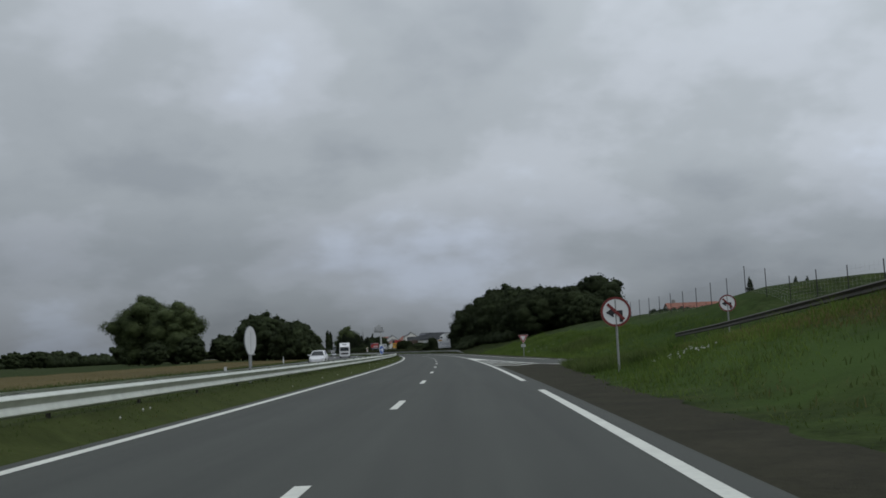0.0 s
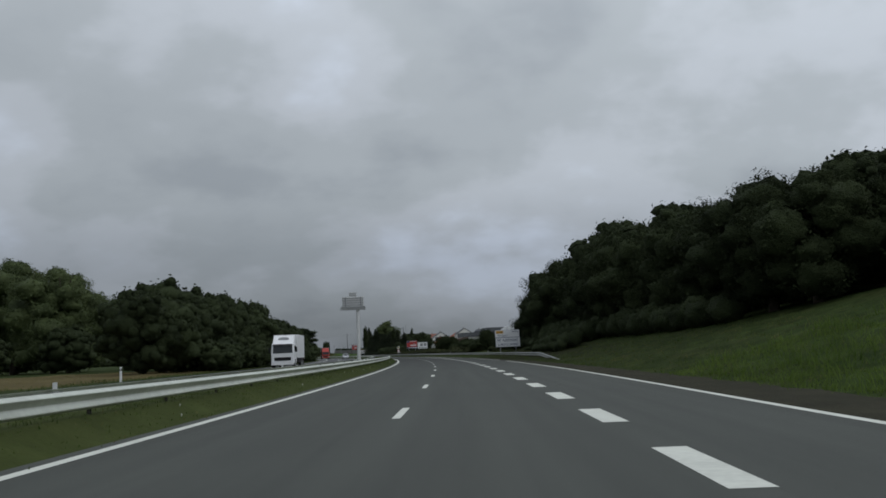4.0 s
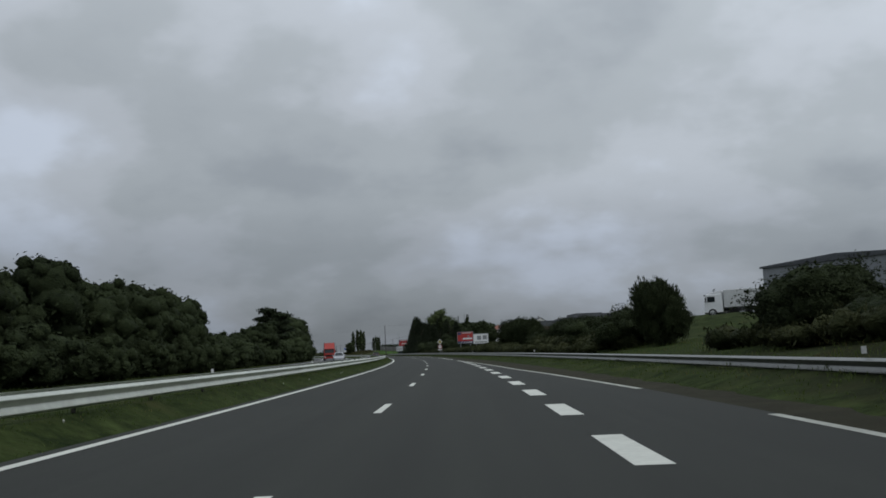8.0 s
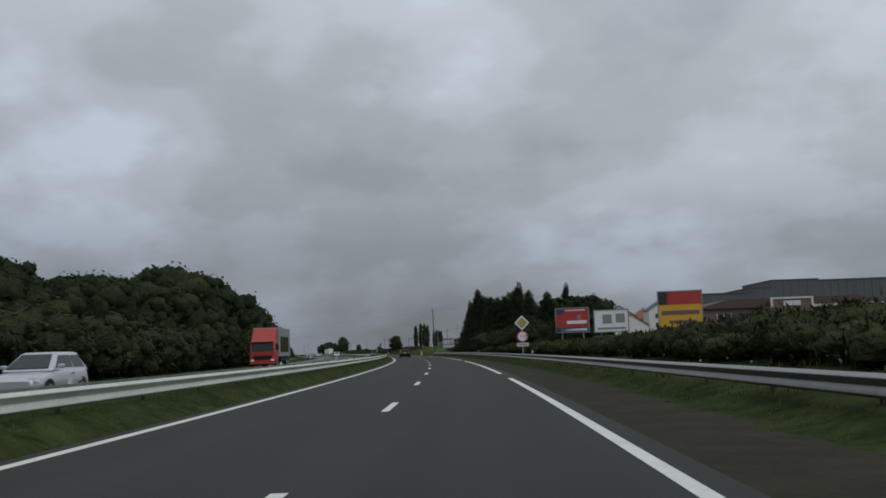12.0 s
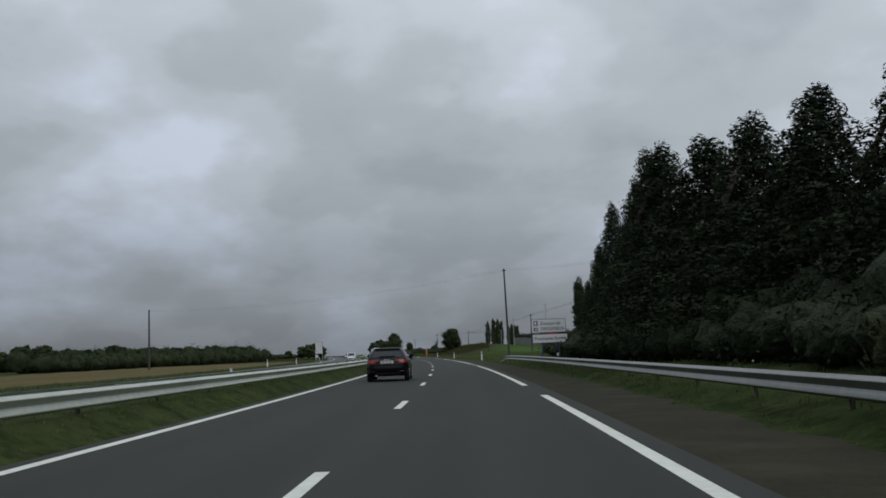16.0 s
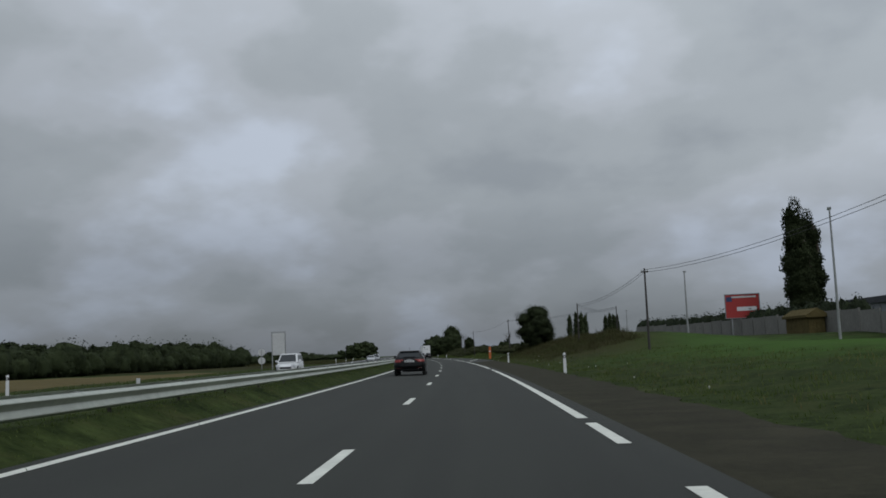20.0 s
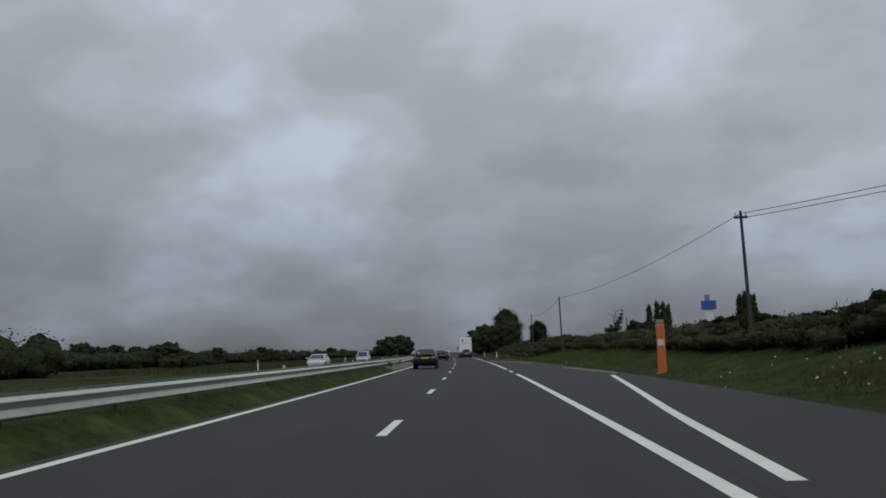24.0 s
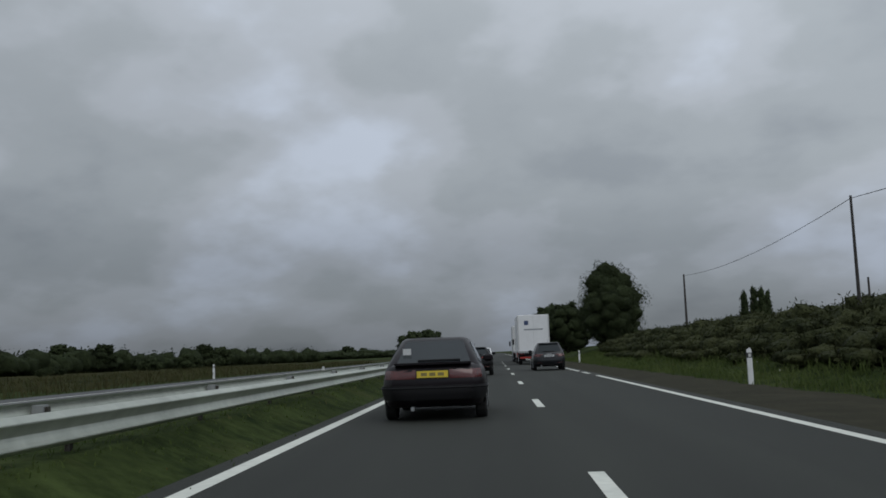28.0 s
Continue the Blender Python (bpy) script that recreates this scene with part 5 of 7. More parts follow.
# ---- poles and wires ----
def pole(s, d, top, r, label, lean=0.0, mat=WOOD, arm=False, base=None):
    z = float(lie(s, d)) - 0.2 if base is None else base
    ob = place("utility_pole", label, s, d, z, 0, "pole", "utility poles")
    h = top - z
    part("shaft", Build().tube([(0, 0, 0), (lean * 0.5 * h, 0, h * 0.5), (lean * h, 0, h)], [r * 1.25, r, r * 0.75], 10), mat, ob)
    if arm:
        part("crossarm", Build().box((lean * h, 0, h - 0.25), (0.5, 0.08, 0.09)), mat, ob)
        for x in (-0.2, 0.2):
            part("insulator", Build().tube([(lean * h + x, 0, h - 0.2), (lean * h + x, 0, h - 0.06)], 0.035, 6), OFFWHITE, ob)
    return at(s, d, top - 0.1) + Vector((lean * h, 0, 0))


WP = "weathered dark wooden utility pole"
tops = [pole(580.3, -10.4, 11.3, 0.12, WP, -0.02, arm=True), pole(609.6, -17.6, 6.6, 0.08, WP, 0, arm=True), pole(642, -14.4, 6.45, 0.075, WP, 0, arm=True), pole(668, -13.4, 5.45, 0.065, WP), pole(699, -23.4, 6.4, 0.07, WP)]
tops2 = [pole(725.5, -11.8, 6.1, 0.07, WP, -0.02, arm=True), pole(768, -9.05, 5.4, 0.065, WP, -0.02), pole(796.5, -8.95, 5.06, 0.06, WP, -0.02), pole(835, -12.1, 6.2, 0.06, WP), pole(870, -13.2, 6.2, 0.08, WP)]
for s, d, t in ((607, 41, 9.1), (904, -39.7, 7.6)):
    pole(s, d, t, 0.14, "thin dark pole standing in the field")
for s, d, t in ((634.5, -24.4, 9.3), (663.5, -22.8, 8.0), (713, -27.8, 6.5)):
    ob = place("lamp_post", "thin grey steel lamp post in the yard", s, d, float(lie(s, d)) - 0.2, 70, "lamp post", "yard lamps")
    h = t - float(lie(s, d))
    part("shaft", Build().tube([(0, 0, 0), (0, 0, h)], [0.09, 0.05], 8), POST_STEEL, ob)
    part("lamp_head", Build().box((0.35, 0, h), (0.8, 0.22, 0.1)), POST_STEEL, ob)


def wires(a, b, sag, n=1, r=0.013):
    for k in range(n):
        o = Vector((0, 0, -0.18 * k))
        pts = [a.lerp(b, t / 10) + o - Vector((0, 0, 4 * sag * (t / 10) * (1 - t / 10))) for t in range(11)]
        ob = new("overhead_wire", recalc(Build().tube(pts, r, 5).mesh("overhead_wire", WIRE)))
        tagged(ob, "thin dark overhead wire sagging between poles", "wire", "overhead wires")


for a, b in zip(tops[1:], tops[2:]):
    wires(a, b, 0.5, 2)
wires(tops[-1], tops2[0], 0.3, 2)
for a, b in zip(tops2, tops2[1:]):
    wires(a, b, 0.5, 1)
t_far = pole(560, -34, 13.0, 0.15, WP, 0, arm=True)
wires(tops[0], t_far, 0.8, 2, 0.005)
wires(tops[1], t_far, 0.8, 2)
wires(tops[0], at(607, 41, 9.0), 1.2, 2, 0.004)

pole(648, -57.8, 17.6, 0.13, "grey pole with a crossarm behind the tall tree", 0, POST_STEEL, arm=True)

# fence on the bank
fence = thing("wire_fence", "tall grey wire-mesh fence with steel posts along the bank top", "fence")
fs = list(np.arange(22, 122, 4.4))
for s in fs:
    d = -23.5
    part("post", Build().tube([(0, 0, -0.2), (0, 0, 1.95)], 0.032, 6), BLACK, fence, m=stand(s, d, float(lie(s, d))))
mesh_b = Build()
for a, b in zip(fs, fs[1:]):
    for zz in np.arange(0.15, 1.9, 0.22):
        p, q = at(a, -23.5, float(lie(a, -23.5)) + zz), at(b, -23.5, float(lie(b, -23.5)) + zz)
        mesh_b.tube([p, q], 0.004, 3, False)
    for t in np.linspace(0, 1, 9)[1:-1]:
        s = a + (b - a) * t
        mesh_b.tube([at(s, -23.5, float(lie(s, -23.5)) + 0.1), at(s, -23.5, float(lie(s, -23.5)) + 1.9)], 0.004, 3, False)
part("wire_mesh", mesh_b, POST_STEEL, fence)
for s, d, h in ((350, -156, 19.0), (347, -174.5, 18.2), (346, -179, 18.0), (348, -183, 16.5)):
    plant("conifer", s, d, h, 0.9, "garden trees behind the fence")

hedge("garden_hedge", "dark clipped hedge behind the wire fence", LEAF_DARK, [(136, 146, 0.5, (-53, -37.4), 2.0, 0.9), (138, 147.5, 0.6, (-53, -37.8), 1.9, 0.9)], 0.12, 47, 34, 0.08)

# ---- vehicles ----
def rounded(me, angle=38):
    me.shade_smooth()
    me.set_sharp_from_angle(angle=radians(angle))
    return me


def ring_rect(w, y0, y1, z, r=0.12, n=4):
    """A rounded rectangle, half width w, at height z."""
    pts = []
    for cx, cy, a0 in ((w - r, y1 - r, 0), (-w + r, y1 - r, 90), (-w + r, y0 + r, 180), (w - r, y0 + r, 270)):
        for k in range(n):
            a = radians(a0 + 90 * k / (n - 1))
            pts.append((cx + r * math.cos(a), cy + r * math.sin(a), z))
    return pts


def wheel(parent, x, y, r, w=0.2):
    side = 1 if x > 0 else -1
    hub = part("wheel", Build().tube([(-w * 0.4, 0, 0), (w * 0.4, 0, 0)], r * 0.62, 18), TRIM, parent, m=pose(x, y, r))
    prof = [(-w / 2, r * 0.62), (-w / 2, r * 0.92), (-w / 2 + 0.03, r), (w / 2 - 0.03, r), (w / 2, r * 0.92), (w / 2, r * 0.62)]
    n = 22
    rings = [[(px, pr * math.cos(k * math.tau / n), pr * math.sin(k * math.tau / n)) for px, pr in prof] for k in range(n + 1)]
    part("tyre", Build().loft(rings, close=False, caps=False), TYRE, hub)
    rim_b = Build()
    for k in range(5):
        a = k * math.tau / 5
        rim_b.box((side * w * 0.44, math.cos(a) * r * 0.32, math.sin(a) * r * 0.32), (0.03, r * 0.6, 0.075), Matrix.Rotation(a, 4, "X"))
    rim_b.tube([(side * w * 0.40, 0, 0), (side * w * 0.50, 0, 0)], r * 0.15, 10)
    ringpts = [(side * w * 0.44, math.cos(k * math.tau / 20) * r * 0.6, math.sin(k * math.tau / 20) * r * 0.6) for k in range(21)]
    rim_b.tube(ringpts, 0.02, 5, False)
    part("rim", rim_b, RIM, hub, "alloy rim")
    return hub


def car(label, m, paint, length, width, height, body, cabin, wheels, wheel_r, lamps=TAIL, plate=None, group="", hatch=True, extras=(), name="car", wraps=()):
    """body: rows (y share of length from the rear, half-width share, lowest z, top z). cabin: y of the rear and front ends at the belt, then at the roof, with belt height and half widths."""
    ob = thing(name, label, "car", m, group)
    table = np.array(body)
    PROF = [(0.70, 0.0), (0.85, 0.02), (0.92, 0.07), (0.955, 0.16), (0.975, 0.30), (1.0, 0.45), (0.998, 0.58), (0.978, 0.70), (0.968, 0.79), (0.950, 0.88), (0.91, 0.955), (0.82, 0.992), (0.5, 1.012)]

    def girth(y):
        """Half width, lowest and highest z of the body at a place along it, with rounded ends in plan."""
        t = y / length + 0.5
        w, zl, zt = (float(np.interp(t, table[:, 0], table[:, k])) for k in (1, 2, 3))
        w = max(w, 0.97) if t < 0.5 else w
        rear, front = min(1.0, (y + length / 2) / 0.42), min(1.0, (length / 2 - y) / 0.55)
        return w * width / 2 * (1 - 0.20 * (1 - rear) ** 2.4) * (1 - 0.16 * (1 - front) ** 2), zl, zt

    def shift(y, z):
        """The rear end leans forward above and tucks in below."""
        fade = max(0.0, 1 - (y + length / 2) / 0.6)
        return fade * (0.05 * max(0.0, (z - 0.70) / 0.3) + 0.09 * max(0.0, (0.52 - z) / 0.3) ** 1.5)

    rings = []
    ends = [0.0, 0.012, 0.035, 0.07, 0.12, 0.19, 0.28, 0.4, 0.55]
    for y in [-length / 2 + e for e in ends] + list(np.linspace(-length / 2 + 0.9, length / 2 - 0.9, 9)) + [length / 2 - e for e in reversed(ends)]:
        w, zl, zt = girth(y)
        half = [(w * fx, zl + (zt - zl) * fz) for fx, fz in PROF]
        rings.append([(x, y + shift(y, z), z) for x, z in half] + [(-x, y + shift(y, z), z) for x, z in reversed(half)])
    part("body", rounded(recalc(Build().loft(rings).mesh("body", paint)), 50), paint, ob)

    def skin(z, x_in, reach, out):
        """Points on the rear end from x_in round the corner and along the side, pushed out."""
        y0 = -length / 2
        pts = []
        for y in [None] + list(y0 + np.linspace(0, 1, 8) ** 1.5 * reach):
            yy = y0 if y is None else y
            w, zl, zt = girth(yy)
            f = float(np.interp((z - zl) / (zt - zl), [q[1] for q in PROF], [q[0] for q in PROF]))
            u = min(1.0, (yy - y0) / 0.3)
            pts.append((x_in if y is None else w * f + out * u, yy + shift(yy, z) - out * (1 - u), z))
        return pts

    for nme, mat, z0, z1, x_in, reach, out, lab, across in wraps:
        zs = np.linspace(z0, z1, 4)
        edge_in = [0.02, 0.0, 0.0, 0.02]
        for sd in (1,) if across else (1, -1):
            strips = []
            for z, e in zip(zs, edge_in):
                line_ = [(sd * x, y, zz) for x, y, zz in skin(float(z), x_in, reach, out - e * 0.5)]
                strips.append([(-x, y, zz) for x, y, zz in reversed(line_)] + line_ if across else line_)
            inner = [[(x * 0.93, y + 0.05, zz) for x, y, zz in st] for st in strips]
            part(nme, rounded(recalc(Build().loft(strips + inner[::-1] + strips[:1], close=False, caps=False).mesh(nme, mat)), 50), mat, ob, lab)
    yb0, yb1, yr0, yr1, zb, wb, wr = cabin
    top = height
    cab = Build().loft([ring_rect(wb, yb0, yb1, zb - 0.05, 0.10), ring_rect(wb * 0.99, yb0 + 0.02, yb1 - 0.03, zb, 0.12),
                        ring_rect(wr, yr0, yr1, top - 0.045, 0.14), ring_rect(wr * 0.90, yr0 + 0.09, yr1 - 0.10, top - 0.008, 0.14), ring_rect(wr * 0.5, yr0 + 0.35, yr1 - 0.4, top, 0.1)])
    part("cabin", rounded(recalc(cab.mesh("cabin", paint))), paint, ob)
    A = lambda x, y, z: Vector((x, y, z))
    # panes
    c, u, v = A(-wb * 0.99, yb0 + 0.02, zb), A(2 * wb * 0.99, 0, 0), A(wb * 0.99 - wr, yr0 - yb0 - 0.02, top - 0.045 - zb)
    rear = [c + u * 0.10 + v * 0.06, c + u * 0.90 + v * 0.06, A(wr * 0.84, 0, 0) + A(0, yb0 + 0.02 + (yr0 - yb0 - 0.02) * 0.93, zb + (top - 0.045 - zb) * 0.93), A(-wr * 0.84, 0, 0) + A(0, yb0 + 0.02 + (yr0 - yb0 - 0.02) * 0.93, zb + (top - 0.045 - zb) * 0.93)]
    nr = (rear[1] - rear[0]).cross(rear[3] - rear[0]).normalized() * 0.012
    pane = Build().add([p + nr for p in rear] + [p - nr for p in rear], [(0, 1, 2, 3), (7, 6, 5, 4), (0, 4, 5, 1), (1, 5, 6, 2), (2, 6, 7, 3), (3, 7, 4, 0)])
    part("rear_window", pane, CAR_GLASS, ob)
    fr = [A(wb * 0.84, yb1 - 0.05, zb + 0.03), A(-wb * 0.84, yb1 - 0.05, zb + 0.03), A(-wr * 0.84, yr1 + (yb1 - yr1) * 0.06, top - 0.085), A(wr * 0.84, yr1 + (yb1 - yr1) * 0.06, top - 0.085)]
    nf = (fr[1] - fr[0]).cross(fr[3] - fr[0]).normalized() * 0.016
    part("windscreen", Build().add([p + nf for p in fr] + [p - nf for p in fr], [(0, 1, 2, 3), (7, 6, 5, 4), (0, 4, 5, 1), (1, 5, 6, 2), (2, 6, 7, 3), (3, 7, 4, 0)]), CAR_GLASS, ob)
    splits = (0.07, 0.40, 0.44, 0.93) if hatch else (0.05, 0.20, 0.23, 0.55, 0.58, 0.95)
    for sd in (1, -1):
        for a, b in zip(splits[::2], splits[1::2]):
            lo = lambda t, q: A(sd * (wb * 0.985 + (wr - wb * 0.985) * q), (yb0 + 0.06) * (1 - q) + (yr0 + 0.02) * q + t * ((yb1 - 0.1) * (1 - q) + (yr1 - 0.06) * q - (yb0 + 0.06) * (1 - q) - (yr0 + 0.02) * q), zb + (top - 0.045 - zb) * q)
            w4 = [lo(a, 0.07), lo(b, 0.07), lo(b, 0.86), lo(a, 0.86)]
            n4 = A(sd * 0.014, 0, 0.004)
            part("side_window", Build().add([p + n4 for p in w4] + [p - n4 for p in w4], [(0, 1, 2, 3), (7, 6, 5, 4), (0, 4, 5, 1), (1, 5, 6, 2), (2, 6, 7, 3), (3, 7, 4, 0)]), CAR_GLASS, ob)
        part("mirror", Build().loft([ring_rect(0.05, -0.04, 0.04, 0, 0.02), ring_rect(0.10, -0.07, 0.07, 0.04, 0.03), ring_rect(0.10, -0.07, 0.07, 0.11, 0.03), ring_rect(0.06, -0.04, 0.04, 0.14, 0.02)]), paint, ob, m=pose(sd * (wb + 0.12), yb1 - 0.45, zb + 0.01))
        part("sill", Build().box((sd * width * 0.47, 0, 0.24), (0.05, length * 0.52, 0.10)), TRIM, ob)
    tx = width / 2 - 0.1
    for y in wheels:
        for sd in (1, -1):
            arch = Build()
            n = 14
            arch.prism([((wheel_r + 0.055) * math.cos(k * math.pi / n), (wheel_r + 0.055) * math.sin(k * math.pi / n)) for k in range(n + 1)], -0.01, 0.01)
            part("wheel_arch", arch, TRIM, ob, m=pose(sd * (width / 2 - 0.012), y, wheel_r, 0, 0, 90))
            wheel(ob, sd * tx, y, wheel_r)
    yr = -length / 2
    for nme, mat, cx, cy, cz, sx, sy, sz, lab in extras:
        part(nme, Build().loft([ring_rect(sx / 2, -sy / 2, sy / 2, -sz / 2, min(sx, sy) * 0.2), ring_rect(sx / 2, -sy / 2, sy / 2, sz / 2, min(sx, sy) * 0.2)]), mat, ob, lab, m=pose(cx, cy, cz))
    if plate:
        mat, z, y = plate
        pl = part("number_plate", Build().box((0, yr + y, z), (0.52, 0.02, 0.11)), mat, ob, "blank number plate")
        for k in range(3):
            part("text_bar", Build().box((-0.14 + 0.14 * k, yr + y - 0.012, z), (0.10, 0.004, 0.055)), GREY if mat is not YELLOW else PLATE_INK, pl)
    return ob


HATCH_BODY = [(0.0, 0.80, 0.42, 0.80), (0.012, 0.92, 0.30, 0.92), (0.05, 0.985, 0.24, 0.97), (0.16, 1.0, 0.20, 0.98), (0.5, 1.0, 0.19, 0.95), (0.70, 0.995, 0.19, 0.92), (0.84, 0.97, 0.20, 0.84), (0.95, 0.88, 0.24, 0.74), (0.99, 0.76, 0.34, 0.62)]


def hatchback(label, m, paint, lit=False, plate=OFFWHITE, group="", height=1.37, name="car"):
    L, W = 3.95, 1.74
    tl = LIT_TAIL if lit else TAIL
    ex = [("spoiler", paint, 0, -L / 2 + 0.50, height - 0.045, 1.06, 0.30, 0.028, ""), ("wiper", TRIM, 0.0, -L / 2 + 0.13, 1.02, 0.62, 0.03, 0.03, ""),
          ("exhaust", RIM, -0.45, -L / 2 + 0.10, 0.25, 0.10, 0.12, 0.05, ""), ("aerial", TRIM, 0, -L / 2 + 1.0, height + 0.08, 0.012, 0.012, 0.20, "")]
    for k in range(4):
        ex.append(("badge", RIM, -0.105 + 0.07 * k, -L / 2 + 0.02, 0.885, 0.052, 0.03, 0.052, "plain silver badge"))
    wr = [("tail_light", tl, 0.745, 0.885, 0.46, 0.26, 0.014, "glowing red tail light" if lit else "red tail light", False), ("bumper", paint, 0.44, 0.62, 0.40, 0.50, 0.022, "", True),
          ("diffuser", TRIM, 0.27, 0.36, 0.40, 0.40, 0.012, "", True), ("reflector", TAIL, 0.40, 0.425, 0.42, 0.05, 0.020, "", False)]
    for sd in (1, -1):
        ex.append(("headlight", HEAD, sd * 0.60, L / 2 - 0.20, 0.66, 0.30, 0.22, 0.12, ""))
        ex.append(("door_handle", TRIM, sd * 0.862, -0.45, 0.80, 0.03, 0.17, 0.03, ""))
    return car(label, m, paint, L, W, height, HATCH_BODY, (-L / 2 + 0.10, 1.02, -L / 2 + 0.46, 0.20, 0.96, 0.79, 0.57), (-1.20, 1.27), 0.31, tl, (plate, 0.79, -0.002), group, True, ex, name, wr)


FAST_BODY = [(0.0, 0.86, 0.42, 0.80), (0.01, 0.95, 0.28, 0.93), (0.04, 0.985, 0.24, 0.955), (0.16, 1.0, 0.20, 0.955), (0.5, 1.0, 0.19, 0.93), (0.72, 0.99, 0.19, 0.90), (0.86, 0.96, 0.20, 0.82), (0.955, 0.88, 0.24, 0.70), (0.99, 0.78, 0.32, 0.58)]


def fastback(label, m, paint):
    L, W, H = 4.55, 1.76, 1.41
    ex = [("spoiler", paint, 0, -L / 2 + 0.09, 0.962, 1.30, 0.17, 0.035, ""), ("wiper", TRIM, 0.1, -L / 2 + 0.28, 1.01, 0.72, 0.04, 0.03, ""), ("sticker", OFFWHITE, -0.46, -L / 2 + 0.50, 1.14, 0.14, 0.02, 0.16, "pale sticker"),
          ("aerial", TRIM, 0, -L / 2 + 1.45, H + 0.012, 0.03, 0.05, 0.04, ""), ("exhaust", RIM, -0.35, -L / 2 + 0.06, 0.22, 0.06, 0.14, 0.06, "")]
    for sd in (1, -1):
        ex.append(("trim_strip", TRIM, sd * 0.875, 0.1, 0.56, 0.02, 2.6, 0.06, ""))
        ex.append(("headlight", HEAD, sd * 0.58, L / 2 - 0.20, 0.535, 0.34, 0.16, 0.11, ""))
    wr = [("tail_light", TAIL, 0.71, 0.86, 0.28, 0.20, 0.010, "dark red tail light", False), ("light_panel", TRIM, 0.70, 0.87, 0.20, 0.12, 0.004, "dark panel between the tail lights", True),
          ("bumper", TRIM, 0.36, 0.60, 0.40, 0.62, 0.035, "dark grey rear bumper", True), ("bumper_strip", TRIM, 0.545, 0.575, 0.40, 0.64, 0.045, "", True)]
    return car(label, m, paint, L, W, H, FAST_BODY, (-L / 2 + 0.16, 1.20, -L / 2 + 0.98, 0.35, 0.93, 0.79, 0.59), (-1.36, 1.35), 0.305, TAIL, (YELLOW, 0.785, -0.02), "", False, ex, wraps=wr)


def estate(label, m, paint, height=1.5, lit=False, group="", name="car"):
    """A taller family car or small van body."""
    L, W = 4.1, 1.72
    tl = LIT_TAIL if lit else TAIL
    ex = [("wiper", TRIM, 0, -L / 2 + 0.10, 1.02, 0.5, 0.03, 0.03, ""), ("grille", TRIM, 0, L / 2 - 0.03, 0.52, 0.9, 0.08, 0.14, "")]
    for sd in (1, -1):
        ex.append(("headlight", HEAD, sd * 0.60, L / 2 - 0.13, 0.70, 0.34, 0.2, 0.15, ""))
    wr = [("tail_light", tl, 0.72, 0.90, 0.58, 0.16, 0.012, "red tail light", False), ("bumper", TRIM, 0.34, 0.52, 0.40, 0.5, 0.025, "", True)]
    return car(label, m, paint, L, W, height, HATCH_BODY, (-L / 2 + 0.06, 1.15, -L / 2 + 0.26, 0.35, 0.96, 0.80, 0.66), (-1.25, 1.3), 0.31, tl, (OFFWHITE, 0.66, -0.01), group, True, ex, name, wr)


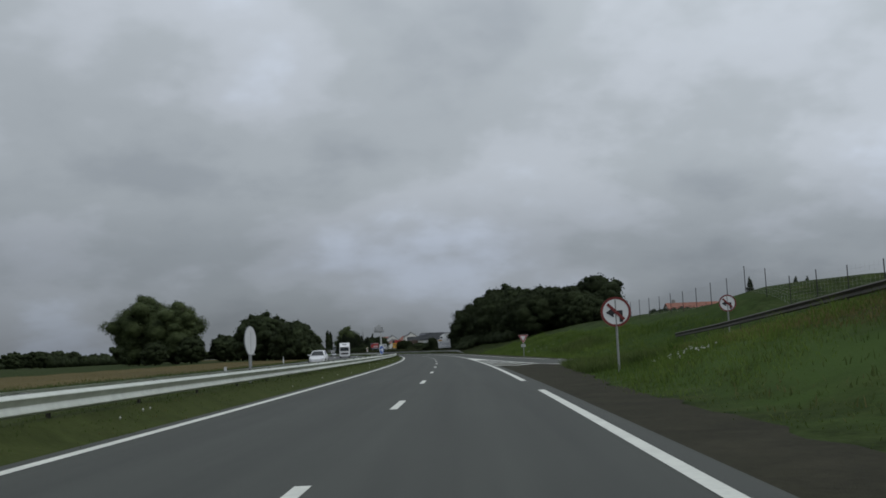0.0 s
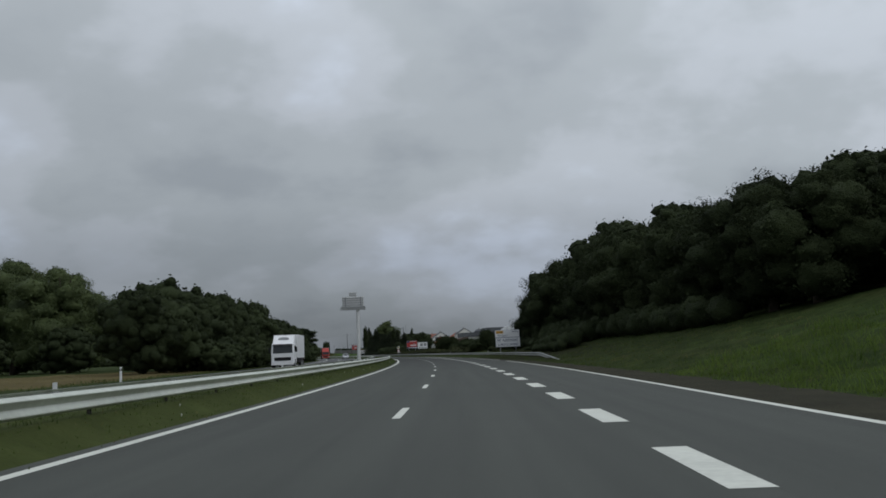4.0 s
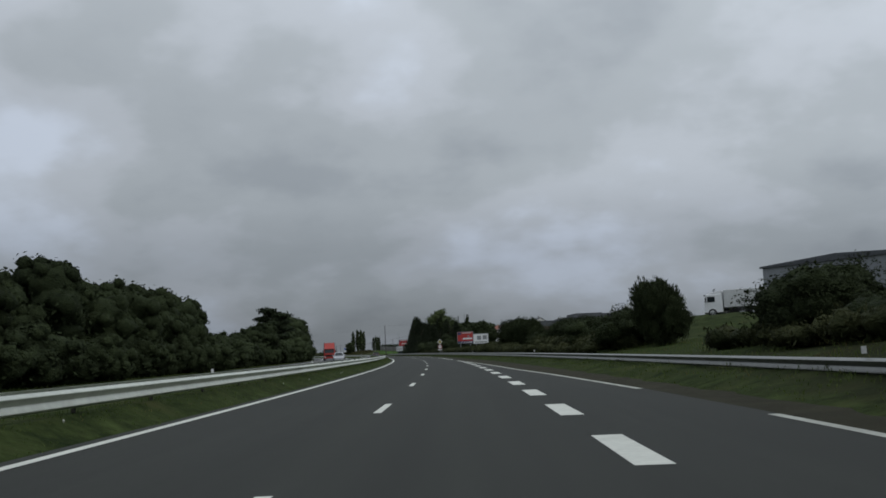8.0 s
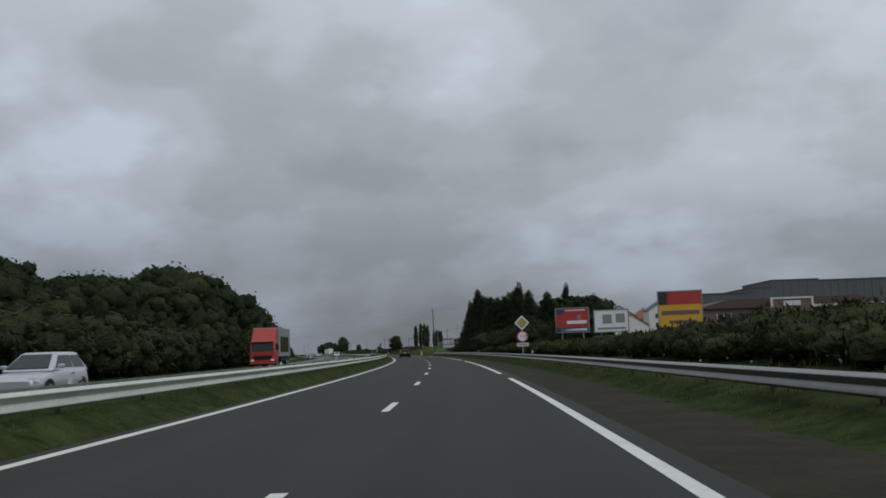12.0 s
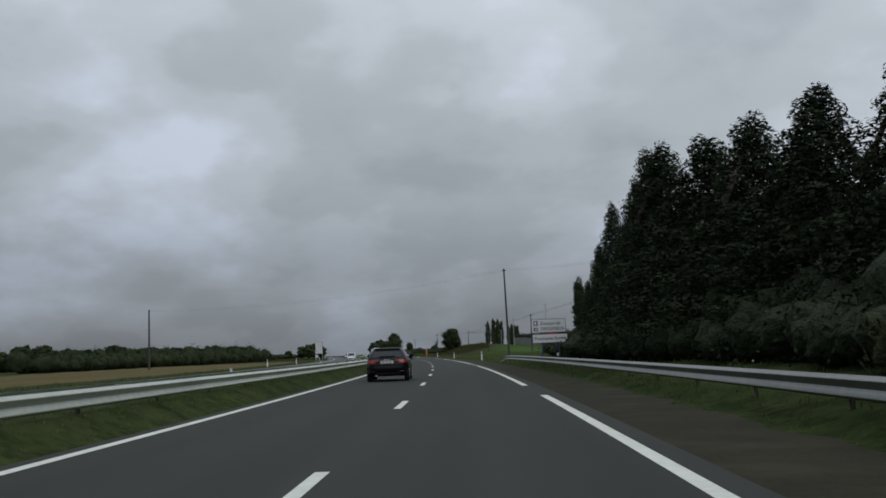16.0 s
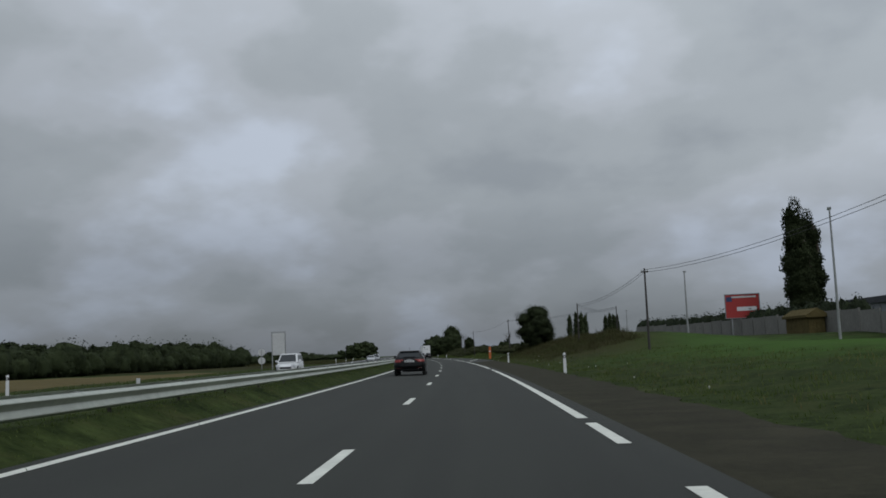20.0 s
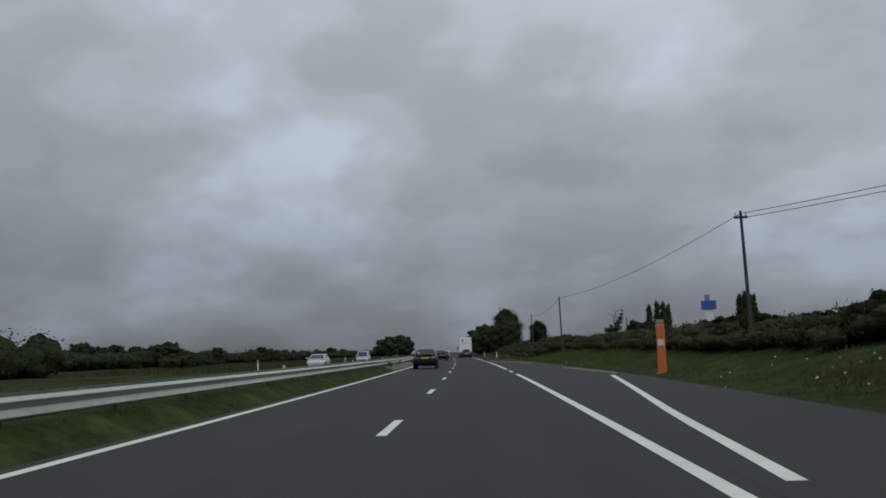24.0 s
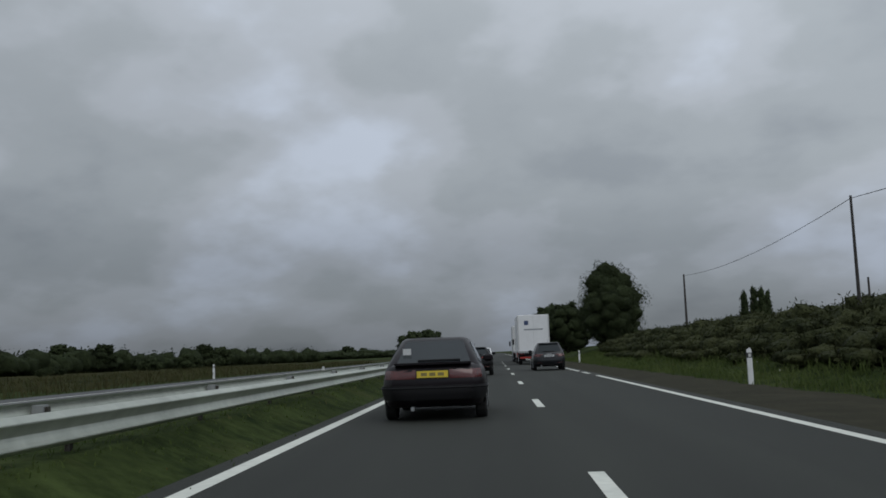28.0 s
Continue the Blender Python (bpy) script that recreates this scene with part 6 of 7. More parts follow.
def lorry(label, m, cab_mat, box_mat, box_len=6.5, wide=2.4, tall=3.5, name="lorry", lit_mark=None, red_low=False, side_mark=None):
    """A box lorry; y ahead, the cab in front."""
    ob = thing(name, label, "lorry", m)
    L = box_len + 2.0
    yb = -L / 2
    part("cargo_box", Build().loft([ring_rect(wide / 2, yb, yb + box_len, 1.05, 0.04), ring_rect(wide / 2, yb, yb + box_len, tall - 0.03, 0.04), ring_rect(wide / 2 - 0.03, yb + 0.03, yb + box_len - 0.03, tall, 0.04)]), box_mat, ob)
    part("chassis", Build().box((0, 0, 0.82), (wide * 0.5, L * 0.96, 0.3)), TRIM, ob)
    for sd in (1, -1):
        part("box_edge", Build().box((sd * (wide / 2 - 0.05), yb - 0.01, (1.05 + tall) / 2), (0.09, 0.03, tall - 1.05)), OFFWHITE, ob)
        part("side_guard", Build().box((sd * wide * 0.48, -0.6, 0.75), (0.05, box_len * 0.55, 0.35)), RED if red_low else TRIM, ob)
        part("tail_light", Build().box((sd * wide * 0.40, yb + 0.02, 0.86), (0.36, 0.06, 0.12)), TAIL, ob)
        part("mud_flap", Build().box((sd * wide * 0.38, yb + 0.5, 0.55), (0.5, 0.03, 0.5)), TRIM, ob)
    part("rear_sill", Build().box((0, yb + 0.03, 0.98), (wide, 0.08, 0.14)), POST_STEEL, ob)
    part("door_seam", Build().box((0, yb - 0.004, (1.05 + tall) / 2), (0.02, 0.012, tall - 1.1)), OFFWHITE, ob)
    part("under_bar", Build().box((0, yb + 0.08, 0.55), (wide * 0.9, 0.1, 0.12)), RED if red_low else TRIM, ob)
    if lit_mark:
        part("badge_square", Build().box((-wide * 0.22, yb - 0.008, tall - 0.62), (0.34, 0.012, 0.34)), lit_mark, ob, "plain blue emblem")
        part("text_bar", Build().box((0, yb - 0.008, tall - 1.15), (1.5, 0.012, 0.10)), CLAD, ob)
    if side_mark:
        for sd in (1, -1):
            part("side_panel", Build().box((sd * (wide / 2 + 0.006), -0.9, 2.2), (0.012, box_len * 0.72, 1.5)), side_mark, ob)
    yc = yb + box_len + 0.15
    cab = Build().loft([ring_rect(wide / 2 - 0.02, yc, yc + 1.95, 0.55, 0.12), ring_rect(wide / 2 - 0.02, yc, yc + 1.98, 1.5, 0.14), ring_rect(wide / 2 - 0.06, yc, yc + 1.80, 2.45, 0.16), ring_rect(wide / 2 - 0.2, yc + 0.05, yc + 1.5, 2.62, 0.16)])
    part("cab", cab, cab_mat, ob)
    part("roof_deflector", Build().loft([ring_rect(wide / 2 - 0.12, yc, yc + 1.55, 2.58, 0.1), ring_rect(wide / 2 - 0.14, yc, yc + 0.5, tall - 0.08, 0.1)]), cab_mat, ob)
    part("windscreen", Build().add([(-wide * 0.42, yc + 1.985, 1.55), (wide * 0.42, yc + 1.985, 1.55), (wide * 0.40, yc + 1.86, 2.3), (-wide * 0.40, yc + 1.86, 2.3), (-wide * 0.42, yc + 1.93, 1.55), (wide * 0.42, yc + 1.93, 1.55), (wide * 0.40, yc + 1.80, 2.3), (-wide * 0.40, yc + 1.80, 2.3)],
                                   [(0, 1, 2, 3), (7, 6, 5, 4), (0, 4, 5, 1), (1, 5, 6, 2), (2, 6, 7, 3), (3, 7, 4, 0)]), CAR_GLASS, ob)
    part("sun_visor", Build().box((0, yc + 1.90, 2.40), (wide * 0.82, 0.22, 0.10)), TRIM, ob)
    part("emblem", disc(0.34, 0, 0.02, 20), GREY, ob, "plain grey oval emblem", m=pose(0, yc + 1.08, 2.98, -32, 0, 180) @ Matrix.Diagonal((1.6, 1, 0.6, 1)))
    part("wiper", Build().box((0.25, yc + 2.0, 1.62), (0.7, 0.03, 0.03)), TRIM, ob)
    part("grille", Build().box((0, yc + 1.97, 0.98), (wide * 0.7, 0.06, 0.34)), TRIM, ob)
    part("bumper", Build().box((0, yc + 1.98, 0.55), (wide * 0.96, 0.14, 0.3)), cab_mat, ob)
    for sd in (1, -1):
        part("side_window", Build().box((sd * (wide / 2 - 0.03), yc + 1.2, 1.95), (0.05, 0.8, 0.6)), CAR_GLASS, ob)
        part("mirror", Build().box((sd * (wide / 2 + 0.16), yc + 1.75, 1.9), (0.16, 0.1, 0.5)), TRIM, ob)
        part("headlight", Build().box((sd * wide * 0.38, yc + 2.04, 0.75), (0.3, 0.06, 0.16)), HEAD, ob)
        for y in (yc + 1.1, yb + 1.5, yb + 2.6):
            wheel(ob, sd * (wide / 2 - 0.16), y, 0.48, 0.3)
    return ob


# same carriageway; one hatchback and one fastback repeated, each copy fitted to one view
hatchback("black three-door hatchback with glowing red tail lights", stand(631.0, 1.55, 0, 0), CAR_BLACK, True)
fastback("dark aubergine fastback car with a yellow number plate", stand(819.1, 1.92, 0, 0), CAR_MAROON)
hatchback("black hatchback behind the white lorry", stand(854.1, -2.1, 0, 0), CAR_DARKGREY, height=1.5)
lorry("white box lorry with a blue emblem on its rear doors", stand(881, -2.35, 0), OFFWHITE, WHITE, 8.5, 2.5, 3.9, lit_mark=NAVY, red_low=True)
lorry("white box lorry in the queue ahead", stand(900, -2.35, 0), OFFWHITE, OFFWHITE, 7.5, 2.5, 3.6)
fastback("dark aubergine fastback car repeated at an earlier place in the overtaking lane", stand(758.6, 1.96, 0, 0), CAR_MAROON)
hatchback("black three-door hatchback repeated at an earlier place, red tail lights lit", stand(502.8, 1.58, 0, 0), CAR_BLACK, True)
hatchback("black hatchback with red tail lights, repeated further along the overtaking lane", stand(848, 1.8, 0), CAR_BLACK, True)
estate("white car far along the overtaking lane", stand(893, 1.8, 0), CAR_WHITE, 1.5)
# oncoming carriageway
hatchback("white hatchback with dark windows on the opposite carriageway", stand(93, 12.0, 0, 180), CAR_WHITE, height=1.5)
lorry("white box lorry with a painted cab deflector", stand(213, 14.8, 0, 180), WHITE, WHITE, 6.4, 2.35, 3.4)
hatchback("pale silver car on the opposite carriageway", stand(377, 11.9, 0, 180), CAR_SILVER, height=1.5)
lorry("red lorry with dark green sides on the opposite carriageway", stand(440, 15.4, 0, 180), RED, GREY, 8.0, 2.45, 3.8, side_mark=LEAF)
estate("white delivery van on the opposite carriageway", stand(652, 12.0, 0, 180), CAR_WHITE, 1.62, name="van")
hatchback("silver saloon on the opposite carriageway", stand(774, 12.2, 0, 180), CAR_SILVER)
estate("silver people carrier on the opposite carriageway", stand(815, 12.2, 0, 180), CAR_SILVER, 1.65)


# ---- billboards ----
def billboard(label, s, d, zc, w, h, turn, mat, extra):
    base = float(lie(s, d)) - 0.2
    ob = place("billboard", label, s, d, base, turn, "billboard", "billboards")
    z = zc - base
    p = part("panel", Build().box((0, 0, z), (w, 0.12, h)), mat, ob)
    fr = Build()
    for cx, cz, sx, sz in ((0, z + h / 2, w + 0.12, 0.1), (0, z - h / 2, w + 0.12, 0.1), (-w / 2, z, 0.1, h), (w / 2, z, 0.1, h)):
        fr.box((cx, 0, cz), (sx, 0.18, sz))
    part("frame", fr, GREY, ob)
    for x in (-w * 0.32, w * 0.32):
        part("leg", Build().box((x, 0.12, z / 2), (0.14, 0.16, z)), POST_STEEL, ob)
        part("brace", Build().tube([(x, 0.9, 0), (x, 0.16, z)], 0.04, 6), POST_STEEL, ob)
    for nme, m2, cx, cz, sx, sz in extra:
        part(nme, Build().box((cx, -0.07, z + cz), (sx, 0.02, sz)), m2, p)
    return ob


billboard("orange-red billboard with white bars and a blue lower band", 452, -16.6, 3.9, 3.7, 2.7, -14, BOARD_RED,
          [("picture", NAVY, -1.35, 0.95, 0.8, 0.55), ("headline", OFFWHITE, 0.35, 1.1, 2.2, 0.16), ("emblem", GREY, 0.75, 0.35, 0.4, 0.45), ("letter_bar", WHITE, 0.5, -0.25, 2.2, 0.36), ("blue_band", NAVY, 0, -1.08, 3.6, 0.5), ("number_bar", WHITE, 0.1, -1.08, 3.0, 0.24)])
billboard("white billboard with a round grey emblem", 441, -18.6, 3.4, 3.4, 2.2, -12, WHITE,
          [("emblem", GREY, 0.9, 0.25, 0.9, 0.9), ("picture", GREY, -0.4, 0.2, 0.9, 0.9), ("text_bar", GREY, 0, -0.75, 2.8, 0.2)])
billboard("red and yellow billboard with a dark emblem", 438, -24.8, 4.2, 4.2, 3.6, -12, AMBER,
          [("red_panel", BOARD_RED, 0.4, 1.15, 3.3, 1.3), ("dark_panel", BLACK, -1.55, 1.15, 1.0, 1.3), ("text_bar", BROWN, 0, -0.3, 3.6, 0.4), ("text_bar", BROWN, 0.2, -1.2, 2.6, 0.3)])
billboard("small white notice board on posts", 446, -27, 2.9, 2.6, 1.1, -12, WHITE, [("text_bar", GREY, 0, 0.2, 2.0, 0.14), ("text_bar", RED, 0, -0.2, 2.0, 0.14)])
billboard("low orange notice board by the yard", 434, -27, 2.4, 1.5, 1.0, -12, ORANGE, [("text_bar", OFFWHITE, 0, 0, 1.1, 0.2)])
billboard("red billboard with white writing bars above the yard wall", 695, -38.6, 5.6, 4.2, 3.0, -10, BOARD_RED,
          [("headline", OFFWHITE, 0.2, 1.15, 3.0, 0.22), ("letter_bar", WHITE, 0.5, -0.35, 2.4, 0.5), ("dark_panel", NAVY, -1.6, 0.9, 0.7, 0.6)])
bl = place("billboard", "pale billboard on two tall posts beyond the opposite carriageway", 698, 20.4, -0.2, 176, "billboard", "billboards")
for x in (-0.85, 0.85):
    part("leg", Build().box((x, 0, 2.4), (0.12, 0.12, 4.8)), POST_STEEL, bl)
part("panel", Build().box((0, 0, 3.4), (1.60, 0.08, 2.8)), OFFWHITE, bl)
part("panel_head", Build().box((0, 0, 4.92), (1.9, 0.1, 0.10)), POST_STEEL, bl)
rs = place("round_sign_back", "two round signs on one post seen from behind", 686, 20.5, -0.1, 180)
post(rs, 0, 0, 2.6)
part("plate", disc(0.40, 0, 0.02, cz=2.2), OFFWHITE, rs)
part("plate", disc(0.40, 0, 0.02, cz=1.25), OFFWHITE, rs)

# orange emergency call post
oc = place("emergency_post", "tall orange box-shaped emergency call post on the verge", 727.4, -8.75, float(lie(727.4, -8.75)) - 0.05, -12, "emergency phone")
part("body", Build().loft([ring_rect(0.17, -0.14, 0.14, 0, 0.05), ring_rect(0.17, -0.14, 0.14, 1.95, 0.05), ring_rect(0.13, -0.10, 0.10, 2.05, 0.05)]), ORANGE, oc)
part("cap", Build().box((0, 0, 2.12), (0.30, 0.26, 0.14)), CONCRETE, oc)
part("speaker_panel", Build().box((0, -0.145, 1.28), (0.24, 0.012, 0.24)), OFFWHITE, oc)
part("base_block", Build().box((0, 0, 0.03), (0.5, 0.45, 0.1)), CONCRETE, oc)

# blue-headed totem
bt = place("totem_sign", "white totem column with a blue head panel", 767.5, -21.2, float(lie(767.5, -21.2)) - 0.1, -20, "sign")
TH = 4.23 - float(lie(767.5, -21.2)) + 0.1
part("column", Build().box((0, 0, TH / 2), (0.55, 0.4, TH)), WHITE, bt)
part("head", Build().loft([ring_rect(0.60, -0.28, 0.28, TH - 0.36, 0.1), ring_rect(0.60, -0.28, 0.28, TH + 0.36, 0.1)]), BLUE, bt, "blue head panel")
part("figure", Build().box((-0.1, 0, TH + 0.62), (0.4, 0.3, 0.5)), GREY, bt)


# ---- buildings ----
def shed(label, s, d, turn, w, l, h, wall, roof, doors=3, sign=None, z=None):
    ob = place("warehouse", label, s, d, (float(lie(s, d)) if z is None else z) - 0.3, turn, "warehouse", "yard buildings")
    h += 0.3
    body = part("wall", Build().box((0, 0, h / 2), (w, l, h)), wall, ob)
    part("roof", Build().prism([(-w / 2 - 0.3, h), (w / 2 + 0.3, h), (w / 2 + 0.3, h + 0.25), (0, h + 0.9), (-w / 2 - 0.3, h + 0.25)], -l / 2 - 0.3, l / 2 + 0.3), roof, ob)
    n = int(w / 1.2)
    for k in range(n):
        part("panel_rib", Build().box((-w / 2 + (k + 0.5) * w / n, -l / 2 - 0.02, h / 2), (0.08, 0.05, h - 0.1)), wall, body)
    for k in range(doors):
        x = -w / 2 + (k + 0.5) * w / doors
        dr = part("roller_door", Build().box((x, -l / 2 - 0.04, 1.7), (2.6, 0.08, 3.0)), OFFWHITE, ob)
        for zz in (0.8, 1.4, 2.0, 2.6):
            part("door_slat", Build().box((x, -l / 2 - 0.085, zz), (2.6, 0.02, 0.05)), GREY, dr)
    if sign:
        part("sign_band", Build().box((0, -l / 2 - 0.06, h - 0.8), (w * 0.5, 0.06, 0.8)), sign, ob)
    return ob


shed("grey metal-clad warehouse beside a lorry yard", 352, -62, -62, 24, 18, 7.2, CLAD, SLATE, 4)
sw = place("warehouse", "dark grey warehouse with a stepped roofline beyond the billboards", 484, -58, float(lie(484, -58)) - 0.3, -4, "warehouse", "yard buildings")
for x0, x1, top in ((-15, -7.8, 7.0), (-7.8, -4.7, 7.7), (-4.7, 2.4, 8.7), (2.4, 7.4, 8.5), (7.4, 18, 8.5)):
    bay = part("wall", Build().box(((x0 + x1) / 2, 7, top / 2 + 0.15), (x1 - x0 - 0.02, 14, top + 0.3)), SLATE_WALL, sw)
    part("roof_edge", Build().box(((x0 + x1) / 2, 7, top + 0.37), (x1 - x0 + 0.1, 14.2, 0.14)), SLATE, bay)
    for k in range(int((x1 - x0) / 1.2)):
        part("panel_rib", Build().box((x0 + 0.6 + 1.2 * k, -0.02, top / 2), (0.08, 0.05, top)), SLATE_WALL, bay)
shop = place("shop", "low brown brick shop with a white-framed porch beyond the billboards", 463, -46, float(lie(463, -46)) - 0.2, -4, "shop", "yard buildings")
part("wall", Build().box((0.5, 6, 2.1), (22, 12, 4.2)), BROWN, shop)
part("roof", Build().prism([(-10.9, 4.2), (11.9, 4.2), (11.9, 4.4), (9.0, 5.3), (-7.5, 5.3), (-10.9, 4.4)], -0.4, 12.4), ROOF_BROWN, shop)
part("fascia", Build().box((7.0, -0.43, 4.22), (9.8, 0.05, 0.3)), OFFWHITE, shop, "white fascia board")
porch = part("porch", Build().box((0, -0.9, 2.55), (5.0, 1.8, 5.1)), BROWN, shop)
for x in (-2.5, 2.5):
    part("porch_post", Build().box((x, -1.85, 2.6), (0.28, 0.12, 5.2)), OFFWHITE, porch, "white corner post")
part("porch_head", Build().box((0, -1.85, 5.2), (5.3, 0.14, 0.22)), OFFWHITE, porch)
part("sign_band", Build().box((0, -1.86, 4.55), (2.1, 0.08, 0.6)), OFFWHITE, porch)
part("door", Build().box((-0.1, -1.84, 1.7), (1.1, 0.08, 3.0)), WINDOW, porch)
part("door_frame", Build().box((-0.72, -1.86, 1.7), (0.14, 0.10, 3.0)), OFFWHITE, porch)
for x in (5.2, 8.4, -5.0, -8.0):
    win = part("window", Build().box((x, -0.04, 2.9), (1.6, 0.08, 1.2)), WINDOW, shop)
    part("window_frame", Build().box((x, -0.06, 2.28), (1.8, 0.12, 0.14)).box((x - 0.85, -0.06, 2.9), (0.12, 0.12, 1.3)).box((x + 0.85, -0.06, 2.9), (0.12, 0.12, 1.3)).box((x, -0.06, 2.9), (0.08, 0.12, 1.2)), OFFWHITE, win)
shed("white low yard office behind shrubs", 389, -30, -20, 9, 8, 3.9, RENDER_W, SLATE, 2, OFFWHITE)
shed("long grey yard building behind the wall", 690, -64, -78, 62, 16, 3.4, CLAD, SLATE, 4)
shed("pale yellow building by the yard", 630, -66, -70, 12, 12, 4.0, SANDY, SLATE, 1)
shed("dark grey building behind the trees", 676, -80, -75, 26, 16, 6.6, CLAD, SLATE, 2)


def house(label, s, d, turn, w, l, h, roof, z):
    ob = place("house", label, s, d, z - 0.5, turn, "house", "houses on the slope")
    h += 0.5
    part("wall", Build().prism([(-w / 2, 0), (w / 2, 0), (w / 2, h), (0, h + w * 0.32), (-w / 2, h)], -l / 2, l / 2), RENDER_W, ob)
    for sd in (1, -1):
        ang = math.atan2(w * 0.32, w / 2)
        ln = math.hypot(w * 0.32, w / 2) + 0.35
        part("roof_slope", Build().box((sd * (w / 4 + 0.1), 0, h + w * 0.16 + 0.05), (ln, l + 0.5, 0.14), Matrix.Rotation(sd * ang, 4, "Y")), roof, ob)
    part("chimney", Build().box((0.3, l * 0.35, h + w * 0.34), (0.6, 0.5, 1.3)), CONCRETE, ob)
    for x in (-w * 0.25, w * 0.25):
        for zz in (1.7, 4.1) if h > 5 else (1.7,):
            wn_ = part("window", Build().box((x, -l / 2 - 0.02, zz), (1.0, 0.06, 1.2)), WINDOW, ob)
            part("window_frame", Build().box((x, -l / 2 - 0.03, zz - 0.65), (1.2, 0.12, 0.1)), WHITE, wn_)
    for y in (-l * 0.25, l * 0.25):
        part("side_window", Build().box((-w / 2 - 0.02, y, 1.7), (0.06, 1.0, 1.2)), WINDOW, ob)


hr = random.Random(9)
for s, d in ((556, -52), (572, -56), (588, -60), (604, -62), (592, -74), (612, -78), (606, -90), (618, -66)):
    house("white rendered house with a pitched roof on the slope", s, d, hr.uniform(-40, 40), hr.uniform(7, 9), hr.uniform(8, 12), hr.choice([3.0, 5.2]), hr.choice([SLATE, ROOF_TILE, SLATE]), float(lie(s, d)) + 0.4)
row(["oak", "oak2"], 612, 626, 2.2, (-60, -112), 5.2, "trees above the houses", 3, 0.25, 1.1)
house("pale house with a red tiled roof behind the fence", 173, -53, 90, 7, 10, 1.9, ROOF_TILE, 3.6)
house("white rendered house far behind the field", 1010, 150, -20, 8, 11, 3.2, SLATE, float(lie(1010, 150)))

# yard wall of concrete panels
wall = thing("yard_wall", "grey concrete panel wall along the grass field", "wall")
panel_me = Build().box((0, 1.95, 1.05), (0.10, 3.84, 2.1)).mesh("wall_panel", WALL_GREY)
wpost_me = Build().box((0, 0, 1.08), (0.18, 0.16, 2.2)).mesh("wall_post", WALL_GREY)
for k in range(31):
    s = 626 + 4 * k
    z = float(lie(s, -38))
    part("wall_panel", panel_me, WALL_GREY, wall, m=stand(s, -38, z))
    part("wall_post", wpost_me, WALL_GREY, wall, m=stand(s, -38, z))
# sandy heap and brown end of the wall
shed("low sandy-coloured shed built against the wall", 672, -37.0, 0, 1.6, 6, 1.5, FIELD, FIELD, 0)

# lorries standing in the yard
lorry("white tipper lorry standing in the yard", stand(330, -34, float(lie(330, -34)), 60), WHITE, OFFWHITE, 4.5, 2.4, 2.9)
lorry("white lorry standing in the yard behind shrubs", stand(352, -31, float(lie(352, -31)), 70), WHITE, WHITE, 6.0, 2.5, 3.4)
tk = thing("tank_trailer", "white cylindrical tank trailer standing in the yard", "trailer", stand(343, -40, float(lie(343, -40)), 65))
part("tank", Build().tube([(0, -3.6, 2.0), (0, -3.4, 2.0), (0, 3.4, 2.0), (0, 3.6, 2.0)], [0.75, 1.1, 1.1, 0.75], 20), WHITE, tk)
part("chassis", Build().box((0, 0, 0.85), (1.0, 7.0, 0.25)), TRIM, tk)
for sd in (1, -1):
    for y in (-2.6, -1.5, 2.4):
        wheel(tk, sd * 1.0, y, 0.48, 0.3)
for k, (s, d) in enumerate(((446, -31), (450, -33), (455, -34), (460, -36), (436, -31), (428, -30))):
    estate("parked car in front of the shops", stand(s, d, float(lie(s, d)), hr.uniform(40, 80)), hr.choice([CAR_WHITE, CAR_SILVER, CAR_DARKGREY]), 1.5, group="parked cars")


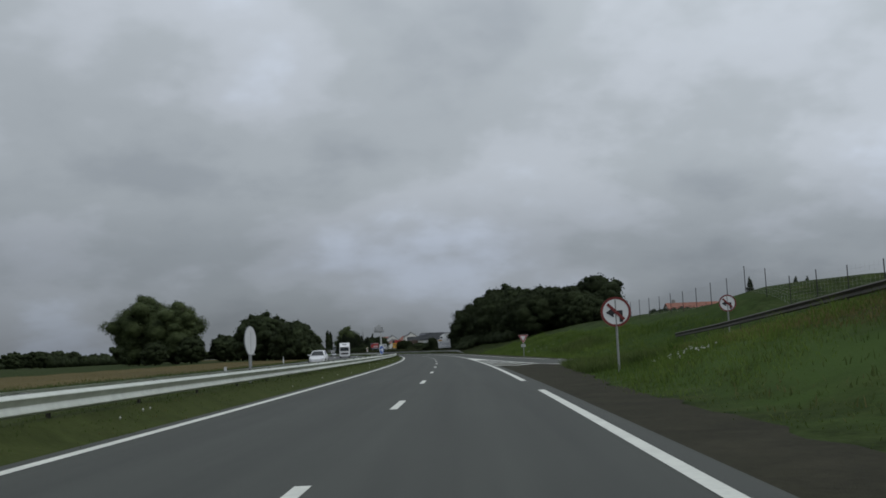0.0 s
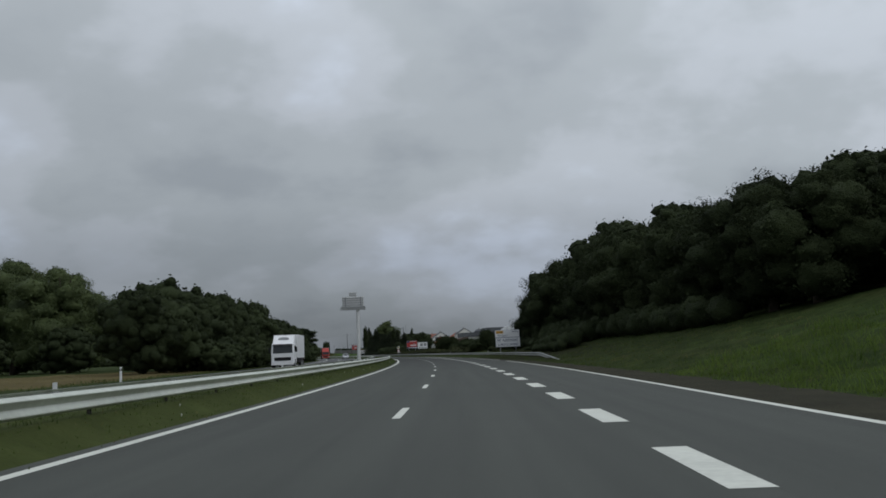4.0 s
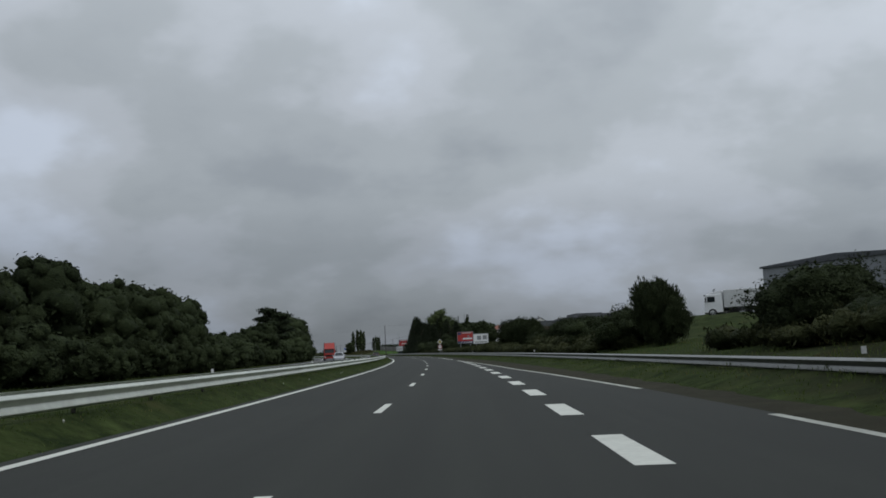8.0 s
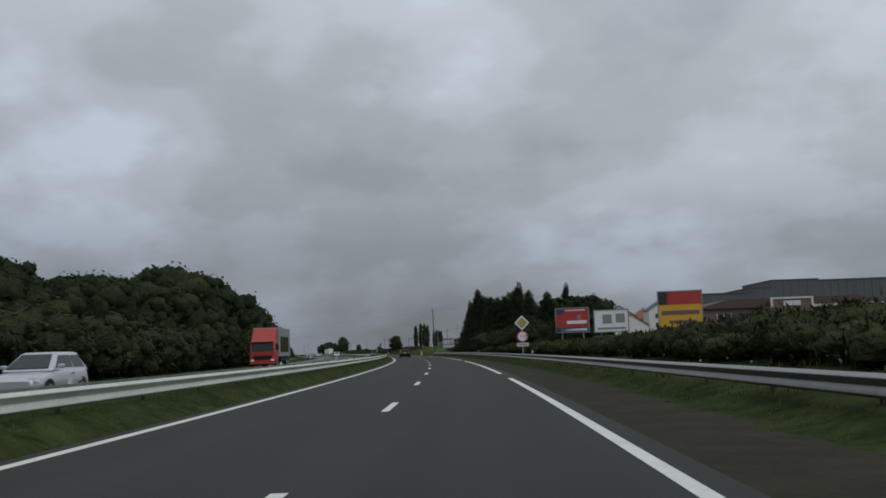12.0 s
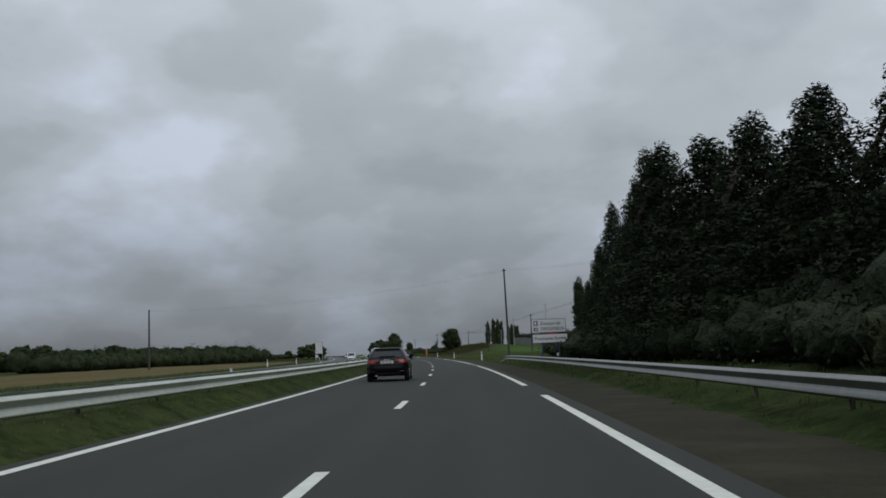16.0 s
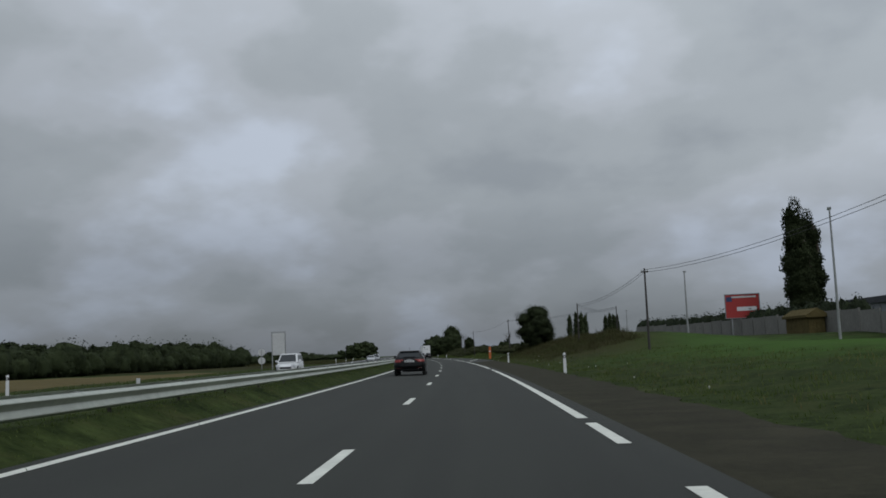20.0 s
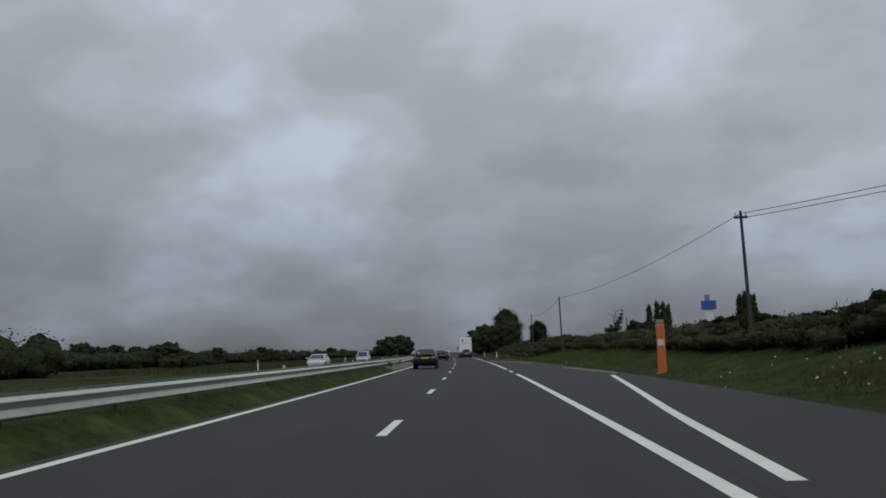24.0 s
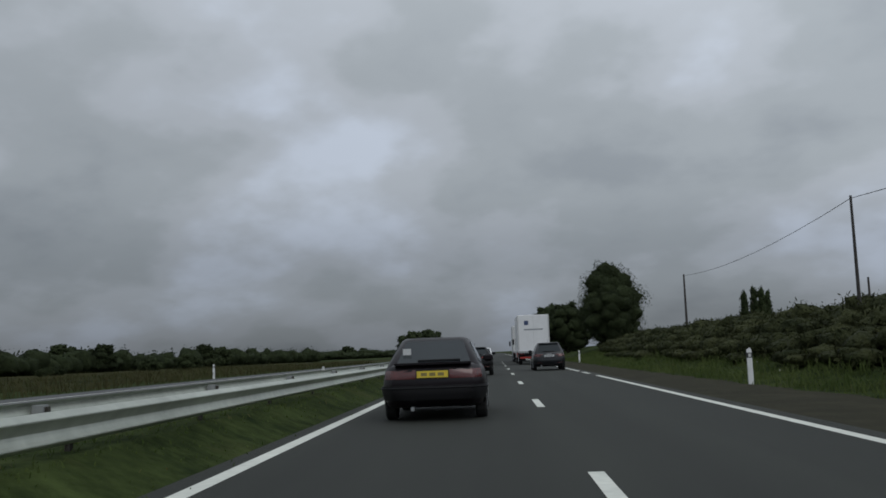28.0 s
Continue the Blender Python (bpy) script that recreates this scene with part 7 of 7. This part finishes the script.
# ---- grass and flowers ----
def tufts(name, label, mat, n, s_range, d_of, h_range, seed, blades=5, width=0.022, spread=0.10, fall=None, joints=True):
    """n tufts of bent blades; d_of(s, u) gives the offset for a share u; fall(s, u) scales the height."""
    rng = np.random.default_rng(seed)
    s = rng.uniform(*s_range, n)
    u = rng.uniform(0, 1, n)
    d = d_of(s, u)
    h = rng.uniform(*h_range, n)
    # only a few weeds grow in the joints of the median crossing
    keep = np.full(n, not joints) | ~((s > BARE[0] - 1) & (s < BARE[1] - 0.8) & (d > 3.5) & (d < 9.3)) | (np.sin(s * 2.1) * np.sin(d * 3 + s) > 0.82)
    near_s = np.interp(-d, [4.2, 6.0, 7.5, 11, 16, 17.6], [58, 51, 46.4, 42, 40.2, 39.5])
    far_s = np.interp(-d, [9.0, 9.2, 10.4, 13, 16.4, 17.6], [66, 60, 53, 48.5, 46, 45])
    keep &= ~((d < -4) & (d > -17.8) & (s > near_s - 0.2) & (s < far_s + 0.2))
    s, u, d, h = s[keep], u[keep], d[keep], h[keep]
    if fall is not None:
        h = h * fall(s, u)
    x, y = flat(s, d)
    z = lie(s, d)
    base = np.stack([x, y, z - 0.02], 1)
    base = np.repeat(base, blades, 0)
    m = len(base)
    base[:, :2] += rng.normal(size=(m, 2)) * spread
    a = rng.uniform(0, math.tau, m)
    side = np.stack([np.cos(a), np.sin(a), np.zeros(m)], 1) * (width * rng.uniform(0.7, 1.4, m))[:, None]
    lean = np.stack([-np.sin(a), np.cos(a), np.zeros(m)], 1)
    hh = np.repeat(h, blades) * rng.uniform(0.6, 1.15, m)
    bend = (hh * rng.uniform(0.3, 1.3, m))[:, None] * lean
    mid_p = base + bend * 0.35 + np.stack([np.zeros(m), np.zeros(m), hh * 0.6], 1)
    top = base + bend + np.stack([np.zeros(m), np.zeros(m), hh], 1)
    verts = np.stack([base - side, base + side, mid_p + side * 0.7, mid_p - side * 0.7, top], 1).reshape(-1, 3)
    k = np.arange(m) * 5
    me = bpy.data.meshes.new(name)
    faces = np.stack([k, k + 1, k + 2, k + 3], 1).tolist() + np.stack([k + 3, k + 2, k + 4], 1).tolist()
    me.from_pydata(verts.tolist(), [], faces)
    me.materials.append(mat)
    return tagged(new(name, me), label, "grass", kind="stuff")


S_ALL = (-12, 870)
tufts("verge_grass", "short uneven green grass between the edge line and the guardrail", BLADES, 17000, S_ALL, lambda s, u: 4.0 + 1.5 * u ** 0.9, (0.03, 0.085), 21, 6, 0.009, 0.2, fall=lambda s, u: 0.6 + 1.0 * u ** 2)
tufts("median_grass", "longer grass in the median behind the guardrail", BLADES, 6000, S_ALL, lambda s, u: 5.0 + 4.4 * u, (0.06, 0.15), 22, 6, 0.012, 0.25)
tufts("median_dry_grass", "dry straw-coloured stalks in the median", DRY, 2600, S_ALL, lambda s, u: 3.9 + 5.0 * u ** 1.5, (0.02, 0.07), 23, 5, 0.007, 0.2)
tufts("shoulder_grass", "ragged green grass along the shoulder's edge", BLADES, 14500, S_ALL, lambda s, u: -verge(s) + 0.16 - 2.4 * u ** 1.3, (0.04, 0.13), 24, 6, 0.012, 0.22, fall=lambda s, u: 0.5 + 0.9 * u)
tufts("bank_grass", "long green grass on the roadside bank", BLADES, 11000, S_ALL, lambda s, u: -verge(s) - 2.0 - 8.0 * u, (0.08, 0.20), 25, 7, 0.012, 0.36)
tufts("lush_bank_grass", "lush bright green grass on the bank by the slip road", LUSH, 13500, (14, 150), lambda s, u: -verge(s) - 0.2 - 10.0 * u, (0.08, 0.20), 37, 6, 0.009, 0.35)
tufts("bank_dry_grass", "dry brown stalks on the roadside bank", DRY, 4000, S_ALL, lambda s, u: -verge(s) - 1.0 - 8.0 * u, (0.06, 0.18), 26, 5, 0.008, 0.3)
tufts("far_verge_grass", "long grass beyond the opposite carriageway", BLADES, 4000, (0, 760), lambda s, u: 19.6 + 4.5 * u, (0.08, 0.22), 27, 5, 0.022, 0.4)
tufts("dry_meadow", "tall brown dry meadow beyond the opposite carriageway", DRY, 4500, (40, 236), lambda s, u: 22 + 26 * u, (0.10, 0.26), 28, 5, 0.014, 0.6)
tufts("slip_road_weeds", "tall dull green weeds at the corner of the slip road", BLADES, 1500, (31, 46.4), lambda s, u: -verge(s) + 0.05 - 3.0 * u, (0.22, 0.50), 50, 8, 0.010, 0.16)
tufts("bank_weeds", "tall dark green weeds in a hollow of the bank", BLADES, 900, (72, 92), lambda s, u: -11.4 - 3.4 * u, (0.3, 0.7), 52, 8, 0.012, 0.3, fall=lambda s, u: np.clip(1.1 - np.abs(s - 81) / 11, 0.2, 1))
for s, d, k in ((758, 4.75, 60), (759, 5.05, 40), (763, 5.05, 45), (771, 4.9, 25)):
    tufts("crossing_weeds", "grey-green weeds growing under the guardrail", BLADES, k, (s - 0.4, s + 0.4), lambda a, u, d=d: d - 0.2 + 0.4 * u, (0.12, 0.38), k, 6, 0.013, 0.08, joints=False)
tufts("rough_meadow_weeds", "tall brown and green weeds in the rough meadow", WEED, 4200, (775, 960), lambda s, u: 20.5 + 26 * u ** 1.3, (0.25, 0.75), 51, 4, 0.028, 0.5)
for s0, s1 in ((750.5, 753.5), (785.2, 787.8)):
    tufts("crossing_rim_grass", "short ragged grass at the end of the bare crossing", BLADES, 260, (s0, s1), lambda s, u: 4.1 + 4.6 * u ** 1.4, (0.04, 0.14), int(s0), 6, 0.01, 0.25, joints=False)
clumpy = lambda s, u: 0.25 + 0.75 * np.clip(0.5 + 0.5 * np.sin(s * 0.83 + 5 * np.sin(u * 7)) + 0.35 * np.sin(s * 2.3 + u * 19), 0, 1.2)
tufts("bank_brown_patch", "tall brown dry weeds on the upper bank", WEED, 6500, (652, 712), lambda s, u: -8.6 - 7.6 * u, (0.22, 0.62), 29, 6, 0.014, 0.3, fall=lambda s, u: clumpy(s, u) * np.clip(0.3 + 1.4 * u, 0, 1))
tufts("tall_bank_grass", "tall soft green grass below the brambles", BLADES, 6500, (742, 900), lambda s, u: -verge(s) - 0.3 - 4.2 * u, (0.16, 0.50), 38, 6, 0.013, 0.25, fall=clumpy)
tufts("lush_tussocks", "long uneven tussocks on the lush bank", LUSH, 3400, (20, 150), lambda s, u: -verge(s) - 0.6 - 10 * u, (0.25, 0.65), 39, 8, 0.013, 0.22, fall=clumpy)
tufts("brown_bank_weeds", "brown dry weeds on the bank below the fence", DRY, 2500, (8, 40), lambda s, u: -10.5 - 5 * u, (0.08, 0.2), 30, 5, 0.012, 0.3)


def field(name, label, s0, s1, d0, d1, mat, lift=0.10):
    ns_, nd_ = int((s1 - s0) / 1.6) + 2, 14
    ss, dd = np.linspace(s0, s1, ns_), np.linspace(d0, d1, nd_)
    S2, D2 = np.meshgrid(ss, dd, indexing="ij")
    x, y = flat(S2, D2)
    rim_in = np.minimum(np.minimum(S2 - s0, s1 - S2), np.minimum(D2 - d0, d1 - D2))
    z = lie(S2, D2) - 0.04 + (lift + 0.04) * np.clip(rim_in / 3.0, 0, 1)
    v = np.stack([x.ravel(), y.ravel(), z.ravel()], 1).tolist()
    f = [(i * nd_ + j, i * nd_ + j + 1, (i + 1) * nd_ + j + 1, (i + 1) * nd_ + j) for i in range(ns_ - 1) for j in range(nd_ - 1)]
    bb = Build()
    bb.v, bb.f = [tuple(p) for p in v], f
    tagged(new(name, recalc(bb.mesh(name, mat, True))), label, "field", kind="structure")


field("meadow_field", "brown dry meadow beyond the opposite carriageway", 20, 238, 22, 50, FIELD)
field("brown_meadow_field", "brown rough meadow beyond the opposite carriageway", 715, 1050, 21, 120, MEADOW)
field("stubble_field", "tan stubble field beyond the opposite carriageway", 515, 690, 24, 60, FIELD)


def flowers(label, n, s_range, d_range, seed, size=0.05, up=0.35):
    rng_f = np.random.default_rng(seed)
    b = Build()
    for k in range(n):
        s, d = rng_f.uniform(*s_range), rng_f.uniform(*d_range)
        p = at(s, d, float(lie(s, d)) + up * rng_f.uniform(0.6, 1.2))
        r = size * rng_f.uniform(0.6, 1.3)
        pts = [p + Vector((r * math.cos(a), r * math.sin(a), 0.02 * math.sin(3 * a))) for a in (i * math.tau / 6 for i in range(6))]
        b.add(pts + [p + Vector((0, 0, 0.03)), p - Vector((0, 0, 0.04))], [(i, (i + 1) % 6, 6) for i in range(6)] + [((i + 1) % 6, i, 7) for i in range(6)])
    tagged(new("wild_flowers", b.mesh("wild_flowers", PETAL)), label, "flowers", kind="stuff")


flowers("white wild flowers scattered in the bank grass", 30, (24, 29), (-9.5, -7.8), 31, 0.045, 0.2)
flowers("white wild flowers at the foot of the bank", 22, (93, 104), (-12.5, -10.3), 32, 0.035, 0.25)
flowers("white wild flowers in the median grass", 40, (0, 300), (4.1, 4.6), 33, 0.018, 0.10)
flowers("white wild flowers beside the lay-by", 22, (700, 720), (-10.5, -8.6), 34, 0.03, 0.2)
flowers("white wild flowers in the verge grass", 40, (560, 840), (-9.0, -6.6), 35, 0.03, 0.2)
flowers("white wild flowers behind the shoulder edge", 30, (330, 545), (-9.0, -6.8), 36, 0.03, 0.2)
